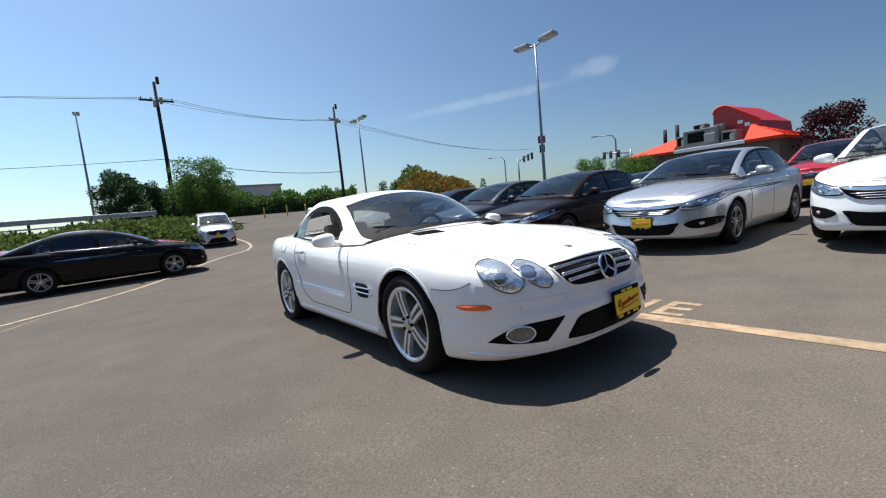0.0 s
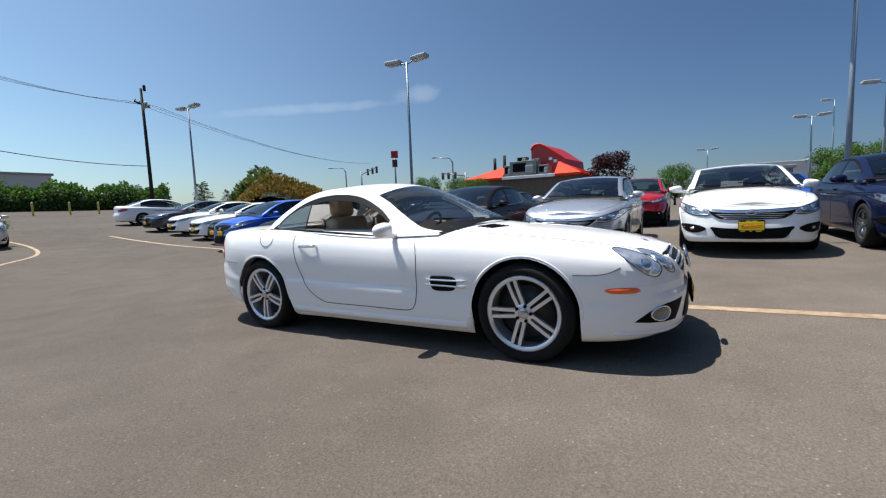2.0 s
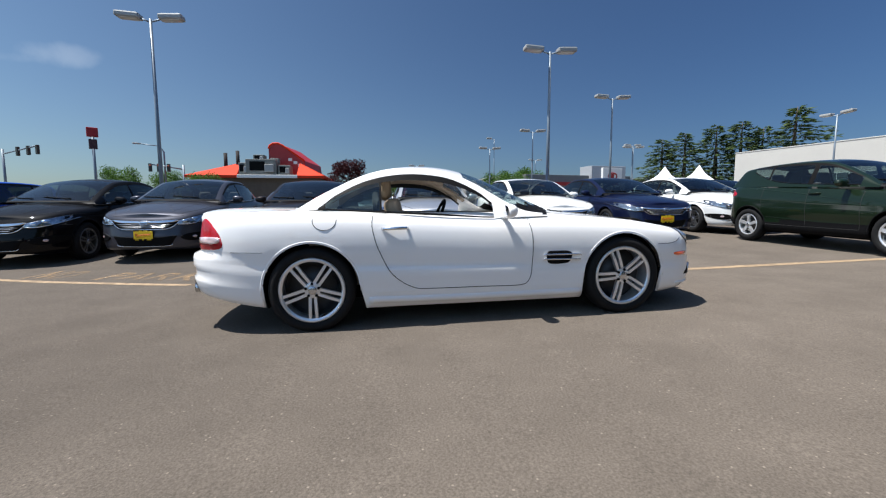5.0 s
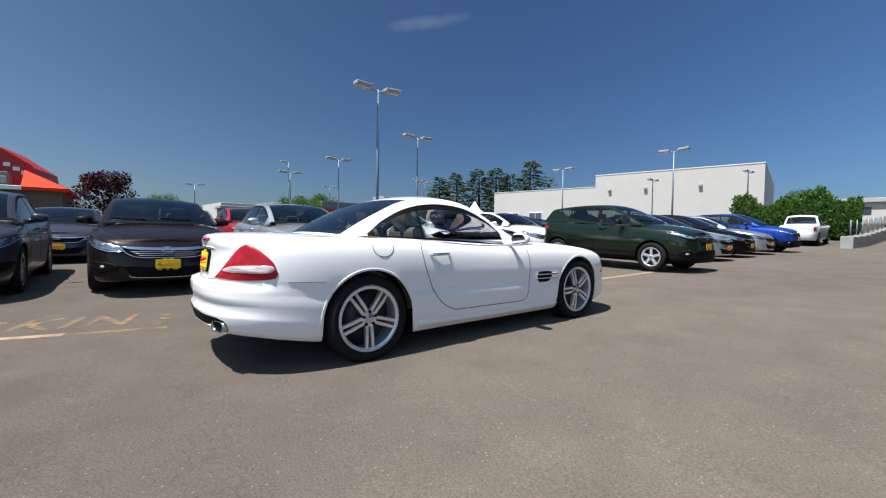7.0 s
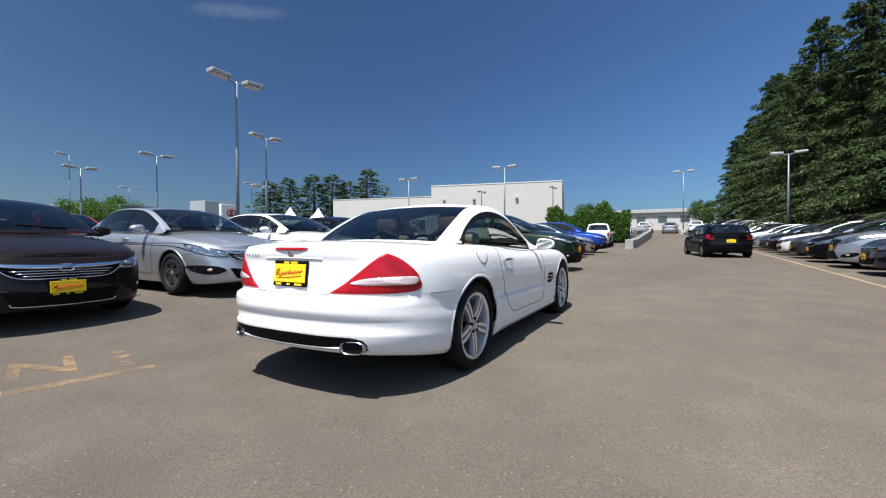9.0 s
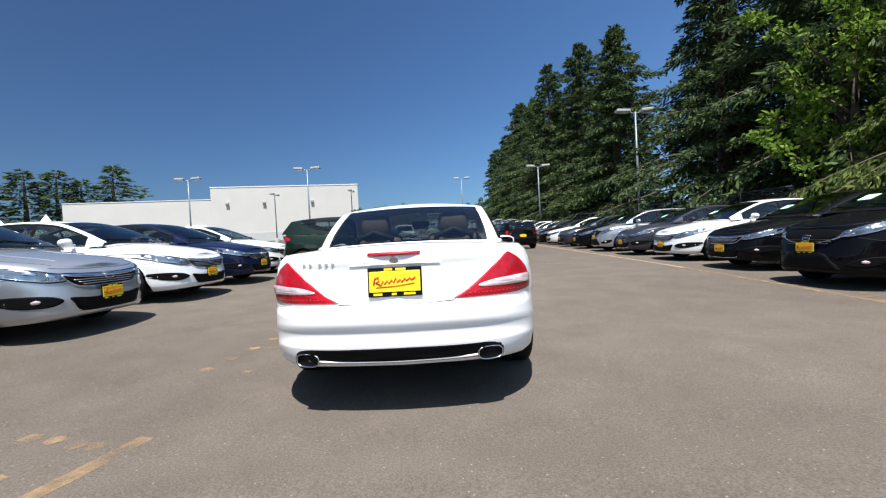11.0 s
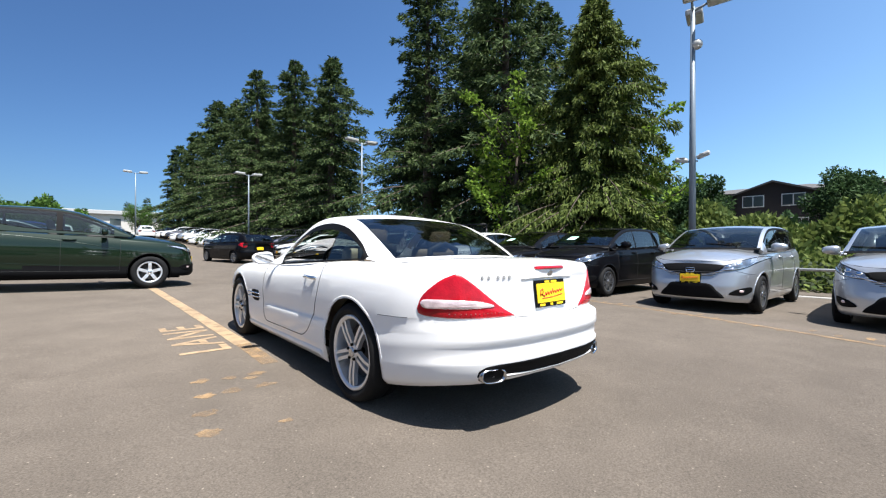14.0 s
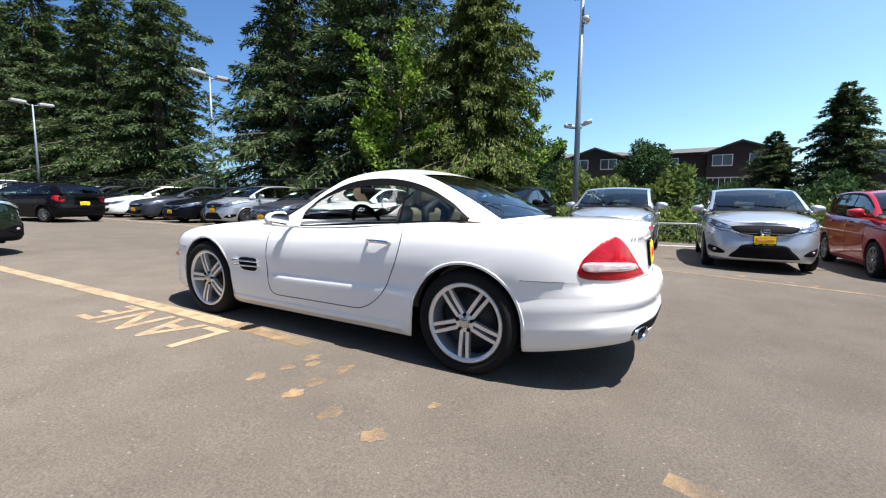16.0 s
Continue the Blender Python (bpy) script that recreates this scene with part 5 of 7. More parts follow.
        wp = [(x, C["ws"][0] - C["bow_f"] * (1 - (x / xr) ** 2) + .05 + .06 * q) for q, x in ((0, .10 + .32 * sd), (.5, -.15 + .32 * sd), (1, -.36 + .30 * sd))]
        part("wiper", sh.line(wp, "top", 0.008, 1, 0.010, 10), BLACK, top)
        zt = max(p[1] for p in S["grille"])
        part("bonnet_edge_gap", sh.line([(0, zt + .035), (.25, zt + .036), (.45, zt + .045), (.58, zt + .06)], "front", 0.003, sd, 0.0, 16), SEAM, top)
    p = sh.tree.ray_cast(Vector((0, 6, S["rplate_z"])), Vector((0, -1, 0)))[0]
    plate_parts(top, pose(0, p.y + .014, S["rplate_z"], -6, 0, 180))
    if sticker:
        C = S["cabin"]
        yy = C["ws"][0] + 0.24 * (C["ws"][1] - C["ws"][0])
        p = sh.tree.ray_cast(Vector((-.26, yy, 4)), Vector((0, 0, -1)))
        q = p[1].to_track_quat("Z", "Y").to_matrix().to_4x4()
        part("windscreen_sticker", box(0, 0, .005, .24, .17, .002), STICKER, top, "pale green price sheet", Matrix.Translation(p[0]) @ q)
    return top


def repaint(ob, old, fresh):
    for o in ob.children_recursive:
        if o.type == "MESH" and o.material_slots and o.material_slots[0].material == old:
            o.material_slots[0].link = "OBJECT"
            o.material_slots[0].material = fresh
    return ob


def stand(x, y, heading, lift=0.0):
    """Pose on the ground; heading 0 faces -y, -90 faces -x, 90 faces +x. Follows the slope along the car."""
    fx, fy = math.sin(radians(heading)), -math.cos(radians(heading))
    zf, zr = ground_z(x + 1.3 * fx, y + 1.3 * fy), ground_z(x - 1.3 * fx, y - 1.3 * fy)
    return pose(x, y, (zf + zr) / 2 + lift, 0, 0, heading) @ pose(0, 0, 0, math.degrees(math.atan2(zr - zf, 2.6)), 0, 0)


sedan = detailed_car("silver four-door sedan with yellow dealer plate, parked in the front row", SEDAN, SILVER, stand(6.13, -.38, -90), "cars for sale", sticker=False)
sedan_s = detailed_car("black four-door sedan with price sheet in the windscreen", SEDAN, BLACKP, stand(-8.1, -4.0, 90), "cars for sale", sticker=True)
hatch = detailed_car("silver small hatchback with yellow dealer plate, parked facing the lane", HATCH, SILVER, stand(-7.5, 3.69, 90), "cars for sale")
hatch_s = detailed_car("black small hatchback with price sheet in the windscreen", HATCH, BLACKP, stand(-7.35, -1.40, 90), "cars for sale", sticker=True)
SEDAN_FAR = dict(SEDAN, n=46, seg=14, levels=(0, .05, .13, .28, .42, .58, .74, .86, .95, 1.0), cabin=dict(SEDAN["cabin"], n=22))
sedan_far = detailed_car("silver-grey sedan in the row past the crossover", SEDAN_FAR, SILVER, stand(3.6, -11.9, -90), "cars for sale", lite=True)
CROSSOVER_FAR = dict(CROSSOVER, n=42, seg=14, levels=(0, .05, .13, .28, .42, .58, .74, .86, .95, 1.0), cabin=dict(CROSSOVER["cabin"], n=20))
crossover_far = detailed_car("light grey crossover in the second row", CROSSOVER_FAR, SILVER, stand(12.3, 6.8, -90), "cars for sale", lite=True)
crossover = detailed_car("dark green crossover parked across the fire lane line", CROSSOVER, GREENP, stand(2.45, -7.78, -90), "cars for sale")


def more(src, old, fresh, label, x, y, heading, lift=0.0, tall=1.0):
    ob = copy_thing(src, stand(x, y, heading, lift) @ Matrix.Diagonal((1, 1, tall, 1)))
    repaint(ob, old, fresh)
    return tagged(ob, label)


# front row, noses towards the coupe
more(sedan, SILVER, PEARL, "white four-door sedan with yellow dealer plate", 6.4, -3.0, -90)
more(sedan, SILVER, NAVY, "dark navy four-door sedan with yellow dealer plate", 6.5, -5.35, -90)
more(sedan, SILVER, BROWN, "dark brown-grey four-door sedan with yellow dealer plate", 5.75, 2.24, -90)
more(sedan, SILVER, STEELGREY, "dark grey four-door sedan with yellow dealer plate", 6.05, 4.78, -90, 0, 1.05)
more(sedan, SILVER, BLACKP, "black four-door sedan with yellow dealer plate", 6.0, 6.98, -93, 0, 1.07)
more(hatch, SILVER, BLUE, "bright blue small hatchback with yellow dealer plate", 6.15, 9.6, -96)
more(sedan_far, SILVER, BROWN, "dark four-door sedan in the front row", 7.6, 11.8, -98)
more(sedan_far, SILVER, PEARL, "white four-door sedan in the front row", 8.35, 14.3, -98)
more(sedan_far, SILVER, PEARL, "white four-door sedan in the front row", 8.85, 16.9, -98)
more(sedan_far, SILVER, STEELGREY, "grey four-door sedan in the front row", 9.1, 19.5, -98)
more(sedan_far, SILVER, PEARL, "white sedan parked broadside up the slope", 10.3, 24.9, 80)
# second row, behind
more(crossover, GREENP, REDP, "red crossover in the second row behind the silver sedan", 12.9, -.80, -90)
more(hatch, SILVER, SILVER, "silver hatchback in the second row", 12.0, 1.2, -90)
more(sedan_far, SILVER, STEELGREY, "grey sedan in the second row", 12.2, 4.0, -90)
more(sedan_far, SILVER, STEELGREY, "grey sedan in the second row", 12.4, 9.6, -90)
more(sedan_far, SILVER, BLUE, "blue sedan in the second row", 13.5, -4.6, -90)
more(sedan_far, SILVER, BLACKP, "black sedan in the second row", 12.6, 12.6, -90)
more(sedan_far, SILVER, NAVY, "navy sedan in the second row", 12.0, -10.6, -90)
more(sedan_far, SILVER, PEARL, "white sedan in the second row", 12.0, -13.2, -90)
more(sedan_far, SILVER, PEARL, "white sedan in the second row", 16.5, -7.6, -90)
more(sedan_far, SILVER, BLACKP, "black sedan in the second row", 12.2, -15.9, -90)
more(sedan_far, SILVER, REDP, "red sedan far down the lot", 21.0, -18.5, -90)
more(sedan, SILVER, PEARL, "white four-door sedan with yellow dealer plate", 6.9, -7.95, -90)
more(sedan_far, SILVER, BLACKP, "black four-door sedan in the front row", 8.6, -10.5, -90)
# row past the crossover, noses towards the lane
for k, (pt, lb) in enumerate(((BLACKP, "black"), (SILVER, "silver"))):
    more(sedan_far, SILVER, pt, lb + " sedan in the row past the crossover", 3.75 + .1 * k, -14.4 - 2.5 * k, -90)
more(crossover, GREENP, DEEPBLUE, "blue crossover at the end of the row", 3.5, -19.6, -90)
PICKUP = dict(SEDAN_FAR, plan=[(x, y * 1.08, zb + .1, zt + .16) for x, y, zb, zt in SEDAN["plan"]], crown=[(y * 1.08, z + .16) for y, z in SEDAN["crown"]], hub=.37, R=.37, arch=.41, rim=.24, sill=.42, fz=.72, rz=.72, axles=[-1.6, 1.6],
              hl=[(a, b + .16) for a, b in SEDAN["hl"]], grille=[(a, b + .14) for a, b in SEDAN["grille"]], intake=[(a, b + .1) for a, b in SEDAN["intake"]], band=[(a, b + .14) for a, b in SEDAN["band"]], tl=[(.76, 1.08), (.86, 1.08), (.87, .95), (.86, .82), (.77, .82), (.76, .95)],
              cabin=dict(SEDAN["cabin"], prof=[(-1.02, 1.16), (-.55, 1.45), (-.2, 1.66), (.15, 1.74), (.55, 1.74), (.85, 1.68), (.98, 1.16)], belt=[(-1.02, 1.12), (.98, 1.14)], xb=[(-1.02, .83), (.98, .83)], tumble=.25, rg=(.86, .96), side=[(-.74, .05), (.12, .78)]))
detailed_car("white pickup truck standing beyond the row, tailgate towards the lane", PICKUP, PEARL, stand(3.4, -30.0, 4), "cars for sale", "pickup_truck", False, lite=True)
# facing row along the trees
more(hatch, SILVER, SILVER, "silver small hatchback with yellow dealer plate", -7.42, 1.2, 90)
more(hatch, SILVER, REDP, "red small hatchback parked facing the lane", -7.5, 6.05, 90)
more(sedan_s, BLACKP, PEARL, "white sedan with price sheet in the windscreen", -8.2, -6.6, 90)
more(sedan_s, BLACKP, STEELGREY, "dark grey sedan with price sheet in the windscreen", -8.2, -9.2, 90)
more(hatch_s, BLACKP, SILVER, "silver hatchback by the trees", -7.9, -11.7, 90)
ROW = ((BLACKP, "black"), (STEELGREY, "grey"), (PEARL, "white"), (BLACKP, "black"), (STEELGREY, "grey"), (SILVER, "silver"), (PEARL, "white"), (PEARL, "white"), (BLACKP, "black"), (SILVER, "silver"), (PEARL, "white"))
for k, (pt, lb) in enumerate(ROW):
    more(sedan_far, SILVER, pt, lb + " sedan in the row along the trees", -8.2, -14.3 - 2.6 * k, 90)
for k, (pt, lb) in enumerate(((PEARL, "white"), (PEARL, "white"), (SILVER, "silver"), (PEARL, "white"), (STEELGREY, "grey"), (PEARL, "white"), (PEARL, "white"), (BLACKP, "black"))):
    more(crossover_far if k % 3 else sedan_far, SILVER, pt, lb + " car far along the row by the trees", -7.9 + .15 * k, -43.2 - 2.7 * k, 90)
# black hatchback in the lane, the sedan at the bend, and cars up the slopes
lane_car = more(hatch, SILVER, BLACKP, "low black hatchback standing in the lane, tail lights showing", -3.42, -17.8, 12)
lane_car.matrix_basis = lane_car.matrix_basis @ Matrix.Diagonal((1.04, 1.04, .9, 1))
more(sedan, SILVER, BLACKP, "black four-door sedan parked broadside at the kerb", -2.75, 11.2, 95)
more(sedan_far, SILVER, REDP, "dark red sedan behind the black one", -2.9, 13.6, 95)
more(sedan_far, SILVER, PEARL, "white sedan behind the black one", -8.2, 13.6, 95)
more(hatch, SILVER, SILVER, "silver hatchback parked on the slope by the yellow kerb line", 1.40, 21.4, -4)
for k in range(7):
    pt, lb = ((PEARL, "white"), (SILVER, "silver"), (PEARL, "white"), (BLACKP, "black"), (PEARL, "white"), (SILVER, "silver"), (PEARL, "white"))[k]
    more(sedan_far if k % 2 else crossover_far, SILVER, pt, lb + " car at the far end of the lot", 2.2 - 2.9 * k, -58.0 - 1.5 * (k % 2), 0)

# ---- paint on the asphalt ----
LINEPAINT = bpy.data.materials.new("worn_yellow_paint")
LINEPAINT.use_nodes = True
nt = LINEPAINT.node_tree
bs = nt.nodes["Principled BSDF"]
bs.inputs["Roughness"].default_value = 0.7
tc = nt.nodes.new("ShaderNodeTexCoord")
n1 = nt.nodes.new("ShaderNodeTexNoise")
n1.inputs["Scale"].default_value, n1.inputs["Detail"].default_value = 9.0, 8
nt.links.new(tc.outputs["Object"], n1.inputs["Vector"])
rp = nt.nodes.new("ShaderNodeValToRGB")
rp.color_ramp.elements[0].position, rp.color_ramp.elements[0].color = 0.36, (0.27, 0.19, 0.115, 1)
rp.color_ramp.elements[1].position, rp.color_ramp.elements[1].color = 0.60, (0.41, 0.29, 0.17, 1)
nt.links.new(n1.outputs["Fac"], rp.inputs[0])
nt.links.new(rp.outputs[0], bs.inputs["Base Color"])
# worn through to the asphalt in flakes
n2 = nt.nodes.new("ShaderNodeTexNoise")
n2.inputs["Scale"].default_value, n2.inputs["Detail"].default_value, n2.inputs["Roughness"].default_value = 2.6, 10, 0.78
nt.links.new(tc.outputs["Object"], n2.inputs["Vector"])
worn = nt.nodes.new("ShaderNodeMapRange")
worn.inputs["From Min"].default_value, worn.inputs["From Max"].default_value = 0.30, 0.50
worn.inputs["To Min"].default_value, worn.inputs["To Max"].default_value = 0.42, 0.86
nt.links.new(n2.outputs["Fac"], worn.inputs["Value"])
nt.links.new(worn.outputs[0], bs.inputs["Alpha"])
FAINT = LINEPAINT.copy()
FAINT.name = "faded_yellow_paint"
fw = FAINT.node_tree.nodes["Map Range"]
FAINT.node_tree.nodes["Color Ramp"].color_ramp.elements[0].color = (0.24, 0.155, 0.085, 1)
FAINT.node_tree.nodes["Color Ramp"].color_ramp.elements[1].color = (0.40, 0.255, 0.125, 1)
fw.inputs["From Min"].default_value, fw.inputs["From Max"].default_value = 0.40, 0.64
fw.inputs["To Min"].default_value, fw.inputs["To Max"].default_value = 0.10, 0.70


def strip(pts, width, name="painted_line", label="worn yellow painted line on the asphalt", lift=0.004, ink=None):
    P = spline(pts, max(12, 8 * len(pts))) if len(pts) > 2 else np.linspace(pts[0], pts[1], 24)
    verts, faces = [], []
    for i, p in enumerate(P):
        a, b = P[max(0, i - 1)], P[min(len(P) - 1, i + 1)]
        t = (b - a) / np.hypot(*(b - a))
        for s in (-0.5, 0.5):
            w = width * (1 + 0.03 * math.sin(i * 1.3 + s))
            x, y = p[0] - t[1] * w * s, p[1] + t[0] * w * s
            verts.append((x, y, ground_z(x, y) + lift))
    for i in range(len(P) - 1):
        faces.append((2 * i, 2 * i + 1, 2 * i + 3, 2 * i + 2))
    return tagged(part(name, mesh_of(name, verts, faces, ink or LINEPAINT, False)), label, "road marking", kind="structure")


strip([(1.12, -9.0), (1.07, -6.0), (1.02, -3.0), (.99, -.75)], .15)
strip([(.99, -.75), (.99, -.4), (1.0, .1)], .14, ink=FAINT)
strip([(1.36, 2.40), (1.46, 2.8), (1.58, 3.2)], .10, ink=FAINT)
strip([(1.58, 3.2), (1.70, 3.6), (1.98, 4.4), (2.50, 5.8), (3.35, 7.6), (4.45, 9.8), (4.8, 12.5), (5.2, 16), (5.4, 20)], .11)
strip([(-5.45, -44), (-5.42, -27), (-5.36, -8), (-5.3, -4.5)], .10)
strip([(-5.3, -4.5), (-5.2, -2.5), (-4.95, 1.0), (-4.3, 3.9), (-3.6, 6.0)], .10, ink=FAINT)
strip([(-4.6, 5.2), (-3.4, 7.0), (-1.6, 10.0), (0.2, 13.6), (1.9, 16.6), (2.6, 19.6), (2.2, 23), (1.2, 26)], .12, "kerb_line", "yellow painted kerb line at the bend")
for k in range(9):
    strip([(-5.45, -9.2 - 2.6 * k), (-10.0, -9.2 - 2.6 * k)], .09)


def ground_text(words, x, y, cap, length, turn, ink):
    cu = bpy.data.curves.new("lettering", "FONT")
    cu.body = words
    cu.size = 1.0
    cu.space_character = 1.12
    cu.offset = 0.014
    tmp = bpy.data.objects.new("lettering", cu)
    me = bpy.data.meshes.new_from_object(tmp)
    bpy.data.objects.remove(tmp)
    bm = bmesh.new()
    bm.from_mesh(me)
    bmesh.ops.remove_doubles(bm, verts=bm.verts, dist=0.0005)
    xs, ys = [v.co.x for v in bm.verts], [v.co.y for v in bm.verts]
    c, sn = math.cos(radians(turn)), math.sin(radians(turn))
    for v in bm.verts:
        a, b = (v.co.x - min(xs)) / (max(xs) - min(xs)) * length, v.co.y / max(ys) * cap
        px, py = a * c - b * sn, a * sn + b * c
        v.co = (px, py, ground_z(x + px, y + py) - ground_z(x, y))
    me2 = bpy.data.meshes.new("pavement_lettering")
    bm.to_mesh(me2)
    bm.free()
    me2.materials.clear()
    me2.materials.append(ink)
    ob = part("pavement_lettering", me2, None, None, "", pose(x, y, ground_z(x, y) + 0.005))
    return tagged(ob, "worn yellow stencilled lettering " + words.lower() + " on the asphalt", "road marking", kind="structure")


ground_text("LANE", 1.13, -0.62, .43, 1.46, -90, LINEPAINT)
ground_text("PARKIN", 2.34, 4.78, .54, 2.12, -106, FAINT)
ground_text("NO", 2.72, 5.96, .60, .62, -108, FAINT)
random.seed(5)
for x, y in ((1.56, .27), (1.37, .31), (1.22, .63), (1.18, .32), (1.60, .62), (1.43, .62), (1.66, .94), (1.32, 1.34), (1.70, 1.25), (1.24, .40), (1.87, 2.40), (1.57, 2.48), (2.03, 2.37), (1.69, 2.46)):
    r = random.uniform(.055, .085)
    vs = [(x + r * random.uniform(.5, 1.15) * math.cos(a), y + .7 * r * random.uniform(.5, 1.2) * math.sin(a)) for a in np.linspace(0, 2 * math.pi, 15)[:-1]]
    vs = [(a, b, ground_z(a, b) + .005) for a, b in vs]
    tagged(part("paint_patch", mesh_of("paint_patch", vs, [tuple(range(14))], FAINT, False)), "leftover patch of worn yellow lettering", "road marking", kind="structure")
for k in range(26):
    y = -2.6 + .27 * k
    x = -5.12 if y < 0 else -5.0 + .17 * y
    vs = [(x - .18 + random.uniform(-.2, .16), y, .005)]
    cx, cy = vs[0][0], y
    vs = [(cx + .11 * random.uniform(.3, 1.2) * math.cos(a), cy + .055 * random.uniform(.4, 1.2) * math.sin(a), ground_z(cx, cy) + .005) for a in np.linspace(0, 2 * math.pi, 11)[:-1]]
    tagged(part("paint_patch", mesh_of("paint_patch", vs, [tuple(range(10))], FAINT, False)), "unreadable remains of yellow lettering before the parked cars", "road marking", kind="structure")


# ---- foliage ----
def leafmat(name, a, b, trans=0.25):
    m = bpy.data.materials.new(name)
    m.use_nodes = True
    nt = m.node_tree
    p = nt.nodes["Principled BSDF"]
    p.inputs["Roughness"].default_value = 0.7
    p.inputs["Specular IOR Level"].default_value = 0.12
    g = nt.nodes.new("ShaderNodeNewGeometry")
    r = nt.nodes.new("ShaderNodeValToRGB")
    r.color_ramp.elements[0].color = (*a, 1)
    r.color_ramp.elements[1].color = (*b, 1)
    nt.links.new(g.outputs["Random Per Island"], r.inputs[0])
    nt.links.new(r.outputs[0], p.inputs["Base Color"])
    t = nt.nodes.new("ShaderNodeBsdfTranslucent")
    nt.links.new(r.outputs[0], t.inputs[0])
    mx = nt.nodes.new("ShaderNodeMixShader")
    mx.inputs[0].default_value = trans
    nt.links.new(p.outputs[0], mx.inputs[1])
    nt.links.new(t.outputs[0], mx.inputs[2])
    nt.links.new(mx.outputs[0], nt.nodes["Material Output"].inputs[0])
    return m


# fir range spread wide: sunlit tips and shaded inside are put into the colours
FIR = leafmat("fir_needles", (0.014, 0.032, 0.013), (0.100, 0.142, 0.050))
CEDAR = leafmat("cedar_fronds", (0.028, 0.050, 0.013), (0.145, 0.185, 0.044))
LEAF = leafmat("green_leaves", (0.035, 0.085, 0.018), (0.11, 0.20, 0.04), .35)
LIME = leafmat("light_green_leaves", (0.05, 0.085, 0.022), (0.17, 0.21, 0.06), .35)
IVY = leafmat("ivy_leaves", (0.04, 0.075, 0.018), (0.15, 0.20, 0.05), .3)
REDLEAF = leafmat("dark_red_leaves", (0.02, 0.008, 0.010), (0.07, 0.018, 0.022))
ORANGE = leafmat("orange_shrub_leaves", (0.09, 0.12, 0.02), (0.28, 0.13, 0.03))
BARK = mat("bark", (0.07, 0.052, 0.04), 0.9, bump=0.8, scale=25, vary=0.35, vscale=4)


def leaf_mesh(name, tips, material):
    """tips: (place, direction, length, width, roll) of small pointed leaves."""
    n = len(tips)
    V = np.zeros((n, 4, 3))
    c = np.array([t[0] for t in tips], float)
    d = np.array([t[1] for t in tips], float)
    d /= np.linalg.norm(d, axis=1)[:, None] + 1e-9
    rnd = np.random.normal(size=(n, 3))
    s = np.cross(d, rnd)
    s /= np.linalg.norm(s, axis=1)[:, None] + 1e-9
    L = np.array([t[2] for t in tips])[:, None]
    W = np.array([t[3] for t in tips])[:, None]
    V[:, 0] = c
    V[:, 1] = c + d * L * 0.45 + s * W
    V[:, 2] = c + d * L
    V[:, 3] = c + d * L * 0.45 - s * W
    F = [(4 * i, 4 * i + 1, 4 * i + 2, 4 * i + 3) for i in range(n)]
    me = bpy.data.meshes.new(name)
    me.from_pydata(V.reshape(-1, 3).tolist(), [], F)
    me.materials.append(material)
    return me


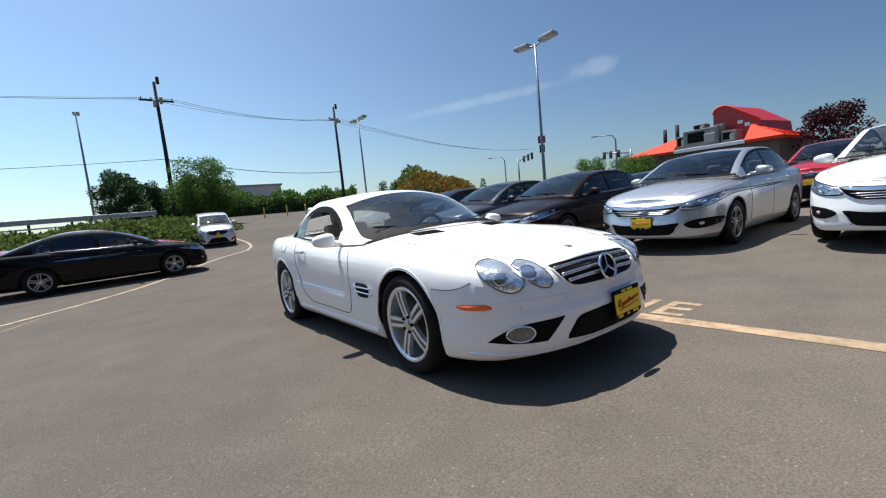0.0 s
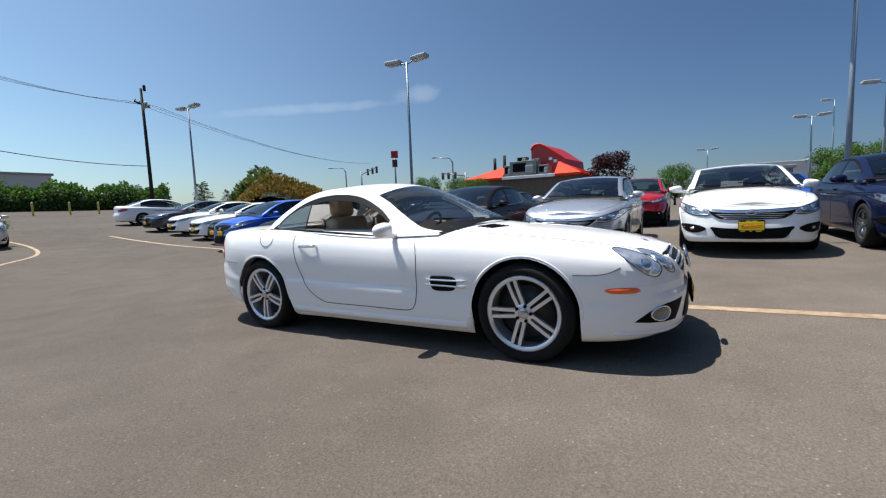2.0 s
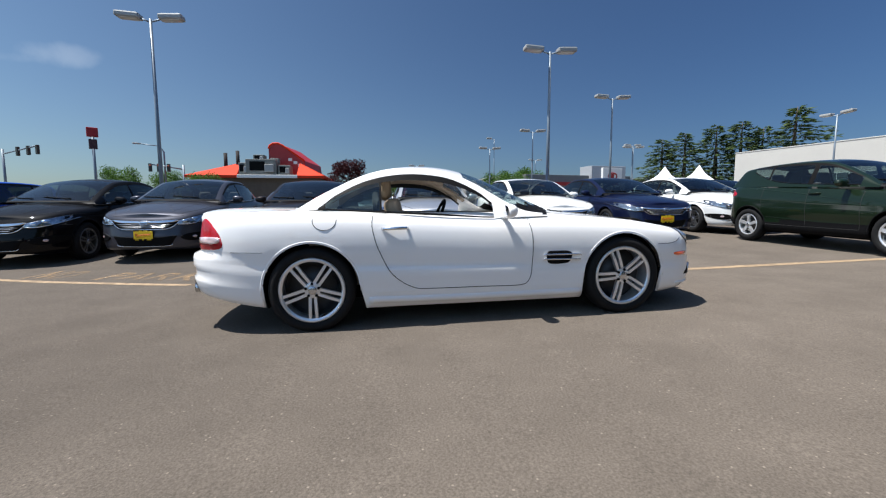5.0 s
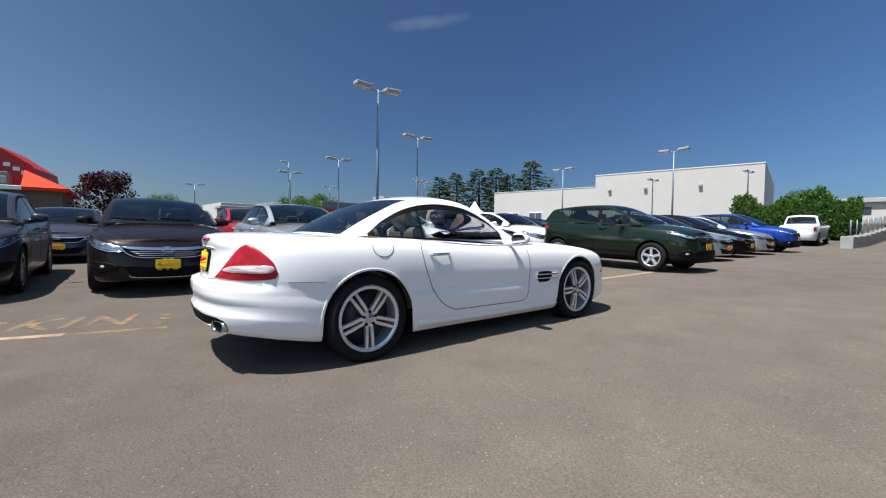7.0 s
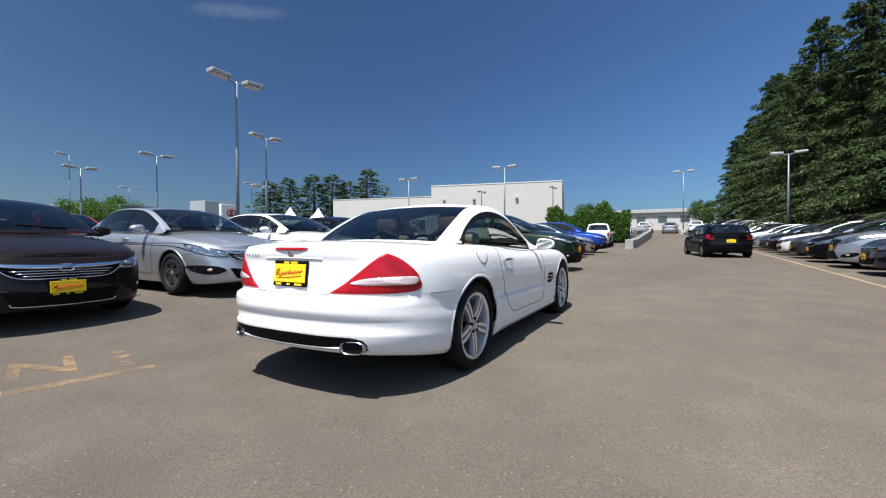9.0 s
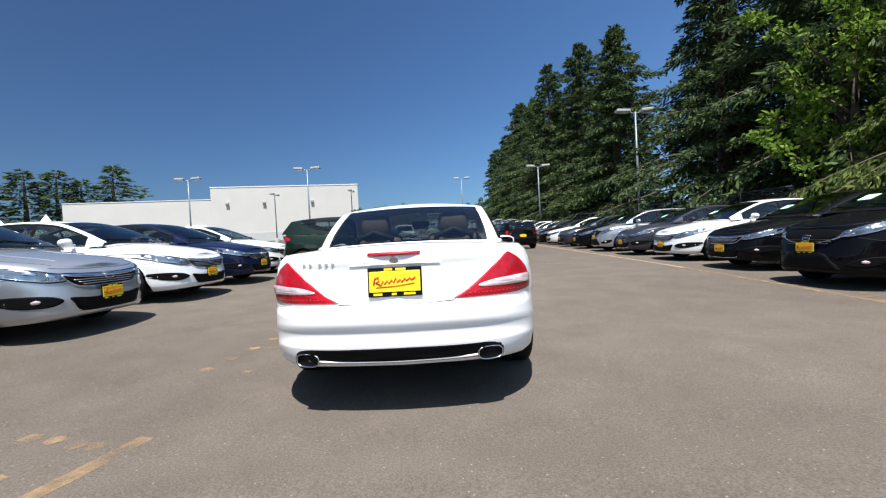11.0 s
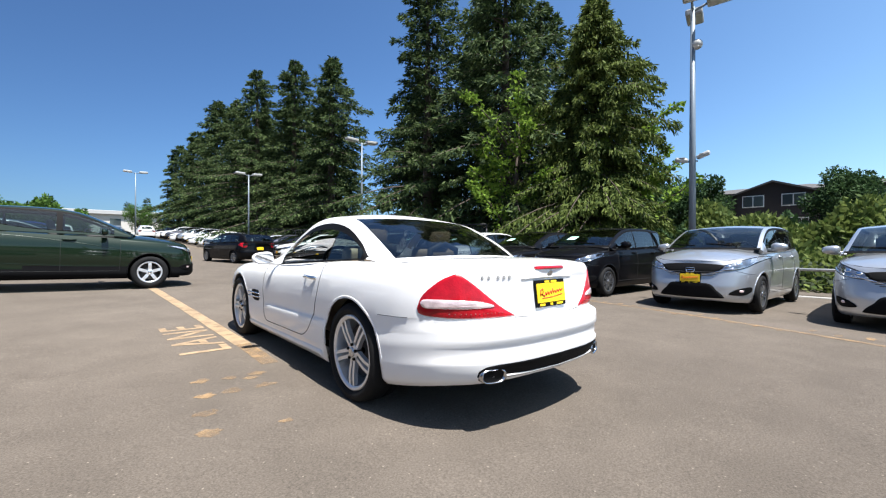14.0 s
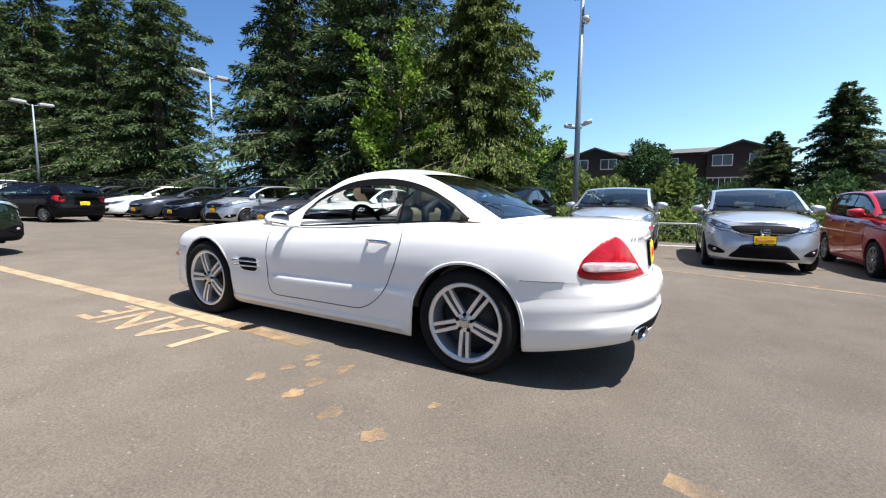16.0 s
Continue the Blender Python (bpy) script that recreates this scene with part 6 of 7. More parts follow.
def conifer_meshes(h, r, seed, limbs=120, sprays=42, droop=0.35, clear=0.06, leaf=.42, material=None, tiers=1.0, hang=0.0):
    rng = np.random.default_rng(seed)
    np.random.seed(seed)
    bend = rng.normal(0, 0.012 * h, 2)
    trunk = tube([(bend[0] * math.sin(3 * q), bend[1] * math.sin(2.4 * q), h * q) for q in np.linspace(0, 1, 9)], [0.022 * h * (1 - q) ** 0.9 + 0.02 for q in np.linspace(0, 1, 9)], 8)
    tips, bv, bf = [], [], []
    for i in range(limbs):
        q = clear + (1 - clear) * (i / limbs) ** 0.92
        tier = round(q * h / 0.62) * 0.62 / h
        q = min(0.995, max(clear, tier + rng.normal(0, 0.09) / h + (1.25 - tiers) * (q - tier)))
        z = h * q
        a = i * 2.39996 + rng.normal(0, 0.3)
        env = 1.06 * r * (1 - q) ** 0.72 * (0.70 + 0.30 * min(1, q / 0.15)) * (1 + 0.22 * math.sin(a + 5 * q + seed) + 0.16 * math.sin(2 * a - 9 * q + 2 * seed))
        L = env * rng.uniform(0.5, 1.2) + 0.15
        up = 0.30 * q + rng.uniform(-0.12, 0.12)
        pts = []
        for s in np.linspace(0, 1, 6):
            rad = L * s
            pts.append(np.array([math.cos(a) * rad, math.sin(a) * rad, z + L * (up * s - droop * s * s) + 0.12 * L * max(0, s - 0.7)]))
        o = len(bv)
        w = np.array([-math.sin(a), math.cos(a), 0])
        for s, p in enumerate(pts):
            t = 0.012 * L * (1 - s / 6) + 0.006
            bv += [p + w * t, p - w * t, p + np.array([0, 0, t])]
        for s in range(5):
            for k in range(3):
                bf.append((o + 3 * s + k, o + 3 * s + (k + 1) % 3, o + 3 * s + 3 + (k + 1) % 3, o + 3 * s + 3 + k))
        m = int(sprays * (0.4 + L / r))
        for _ in range(m):
            s = rng.uniform(0.12, 1.0) ** 0.8
            k = min(4, int(s * 5))
            p = pts[k] + (pts[k + 1] - pts[k]) * (s * 5 - k)
            sgn = rng.choice((-1, 1))
            off = rng.uniform(0, 0.32) * L * (1.1 - s) * sgn
            p = p + w * off + np.array([0, 0, rng.normal(0, 0.075) - abs(off) * 0.25])
            dirn = np.array([math.cos(a), math.sin(a), 0]) * rng.uniform(0.4, 1.0) + w * sgn * rng.uniform(0.2, 1.0) + np.array([0, 0, rng.uniform(-0.62 - 1.5 * hang, 0.26)])
            tips.append((p, dirn, leaf * rng.uniform(0.6, 1.35), leaf * rng.uniform(0.10, 0.18), 0))
    limb = mesh_of("branchwork", bv, bf, BARK)
    return trunk, limb, leaf_mesh("crown", tips, material or FIR)


def tree_thing(name, label, meshes, x, y, turn=0, scale=1.0, z=None, category="tree"):
    zz = ground_z(x, y) - 0.1 if z is None else z
    top = thing(name, label, category, pose(x, y, zz, 0, 0, turn) @ Matrix.Diagonal((scale, scale, scale, 1)))
    tr, li, cr = meshes
    if tr:
        part("trunk", tr, BARK, top)
    if li:
        part("branchwork", li, BARK, top)
    part("crown", cr, None, top)
    return top


def broadleaf_meshes(h, r, seed, material, leaves=9000, leaf=.2, trunk_h=.25, clumps=34, squash=.8):
    rng = np.random.default_rng(seed)
    np.random.seed(seed)
    tv = tube([(0, 0, 0), (.05, .03, h * trunk_h), (.1, -.05, h * .6)], [.03 * h, .024 * h, .008 * h], 8)
    cen, bvp = [], []
    bm = bmesh.new()
    for i in range(clumps):
        a, u = rng.uniform(0, 2 * math.pi), rng.uniform(-.9, 1)
        rr = r * rng.uniform(.35, .95) * math.sqrt(1 - .75 * u * u)
        c = np.array([rr * math.cos(a), rr * math.sin(a), h * trunk_h + (h * (1 - trunk_h)) * (.5 + .44 * u * squash / .8)])
        cen.append((c, r * rng.uniform(.20, .42)))
        if i < 18:
            bm.from_mesh(tube([(0, 0, h * trunk_h * rng.uniform(.6, 1.3)), tuple(c * .55 + np.array([0, 0, h * trunk_h * .3])), tuple(c)], [.011 * h, .006 * h, .002 * h], 5))
    li = bpy.data.meshes.new("branchwork")
    bm.to_mesh(li)
    bm.free()
    tips = []
    for i in range(leaves):
        c, cr = cen[rng.integers(len(cen))]
        v = rng.normal(size=3)
        v /= np.linalg.norm(v)
        p = c + v * cr * rng.uniform(.45, 1.08) * np.array([1, 1, .8])
        tips.append((p, v + rng.normal(0, .6, 3) + np.array([0, 0, -.25]), leaf * rng.uniform(.6, 1.3), leaf * rng.uniform(.22, .4), 0))
    return tv, li, leaf_mesh("crown", tips, material)


def hedge_mesh(length, depth, h, seed, material, leaves=7000, leaf=.16, uneven=.3):
    rng = np.random.default_rng(seed)
    np.random.seed(seed)
    tips = []
    for i in range(leaves):
        u = rng.uniform(-.5, .5) * length
        top = h * (1 + uneven * (math.sin(u * 1.3 + seed) * .5 + math.sin(u * 3.1 + 2 * seed) * .3))
        a = rng.uniform(0, math.pi)
        k = rng.uniform(.75, 1.03)
        p = np.array([u, math.cos(a) * depth / 2 * k, abs(math.sin(a)) * top * k])
        tips.append((p, np.array([rng.normal(0, .5), math.cos(a), math.sin(a)]) + rng.normal(0, .5, 3), leaf * rng.uniform(.6, 1.4), leaf * rng.uniform(.25, .42), 0))
    return leaf_mesh("crown", tips, material)


def hedge(label, x, y, length, depth, h, turn, seed, material, leaves=7000, leaf=.16, z=None, name="hedge", uneven=.3):
    top = thing(name, label, "hedge", pose(x, y, ground_z(x, y) if z is None else z, 0, 0, turn))
    part("foliage", hedge_mesh(length, depth, h, seed, material, leaves, leaf, uneven), None, top)
    # added dark shell under the leaves; its colour stands in for the shade inside
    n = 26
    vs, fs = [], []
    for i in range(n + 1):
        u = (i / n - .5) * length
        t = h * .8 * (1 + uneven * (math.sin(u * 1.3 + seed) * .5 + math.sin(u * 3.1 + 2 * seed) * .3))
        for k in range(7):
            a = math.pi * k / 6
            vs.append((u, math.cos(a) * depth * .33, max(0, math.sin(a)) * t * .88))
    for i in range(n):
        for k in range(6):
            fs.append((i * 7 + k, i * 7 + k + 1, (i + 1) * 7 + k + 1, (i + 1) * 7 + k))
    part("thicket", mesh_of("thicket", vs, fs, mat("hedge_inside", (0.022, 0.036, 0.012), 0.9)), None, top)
    return top


firs = [conifer_meshes(14.5, 4.7, 1, 185, 175, .36, .05, .30, None, .45, .35), conifer_meshes(17.5, 5.4, 2, 205, 185, .32, .06, .31, None, .45, .35), conifer_meshes(12.5, 4.3, 3, 170, 170, .42, .04, .30, None, .45, .35)]
far_fir = conifer_meshes(14.5, 4.4, 4, 90, 40, .34, .05, .6)
for x, y, k, s, fat, a in ((-14.4, -16.9, 1, 1.04, .98, 10), (-15.0, -11.2, 0, 1.2, .95, 130), (-18.2, -15.6, 1, 1.0, 1.05, 70), (-16.8, -20.6, 2, 1.05, 1.0, 200), (-19.5, -12.0, 1, .92, 1.0, 15),
                           (-15.2, -32.0, 0, 1.23, 1.01, 300), (-14.3, -38.5, 1, 1.09, 1.03, 40), (-16.5, -35.5, 2, 1.17, 1.15, 80), (-15.8, -43.0, 2, 1.33, 1.10, 110), (-13.0, -46.5, 1, 1.14, 0.99, 160), (-14.8, -50.0, 2, 1.29, 1.10, 10),
                           (-12.6, -53.0, 0, 1.21, 1.10, 220), (-11.8, -59.0, 0, 1.29, 1.10, 280), (-10.6, -66.0, 2, 1.23, 1.10, 20), (-9.6, -73.0, 2, 1.13, 1.20, 60)):
    ft = tree_thing("fir_tree", "tall dark green fir with drooping branches behind the parked row", firs[k], x, y, a, s)
    ft.matrix_basis = ft.matrix_basis @ Matrix.Diagonal((fat, fat, 1, 1))
cedar = conifer_meshes(11.6, 4.1, 8, 400, 230, .42, .02, .23, CEDAR, .2, 1.4)
tree_thing("cedar_tree", "broad olive-green cedar with hanging feathery fronds", cedar, -14.2, -5.5, 0, 1.0)
MAPLE = leafmat("maple_leaves", (0.07, 0.135, 0.018), (0.22, 0.33, 0.05), .4)


def maple_meshes(h, r, seed, limbs=16, leaves=240, leaf=.2, low=.25):
    """A young maple: few long limbs that arch up and out, with leaf clumps along their outer part."""
    rng = np.random.default_rng(seed)
    np.random.seed(seed)
    trunk = tube([(0, 0, 0), (.08, .05, h * .35), (-.05, .1, h * .75)], [.020 * h, .014 * h, .005 * h], 8)
    bm = bmesh.new()
    tips = []
    for i in range(limbs):
        q = low + (.72 - low) * i / limbs
        a = i * 2.39996 + rng.normal(0, .3)
        L = r * rng.uniform(.75, 1.15) * (1.15 - .5 * q)
        out = np.array([math.cos(a), math.sin(a), 0])
        p0 = np.array([0, .05, h * q])
        pts = [p0 + out * L * s + np.array([0, 0, L * (1.15 * s - .35 * s * s)]) for s in np.linspace(0, 1, 6)]
        bm.from_mesh(tube([tuple(p) for p in pts], [.006 * h * (1 - .8 * s) for s in np.linspace(0, 1, 6)], 5))
        twigs = [(pts[min(4, int(s * 5))] + (pts[min(4, int(s * 5)) + 1] - pts[min(4, int(s * 5))]) * (s * 5 - min(4, int(s * 5))) + rng.normal(0, .24 * (1.25 - s), 3), .17 + .16 * (1 - s)) for s in rng.uniform(.3, 1.0, 15)]
        for _ in range(leaves):
            c, cr = twigs[rng.integers(len(twigs))]
            v = rng.normal(size=3)
            v /= np.linalg.norm(v)
            tips.append((c + v * cr * rng.uniform(.3, 1.1) * np.array([1.2, 1.2, .7]), v + out * .5 + rng.normal(0, .5, 3) + np.array([0, 0, -.2]), leaf * rng.uniform(.6, 1.3), leaf * rng.uniform(.22, .4), 0))
    li = bpy.data.meshes.new("branchwork")
    bm.to_mesh(li)
    bm.free()
    return trunk, li, leaf_mesh("crown", tips, MAPLE)


young_maple = maple_meshes(9.2, 3.1, 21, 18, 260, .20, .10)
tree_thing("maple_tree", "light green young maple before the dark firs", young_maple, -13.2, -8.9, 0, 1.0)
tree_thing("maple_tree", "light green maple reaching out behind the cedar", young_maple, -15.6, -4.9, 200, .92)
for x, y, k, s, fat, a in ((-27.0, 9.9, 2, .62, 1.2, 30), (-27.3, 10.1, 2, .57, 1.2, 150), (-28.2, 7.3, 0, .39, 1.35, 140), (-28.6, 7.5, 0, .36, 1.35, 20)):
    ft = tree_thing("fir_tree", "dark conifer beside the townhouses", firs[k], x, y, a, s)
    ft.matrix_basis = ft.matrix_basis @ Matrix.Diagonal((fat, fat, 1, 1))
for x, y, s, a in ((66, -49, .9, 0), (63.5, -51.5, .95, 50), (60.5, -55, 1.0, 100), (58, -57.5, 1.0, 150), (56, -59.5, .9, 200), (53, -62, 1.1, 250)):
    ft = tree_thing("fir_tree", "distant dark fir behind the white canopies", far_fir, x, y, a, s)
    ft.matrix_basis = ft.matrix_basis @ Matrix.Diagonal((1.5, 1.5, .84, 1))
bank_oak = broadleaf_meshes(6.8, 3.1, 30, LEAF, 20000, .20, .14, 52)
tree_thing("broadleaf_tree", "round bright green tree on the bank", bank_oak, 3.25, 35.5, 0, .78)
oak = broadleaf_meshes(6.8, 3.1, 31, LEAF, 6500, .25, .18, 40)
dark_oak = broadleaf_meshes(6.5, 2.6, 33, leafmat("dark_leaves", (0.02, 0.045, 0.018), (0.055, 0.10, 0.035)), 13000, .21, .10, 44)
tree_thing("broadleaf_tree", "dark green rounded tree behind the guard rail", dark_oak, -2.1, 40.0, 0, .76)
tree_thing("broadleaf_tree", "dark green rounded tree behind the guard rail", dark_oak, -.4, 41.5, 60, .62)
tree_thing("broadleaf_tree", "dark green rounded tree between the townhouses", dark_oak, -37.5, .35, 90, 1.02)
tree_thing("broadleaf_tree", "dark green rounded tree beyond the cedar", dark_oak, -40.0, -14.0, 150, 1.2)
plum = broadleaf_meshes(5.0, 2.3, 41, REDLEAF, 5000, .22, .2, 30)
tree_thing("plum_tree", "dark red-leaved plum tree by the restaurant", plum, 37.5, 3.6, 0, .85, 1.0)
for x, y, s, a in ((56, -1, .72, 0), (50, -14.5, .7, 40), (52, -17, .75, 80), (60, -22, .9, 120), (31.5, 14.5, .5, 30), (45, 27.8, .62, 70), (45, 23.2, .6, 20), (9.4, -56, .6, 100), (-4.9, -80, .72, 160)):
    tree_thing("broadleaf_tree", "distant rounded green broadleaf tree", oak, x, y, a, s)
for x, y, s, a in ((12.5, 62, .42, 0), (25, 60, .4, 20), (27, 61, .36, 60), (33, 60, .42, 90), (-6, -118, .6, 30), (-10, -120, .7, 60), (-14, -118, .6, 100), (29, 52, .4, 10), (20, 68, .45, 10), (38, 56, .4, 40), (41, 55, .34, 10), (44, 54, .42, 70), (36, 58, .36, 110), (47, 50, .36, 20)):
    tree_thing("fir_tree", "small distant fir on the skyline", far_fir, x, y, a, s, ground_z(x, y) - (2.4 if y > 0 else .1))
hedge("round clipped shrub bed turning orange at the front", 14.0, 18.2, 8.0, 4.0, 1.9, 35, 5, ORANGE, 15000, .15, .75, "shrub_bed")
hedge("yellow-green grasses over the orange shrubs", 13.6, 19.6, 6.0, 2.8, 2.35, 35, 9, LIME, 7500, .24, .75, "shrub_bed")
hedge("bright green hedge along the top of the slope", 13.0, 50.0, 20.0, 3.0, 2.3, -4, 7, LEAF, 9000, .3)
hedge("green hedge corner at the top of the slope", 3.5, 52.0, 6.0, 3.0, 2.8, 0, 12, LEAF, 4000, .3)
hedge("leafy bright green shrub before the white building", 5.5, -36.5, 7.2, 4.0, 3.9 - ground_z(5.5, -36.5), 8, 3, LEAF, 12000, .22, uneven=.32)
hedge("ivy-covered bank along the kerb", -6.0, 20.5, 15.0, 6.5, 1.65, 27, 4, IVY, 20000, .18, .0, "ivy_bank", .15)
hedge("ivy-covered bank along the kerb", -.6, 25.0, 9.0, 5.5, 1.6, 55, 14, IVY, 13000, .18, .2, "ivy_bank", .15)
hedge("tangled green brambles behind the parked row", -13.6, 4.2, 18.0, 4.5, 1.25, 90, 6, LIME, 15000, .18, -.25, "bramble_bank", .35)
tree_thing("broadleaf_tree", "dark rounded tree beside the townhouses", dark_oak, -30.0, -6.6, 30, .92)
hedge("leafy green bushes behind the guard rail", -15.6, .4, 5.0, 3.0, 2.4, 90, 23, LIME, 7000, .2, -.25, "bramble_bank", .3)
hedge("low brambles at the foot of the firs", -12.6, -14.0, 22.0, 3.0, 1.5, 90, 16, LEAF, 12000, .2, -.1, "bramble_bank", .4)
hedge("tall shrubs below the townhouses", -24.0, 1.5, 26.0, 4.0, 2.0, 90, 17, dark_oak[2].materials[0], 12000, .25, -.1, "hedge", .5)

# ---- lamp posts, poles, wires ----
def lamp_post(x, y, top, arms="y", heads=2, z=None, thick=.075, label="tall grey steel lamp post with two flood heads", extra=False):
    zb = ground_z(x, y) if z is None else z
    h = top - zb
    ob = thing("lamp_post", label, "lamp post", pose(x, y, zb, 0, 0, 0 if arms == "y" else 90 if arms == "x" else arms), "lot lamp posts")
    part("base", lathe([(0, .3), (.55, .3), (.6, .27), (.6, 0)], 16, "z"), mat("concrete", (.36, .35, .33), .9, bump=.4, scale=40, vary=.15), ob)
    part("pole", tube([(0, 0, .5), (0, 0, h * .5), (0, 0, h - .12)], [thick, thick * .85, thick * .6], 10), GALV, ob)
    for turn in {1: (0,), 2: (0, 180), 3: (0, 180, 270)}[heads]:
        r = pose(0, 0, 0, 0, 0, turn)
        part("arm", tube([(0, 0, h - .22), (0, .2, h - .16), (0, .36, h - .10)], .03, 6), GALV, ob, "", r)
        hd = part("lamp_head", box(0, .70, 0, .40, .78, .17, .04, pose(0, 0, h - .08, 3, 0, 0)), LAMPGREY, ob, "boxy flood head", r)
        part("diffuser", box(0, .70, -.092, .31, .60, .02, .005, pose(0, 0, h - .08, 3, 0, 0)), DIFFUSER, hd)
        part("head_rim", box(0, .70, .09, .30, .66, .03, .01, pose(0, 0, h - .08, 3, 0, 0)), GALV, hd)
    if extra:
        bm = bmesh.new()
        bmesh.ops.create_uvsphere(bm, u_segments=14, v_segments=10, radius=.13)
        part("camera_dome", bm, DIFFUSER, ob, "white security camera dome", pose(.1, 0, h - 1.11), True)
        part("spot_arm", tube([(-.12, 0, h - 4.12), (.12, 0, h - 4.12)], .022, 6), GALV, ob)
        for s, dz, tilt in ((-1, -.02, 6), (1, .04, -16)):
            sp = part("spot_lamp", tube([(s * .10, -.03, h - 4.08 + dz), (s * .14, -.04, h - 4.07 + dz), (s * .36, -.10, h - 4.07 + dz - s * .005 * tilt), (s * .38, -.105, h - 4.07 + dz - s * .005 * tilt)], [.045, .06, .065, .05], 10), LAMPGREY, ob, "small pale tube-shaped flood lamp")
            part("lamp_hood", box(s * .27, -.08, h - 4.0 + dz, .22, .12, .012, .004), LAMPGREY, sp)
    return ob


for x, y, t, a in ((12.77, 8.69, 7.66, "y"), (12.52, 25.38, 8.08, "y"), (12.80, -6.13, 7.27, "y"), (20.22, -13.15, 7.50, "y"), (30.45, -11.93, 7.26, "y"), (21.5, -30.6, 7.3, "x"), (-11.23, -19.75, 7.80, "x"),
                   (-8.85, -35.1, 7.50, "x"), (37.6, -10.1, 6.75, "y"), (20.6, -46.0, 7.6, "y"), (46, -30.8, 8.6, "y"), (56, -4.3, 6.7, "y"), (36.0, -24.6, 6.9, "y"), (11.4, -46.4, 7.6, "y"), (-2.2, -52.0, 9.2, "x"), (62.0, -24.0, 8.4, "y")):
    lamp_post(x, y, t, a)
lamp_post(11.32, -30.44, 7.58, "x", 2, label="lamp post with two flood heads and a camera")
lamp_post(-9.80, -.26, 7.38, 105, 3, thick=.088, label="tall grey lamp post with three flood heads and a camera", extra=True)
lamp_post(-4.0, 36.5, 10.4, "y", 1, thick=.085, label="tall single lamp post behind the guard rail")
lamp_post(53.7, -14.9, 10.3, "y", 1, label="tall pale street lamp far away")


def utility_pole(x, y, top, arm_turn, label):
    zb = ground_z(x, y)
    ob = thing("utility_pole", label, "utility pole", pose(x, y, zb, 0, 0, arm_turn))
    h = top - zb
    part("pole", tube([(0, 0, 0), (.05, 0, h * .5), (0, 0, h)], [.19, .16, .12], 10), WOODPOLE, ob)
    part("crossarm", box(0, 0, h - 1.6, 2.6, .12, .14, .01), WOODPOLE, ob)
    for sx in (-1.15, -.4, .4, 1.15):
        part("insulator", lathe([(0, .03), (.06, .07), (.12, .05), (.2, .06), (.22, 0)], 10, "z"), LAMPGREY, ob, "", pose(sx, 0, h - 1.53))
    for sx, zz in ((-.2, h - 2.2), (.3, h - 1.9), (.25, h - .2)):
        part("transformer", lathe([(0, 0), (0, .17), (.7, .17), (.75, .12), (.75, 0)], 14, "z"), LAMPGREY if zz < h - 1 else WOODPOLE, ob, "", pose(sx, -.2, zz, 0, 0, 0) @ Matrix.Scale(.8, 4))
    return ob


utility_pole(1.42, 41.2, 14.25, 4, "dark wooden utility pole with a crossarm")
utility_pole(20.2, 46.7, 14.5, 35, "dark wooden utility pole with a crossarm and transformers")


def wire(a, b, sag, r=.018):
    pts = [tuple(np.array(a) + (np.array(b) - np.array(a)) * q - np.array([0, 0, sag * 4 * q * (1 - q)])) for q in np.linspace(0, 1, 16)]
    tagged(part("overhead_wire", tube(pts, r, 5, material=WIRE)), "thin dark overhead power line", "cable", kind="structure")


for dz, dx in ((0, -1.1), (-.02, .4), (0, 1.1)):
    wire((-70, 52, 15.6 + dz), (1.42 + dx, 41.2, 12.85 + dz), 1.2)
    wire((1.42 + dx, 41.2, 12.85 + dz), (20.2 + dx, 46.7, 13.0 + dz), .7)
    wire((20.2 + dx, 46.7, 13.0 + dz), (75, 62, 12.0 + dz), 1.6)
wire((-70, 50, 9.6), (1.42, 41.2, 7.6), 1.4, .025)
wire((1.42, 41.2, 7.6), (20.2, 46.7, 6.6), .6, .035)


# ---- guard rail, fence, retaining wall ----
STEEL = mat("galvanised_steel", (.36, .37, .38), .5, .6, vary=.15, vscale=3)
CONC = mat("rough_concrete", (.34, .33, .31), .9, bump=.5, scale=30, vary=.22, vscale=1.5)
rail = thing("guard_rail", "galvanised steel guard rail along the street above the bank", "guard rail", pose(-10.5, 30.0, 1.52, 0, 0, 0))
part("beam", box(0, 0, .95, 20, .06, .3, .02), STEEL, rail)
part("beam", box(0, 0, .55, 20, .05, .09, .01), STEEL, rail)
for k in range(11):
    part("post", box(-9.5 + 1.9 * k, .06, .45, .12, .12, 1.1, .01), WOODPOLE, rail)
part("footing", box(0, .3, -.2, 20.2, .8, 1.0, .05), CONC, rail)
fence = thing("rail_fence", "low steel rail behind the parked hatchbacks", "fence", pose(-10.4, 3.5, -.2, 0, 0, 90))
part("rail", tube([(-9, 0, .72), (9, 0, .72)], .032, 8), STEEL, fence)
for k in range(9):
    part("post", tube([(-8.8 + 2.2 * k, 0, 0), (-8.8 + 2.2 * k, 0, .74)], .03, 8), STEEL, fence)
for k in range(3):
    tagged(part("kerb", box(-9.9, -4.0 + 6 * k, -.13, .16, 5.96, .16, .02), CONC), "concrete kerb behind the parked cars", "kerb", kind="structure")
LINK = bpy.data.materials.new("chain_link")
LINK.use_nodes = True
nt = LINK.node_tree
nt.nodes.clear()
lo, tr, pb, mx = nt.nodes.new("ShaderNodeOutputMaterial"), nt.nodes.new("ShaderNodeBsdfTransparent"), nt.nodes.new("ShaderNodeBsdfDiffuse"), nt.nodes.new("ShaderNodeMixShader")
pb.inputs[0].default_value = (.06, .06, .055, 1)
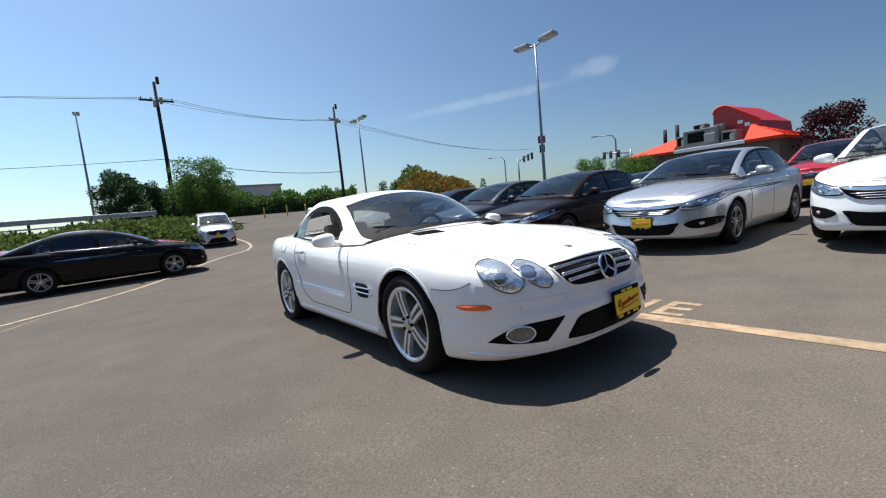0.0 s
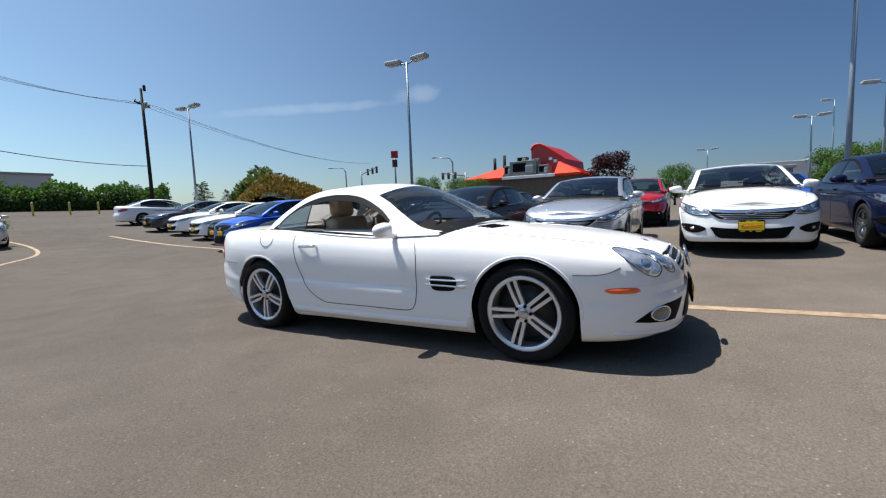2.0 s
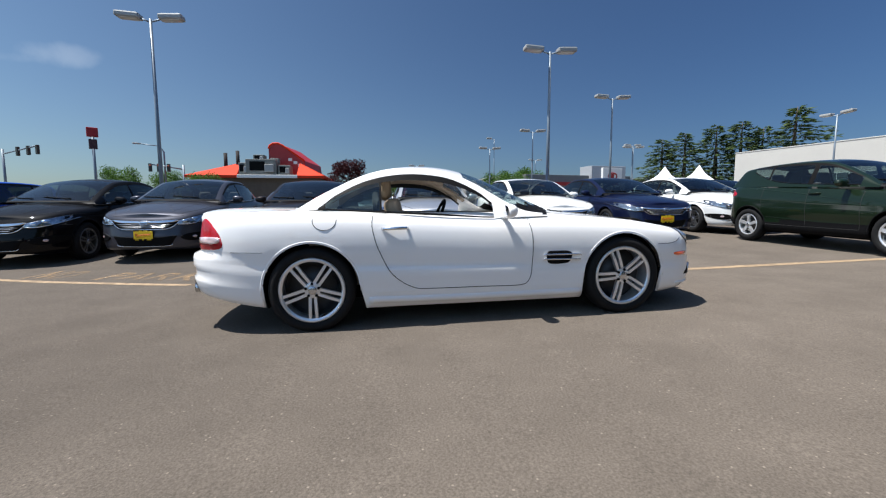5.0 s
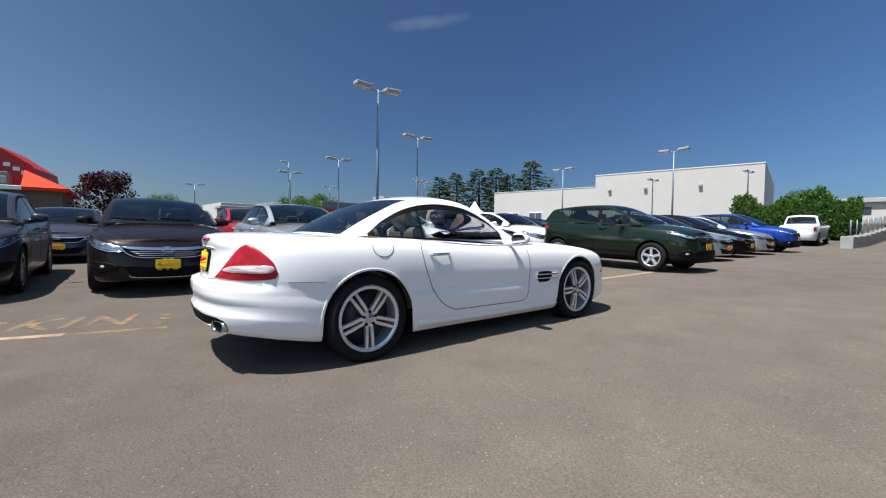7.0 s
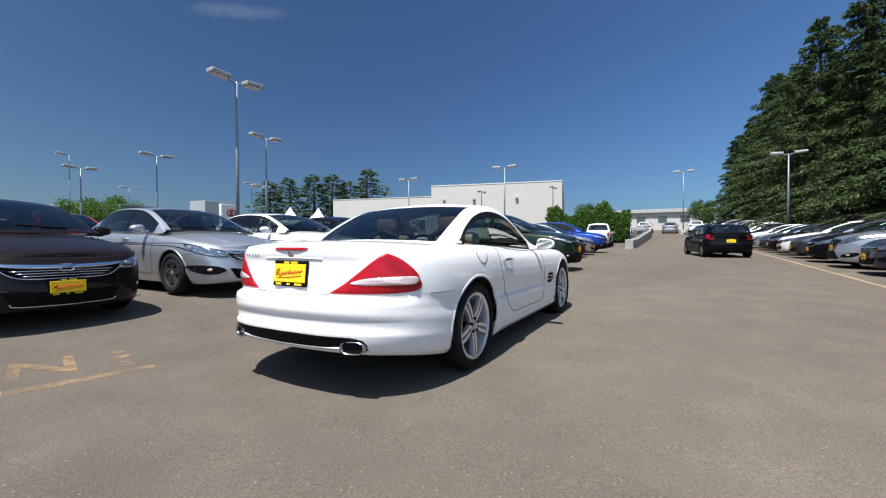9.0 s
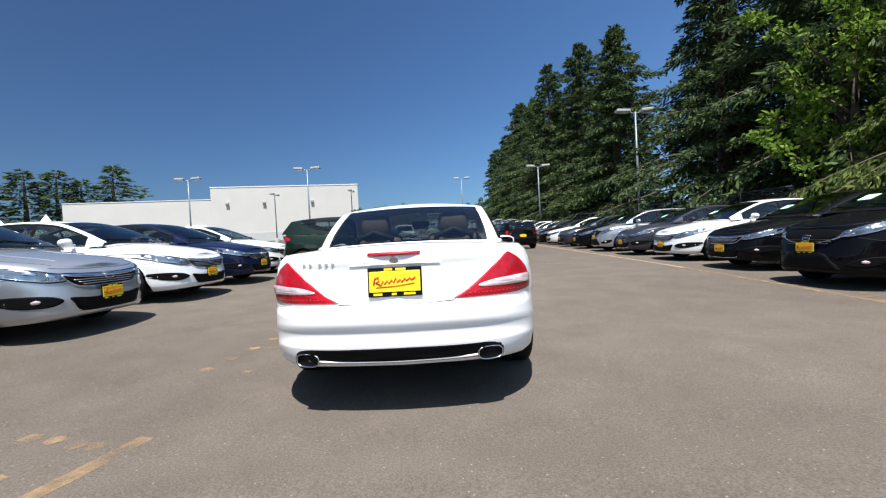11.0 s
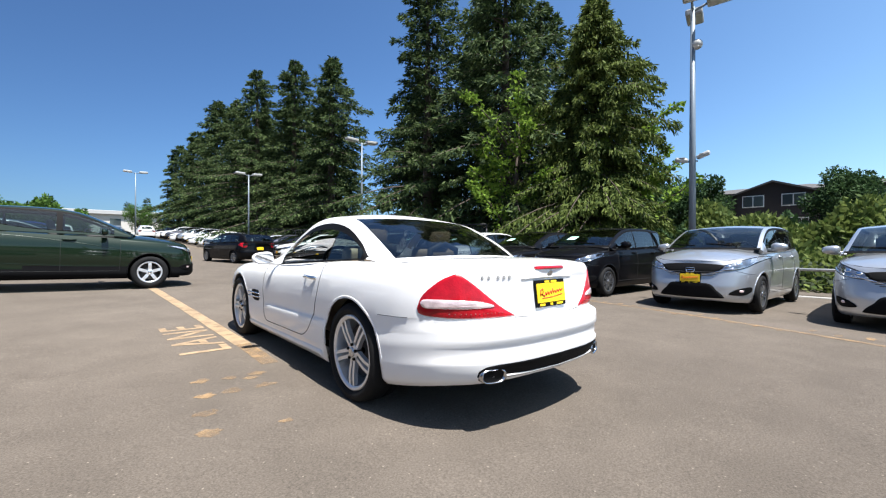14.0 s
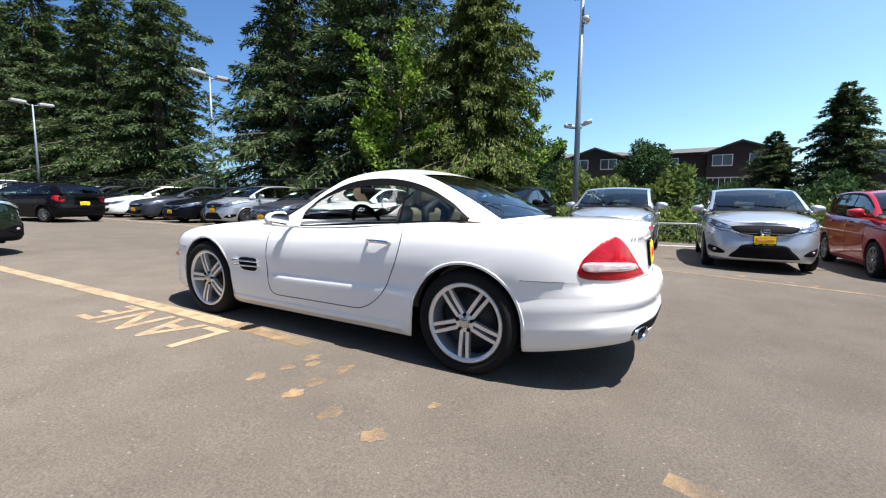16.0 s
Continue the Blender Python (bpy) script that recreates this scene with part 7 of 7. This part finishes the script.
mx.inputs[0].default_value = .45
nt.links.new(tr.outputs[0], mx.inputs[1]), nt.links.new(pb.outputs[0], mx.inputs[2]), nt.links.new(mx.outputs[0], lo.inputs[0])
cf = thing("chain_link_fence", "dark chain-link fence behind the row along the trees", "fence", pose(-11.3, -32, .5, 0, 0, 90))
vs = [((q - .5) * 46, 0, -.4 + (ground_z(0, -32 + (q - .5) * 46) - .5) + z) for q in np.linspace(0, 1, 20) for z in (0, 2.3)]
part("mesh", mesh_of("mesh", vs, [(2 * i, 2 * i + 2, 2 * i + 3, 2 * i + 1) for i in range(19)], LINK, False), None, cf)
part("top_rail", tube([vs[2 * i + 1] for i in range(20)], .025, 6), WIRE, cf)
for i in range(20):
    part("post", tube([vs[2 * i], vs[2 * i + 1]], .03, 6), WIRE, cf)
rw = thing("retaining_wall", "stepped concrete retaining wall with a steel fence beside the lane", "wall", pose(.9, -27, 0))
for k in range(12):
    y = -1.6 * k
    zg = ground_z(0, -27 + y)
    part("block", box(0, y, zg + .25 + .01 * k, .5, 1.58, .7 + .02 * k, .03), CONC, rw)
    part("fence_post", tube([(0, y, zg + .5 + .02 * k), (0, y, zg + 1.45 + .02 * k)], .03, 6), GALV, rw)
    part("fence_panel", mesh_of("fence_panel", [(.02, y - .8, zg + .6 + .02 * k), (.02, y + .8, zg + .6 + .02 * k), (.02, y + .8, zg + 1.4 + .02 * k), (.02, y - .8, zg + 1.4 + .02 * k)], [(0, 1, 2, 3)], LINK, False), None, rw)


BOLLARD = mat("yellow_post_paint", (.62, .46, .05), .6, vary=.15)
for x, y in ((8.7, 40.0), (10.9, 40.0), (12.8, 40.0)):
    bo = thing("bollard", "slim yellow steel bollard at the top of the slope", "bollard", pose(x, y, ground_z(x, y)), "yellow bollards")
    part("post", lathe([(0, .07), (.95, .07), (1.0, .05), (1.02, 0)], 12, "z"), BOLLARD, bo)
    part("band", lathe([(.72, .073), (.84, .073)], 12, "z"), STEEL, bo)


# ---- buildings ----
STUCCO = mat("white_stucco", (.54, .52, .48), .85, bump=.15, scale=20, vary=.05, vscale=.6)
PANE = mat("window_pane", (.05, .065, .075), .05, coat=1.0)
FRAMEW = mat("white_frame", (.75, .75, .73), .5, vary=.04)
wb = thing("white_building", "large plain white building with a stepped roofline", "building", pose(12.44, -55.05, 1.9, 0, 0, 13.0) @ Matrix.Diagonal((1.36, 1.36, 1.19, 1)))
part("wall", box(7.05, -10, 3.2, 14.1, 20, 6.4, .03), STUCCO, wb, "tall white wall")
part("wall", box(20.4, -10, 2.55, 12.55, 19.6, 5.1, .03), STUCCO, wb, "lower white wall")
part("parapet", box(7.05, -10, 6.43, 14.16, 20.06, .12, .02), mat("parapet_cap", (.62, .61, .58), .6, vary=.1), wb)
part("parapet", box(20.4, -10, 5.13, 12.6, 19.66, .1, .02), STUCCO, wb)
for x, w in ((15.6, 1.6), (18.2, 1.6), (21.0, 1.6), (24.0, 1.6)):
    wd = part("window", box(x, -.18, 1.55, w + .12, .1, 1.42, .01), FRAMEW, wb, "window with white frame")
    part("pane", box(x - w / 4, -.12, 1.55, w / 2 - .06, .04, 1.28), PANE, wd)
    part("pane", box(x + w / 4, -.12, 1.55, w / 2 - .06, .04, 1.28), PANE, wd)
for x in (4.6, 9.2, 12.6):
    part("wall_lamp", box(x, .1, 4.6, .3, .22, .25, .03), LAMPGREY, wb)
part("base_band", box(7.05, .02, .7, 14.1, .06, 1.0), mat("grey_band", (.45, .45, .44), .8, vary=.08), wb)

ROOFRED = mat("red_metal_roof", (.60, .045, .016), .7, spec=.15, vary=.12, vscale=.8)
ROOFDK = mat("red_sign", (.34, .012, .014), .4, vary=.1)
rest = thing("restaurant", "fast food restaurant with orange-red roof slopes and rooftop units", "building", pose(34, 11.2, 0))
part("wall", box(4.6, .05, 1.75, 8.4, 10.6, 3.5, .02), mat("brown_wall", (.11, .085, .065), .85, vary=.15), rest)
for ye, yt, lb in ((5.7, 1.6, "orange-red roof slope"), (-5.6, -3.3, "orange-red roof slope")):
    vs = [(0, ye, 3.62), (0, yt, 3.62), (1.5, yt, 4.78), (7.6, yt, 4.78), (9.2, yt, 3.62), (9.2, ye, 3.62), (0, ye, 3.42), (0, yt, 3.42), (9.2, yt, 3.42), (9.2, ye, 3.42)]
    part("roof", mesh_of("roof", vs, [(0, 1, 2), (0, 2, 3, 5), (3, 4, 5), (1, 4, 3, 2), (6, 7, 1, 0), (9, 6, 0, 5), (8, 9, 5, 4), (7, 6, 9, 8), (7, 8, 4, 1)], ROOFRED, False), None, rest, lb)
    for k in range(7):
        q = k / 7
        part("roof_seam", tube([(.6 + 8.0 * q, ye, 3.64), (1.6 + 5.8 * q, yt, 4.80)], .03, 5), ROOFRED, rest)
part("flat_roof", box(4.6, -.85, 3.6, 9.0, 4.86, .16, .02), mat("roof_felt", (.25, .25, .24), .9, vary=.15), rest)
part("fascia", box(-.02, -.9, 3.52, .10, 4.9, .26, .02), FRAMEW, rest)
prof = [(-.5, 3.7), (-.5, 6.15), (-.62, 6.45), (-.9, 6.62), (-1.35, 6.64), (-1.75, 6.45), (-3.6, 5.10), (-3.75, 3.9)]
n = len(prof)
sg = part("roof_sign", mesh_of("roof_sign", [(2.4, a, b) for a, b in prof] + [(6.2, a - .9, b - .15) for a, b in prof], [tuple(range(n))[::-1], tuple(range(n, 2 * n))] + [(k, (k + 1) % n, n + (k + 1) % n, n + k) for k in range(n)], ROOFDK, False), None, rest, "dark red swept roof sign")
part("sign_edge", tube([(2.36, a, b) for a, b in prof[1:7]], .09, 6), ROOFRED, sg)
for y, z in ((-2.35, 5.2), (-2.8, 4.95), (-3.2, 4.72)):
    part("sign_bar", box(2.36, y, z, .05, .34, .26, .02), FRAMEW, sg)
for x, y, z, a, b, c in ((.9, -.35, 4.35, 1.4, 2.5, 1.3), (1.0, -2.2, 4.1, 1.2, 1.0, .85), (.8, 1.15, 4.2, .9, .7, 1.0), (1.4, .0, 5.2, .9, .9, .5), (1.3, -1.3, 4.95, .6, .7, .45)):
    un = part("roof_unit", box(x, y, z, a, b, c, .03), mat("roof_unit_grey", (.20, .20, .18), .6, .2, vary=.2), rest, "grey rooftop air unit")
    part("unit_grille", box(x - a / 2 - .01, y + b * .12, z + c * .05, .04, b * .5, c * .6, .01), BLACK, un)
    part("unit_hood", box(x - a / 2 - .08, y - b * .28, z - c * .1, .2, b * .3, c * .5, .03), LAMPGREY, un)
for y, zt in ((2.85, 5.6), (1.85, 5.8)):
    part("flue", tube([(1.4, y, 4.0), (1.4, y, zt)], .15, 10), WOODPOLE, rest)

DKGREY = mat("grey_cladding", (.14, .145, .15), .6, vary=.1)
deal = thing("dealership_building", "low grey dealership with red bands and glass front", "building", pose(62, -28, .3, 0, 0, 8))
part("wall", box(0, 0, 2.6, 12, 18, 5.2, .03), DKGREY, deal)
part("tower", box(-5.2, -4.5, 3.3, 3, 6, 6.6, .03), mat("silver_panel", (.42, .43, .45), .5, .3, vary=.06), deal)
part("red_band", box(-6.05, 4.0, 3.9, .12, 9.5, .5), ROOFDK, deal)
for k in range(6):
    part("pane", box(-6.02, 1.0 + 1.5 * k, 1.8, .06, 1.35, 2.6), PANE, deal)
pal = thing("pale_building", "pale low commercial building far away", "building", pose(66, -12, .3, 0, 0, 5))
part("wall", box(0, 0, 2.3, 10, 9, 4.6, .03), STUCCO, pal)
part("awning", box(-5.1, 1.0, 2.9, .8, 4.0, .35, .03), ROOFDK, pal)
for k in range(3):
    part("pane", box(-5.02, -2.6 + 2.2 * k, 1.6, .06, 1.6, 1.9), PANE, pal)
sign = thing("pylon_sign", "white pylon sign with a red oval emblem", "sign", pose(49.5, -30.1, .3, 0, 0, 12))
part("panel", box(0, 0, 3.4, .4, 3.2, 4.6, .04), FRAMEW, sign)
part("emblem", tube([(-.22, .7 * math.cos(a), 4.6 + .42 * math.sin(a)) for a in np.linspace(0, 2 * math.pi, 25)[:-1]], .09, 6, True), ROOFDK, sign)
part("emblem_bar", box(-.22, 0, 4.6, .05, .5, .6, .02), ROOFDK, sign)
part("name_bar", box(-.22, 0, 3.6, .04, 1.9, .28, .02), ROOFDK, sign)
rs = thing("red_sign", "red square sign on a pole by the street", "sign", pose(22.4, 16.6, .7, 0, 0, 35))
part("pole", tube([(0, 0, 0), (0, 0, 4.4)], .07, 8), GALV, rs)
part("board", box(0, 0, 4.4, .16, .52, .52, .03), ROOFDK, rs)
part("board", box(0, 0, 3.75, .14, .38, .55, .03), mat("dark_board", (.06, .02, .02), .5), rs)
CANVAS = mat("white_canvas", (.82, .82, .80), .8, bump=.1, scale=8, vary=.04)
for x, y in ((34.6, -27.2), (32.8, -29.5)):
    tn = thing("canopy_tent", "white peaked canopy tent", "tent", pose(x, y, .6, 0, 0, 40), "canopy tents")
    vs, fs = [], []
    for r, z in ((1.75, 2.25), (1.72, 2.5), (1.05, 2.85), (.5, 3.35), (.15, 3.95), (.02, 4.2)):
        vs += [(r * sx, r * sy, z) for sx, sy in ((-1, -1), (0, -.97), (1, -1), (.97, 0), (1, 1), (0, .97), (-1, 1), (-.97, 0))]
    for i in range(5):
        fs += [(i * 8 + k, i * 8 + (k + 1) % 8, (i + 1) * 8 + (k + 1) % 8, (i + 1) * 8 + k) for k in range(8)]
    part("canopy", mesh_of("canopy", vs, fs, CANVAS), None, tn)
    for sx in (-1, 1):
        for sy in (-1, 1):
            part("leg", tube([(1.68 * sx, 1.68 * sy, 0), (1.68 * sx, 1.68 * sy, 2.3)], .04, 6), STEEL, tn)
fb = thing("far_building", "long low pale building at the far end of the lane", "building", pose(1.5, -98, 4.0, 0, 0, 0))
part("wall", box(0, 0, 1.1, 22, 10, 4.2), STUCCO, fb)
part("roof", box(0, 0, 3.4, 23, 11, .7, .05), mat("grey_roof", (.42, .42, .42), .8, vary=.1), fb)
for k in range(5):
    part("window", box(-8 + 4 * k, 5.02, 1.7, 1.6, .08, 1.2), PANE, fb)

SIDING = mat("dark_siding", (.022, .017, .017), .8, bump=.2, scale=8, vary=.15, vscale=1.5)
SIDING2 = mat("red_brown_siding", (.030, .018, .016), .8, bump=.2, scale=8, vary=.15, vscale=1.5)
SHINGLE = mat("grey_shingles", (.085, .08, .078), .9, bump=.5, scale=30, vary=.2, vscale=3)


def townhouse(x, y, turn, w, wall_mat, label):
    ob = thing("townhouse", label, "house", pose(x, y, .15, 0, 0, turn))
    h = 5.95
    part("wall", box(0, 0, h / 2, 9, w, h, .02), wall_mat, ob)
    part("roof", mesh_of("roof", [(-5, -w / 2 - .5, h), (5, -w / 2 - .5, h), (5, w / 2 + .5, h), (-5, w / 2 + .5, h), (0, -w / 2 + 2.4, h + .95), (0, w / 2 - 2.4, h + .95)], [(0, 1, 4), (1, 2, 5, 4), (2, 3, 5), (3, 0, 4, 5), (3, 2, 1, 0)], SHINGLE, False), None, ob)
    gy = w * .18
    part("gable", mesh_of("gable", [(5.0, gy - 2.6, 3.6), (5.0, gy + 2.6, 3.6), (5.0, gy + 2.6, h), (5.0, gy, h + .75), (5.0, gy - 2.6, h), (1, gy - 2.6, 3.6), (1, gy + 2.6, 3.6), (1, gy + 2.6, h), (1, gy, h + .75), (1, gy - 2.6, h)],
                            [(0, 1, 2, 3, 4), (0, 4, 9, 5), (1, 6, 7, 2), (5, 6, 1, 0)], wall_mat, False), None, ob)
    part("gable_roof", mesh_of("gable_roof", [(5.3, gy - 3.0, h - .15), (5.3, gy, h + .92), (5.3, gy + 3.0, h - .15), (0, gy - 3.0, h - .15), (0, gy, h + .92), (0, gy + 3.0, h - .15), (5.3, gy - 3.0, h - .3), (5.3, gy, h + .74), (5.3, gy + 3.0, h - .3)],
                                 [(0, 1, 4, 3), (1, 2, 5, 4), (6, 7, 1, 0), (7, 8, 2, 1)], SHINGLE, False), None, ob)
    for yy, zz, xx in ((gy - 1.4, 5.1, 5.02), (gy + 1.4, 5.1, 5.02), (-w * .32, 5.0, 4.52), (gy - 1.3, 2.2, 4.52), (gy + 1.5, 2.2, 4.52), (-w * .32, 2.2, 4.52)):
        wn_ = part("window", box(xx, yy, zz, .1, 1.6, 1.05, .01), FRAMEW, ob, "white-framed window")
        for s in (-1, 1):
            part("pane", box(xx + .05, yy + s * .385, zz, .04, .69, .9), PANE, wn_)
    part("balcony", box(5.2, gy, 2.5, 1.4, 5.4, .18, .02), FRAMEW, ob)
    for k in (-2.5, 0, 2.5):
        part("balcony_post", box(5.8, gy + k, 1.2, .16, .16, 2.5), FRAMEW, ob)
    for k in range(12):
        part("baluster", box(5.85, gy - 2.5 + .45 * k, 3.0, .05, .05, .9), FRAMEW, ob)
    part("handrail", box(5.85, gy, 3.47, .08, 5.3, .08), FRAMEW, ob)
    return ob


townhouse(-48.5, -8.2, 4, 14.0, SIDING, "dark-sided townhouse with white windows and balcony")
townhouse(-48.8, 5.4, -2, 11.5, SIDING2, "red-brown townhouse with white windows and balcony")
townhouse(-48.5, 20.5, -8, 11, SIDING, "dark-sided townhouse with white windows and balcony")

# ---- street beyond: signals, street lamps, shop boxes ----
def signal_mast(x, y, h, reach, turn):
    ob = thing("traffic_signal", "grey traffic signal mast with hanging lights", "traffic light", pose(x, y, ground_z(x, y), 0, 0, turn))
    part("pole", tube([(0, 0, 0), (0, 0, h)], .1, 8), GALV, ob)
    part("mast_arm", tube([(0, 0, h - .4), (0, reach, h)], .06, 8), GALV, ob)
    for q in (.45, .75, 1.0):
        hs = part("signal_head", box(0, reach * q, h - .3, .2, .26, .72, .03), mat("signal_black", (.03, .028, .02), .5), ob)
        part("lens", box(-.09, reach * q, h - .1, .03, .15, .15, .02), AMBER, hs)
    return ob


signal_mast(36, 31.5, 4.6, 5.0, 150)
signal_mast(38, 18.6, 4.4, 2.6, 10)
for x, y, top in ((38.3, 20.3, 6.55), (40, 37.6, 6.9)):
    h = top - ground_z(x, y)
    sl = thing("street_lamp", "slender street lamp with a curved arm", "street lamp", pose(x, y, ground_z(x, y), 0, 0, 120))
    part("pole", tube([(0, 0, 0), (0, 0, h - .6), (.3, 0, h - .1), (1.8, 0, h)], [.09, .07, .05, .04], 8), GALV, sl)
    part("lamp_head", box(2.0, 0, h, .6, .25, .12, .03), LAMPGREY, sl)
for x, y, w, d, h, tn, mt, lb in ((60, 12, 16, 10, 3.6, 0, STUCCO, "pale shop beyond the restaurant"), (10, 70, 16, 10, 4.6, 0, STUCCO, "pale warehouse behind the hedge"),
                              (84, -40, 16, 40, 5.0, 10, DKGREY, "grey building on the skyline"), (50, -8.5, 3, 5, 3.2, 0, DKGREY, "grey kiosk beyond the lot")):
    bd = thing("shop_building", lb, "building", pose(x, y, ground_z(x, y), 0, 0, tn))
    part("wall", box(0, 0, h / 2, w, d, h, .03), mt, bd)
    part("roof", box(0, 0, h + .1, w + .4, d + .4, .3, .04), mat("flat_roof", (.3, .3, .3), .8, vary=.1), bd)
    for k in range(4):
        part("window", box(-w * .38 + k * w * .25, -d / 2 - .02, h * .45, w * .15, .06, h * .4), PANE, bd)
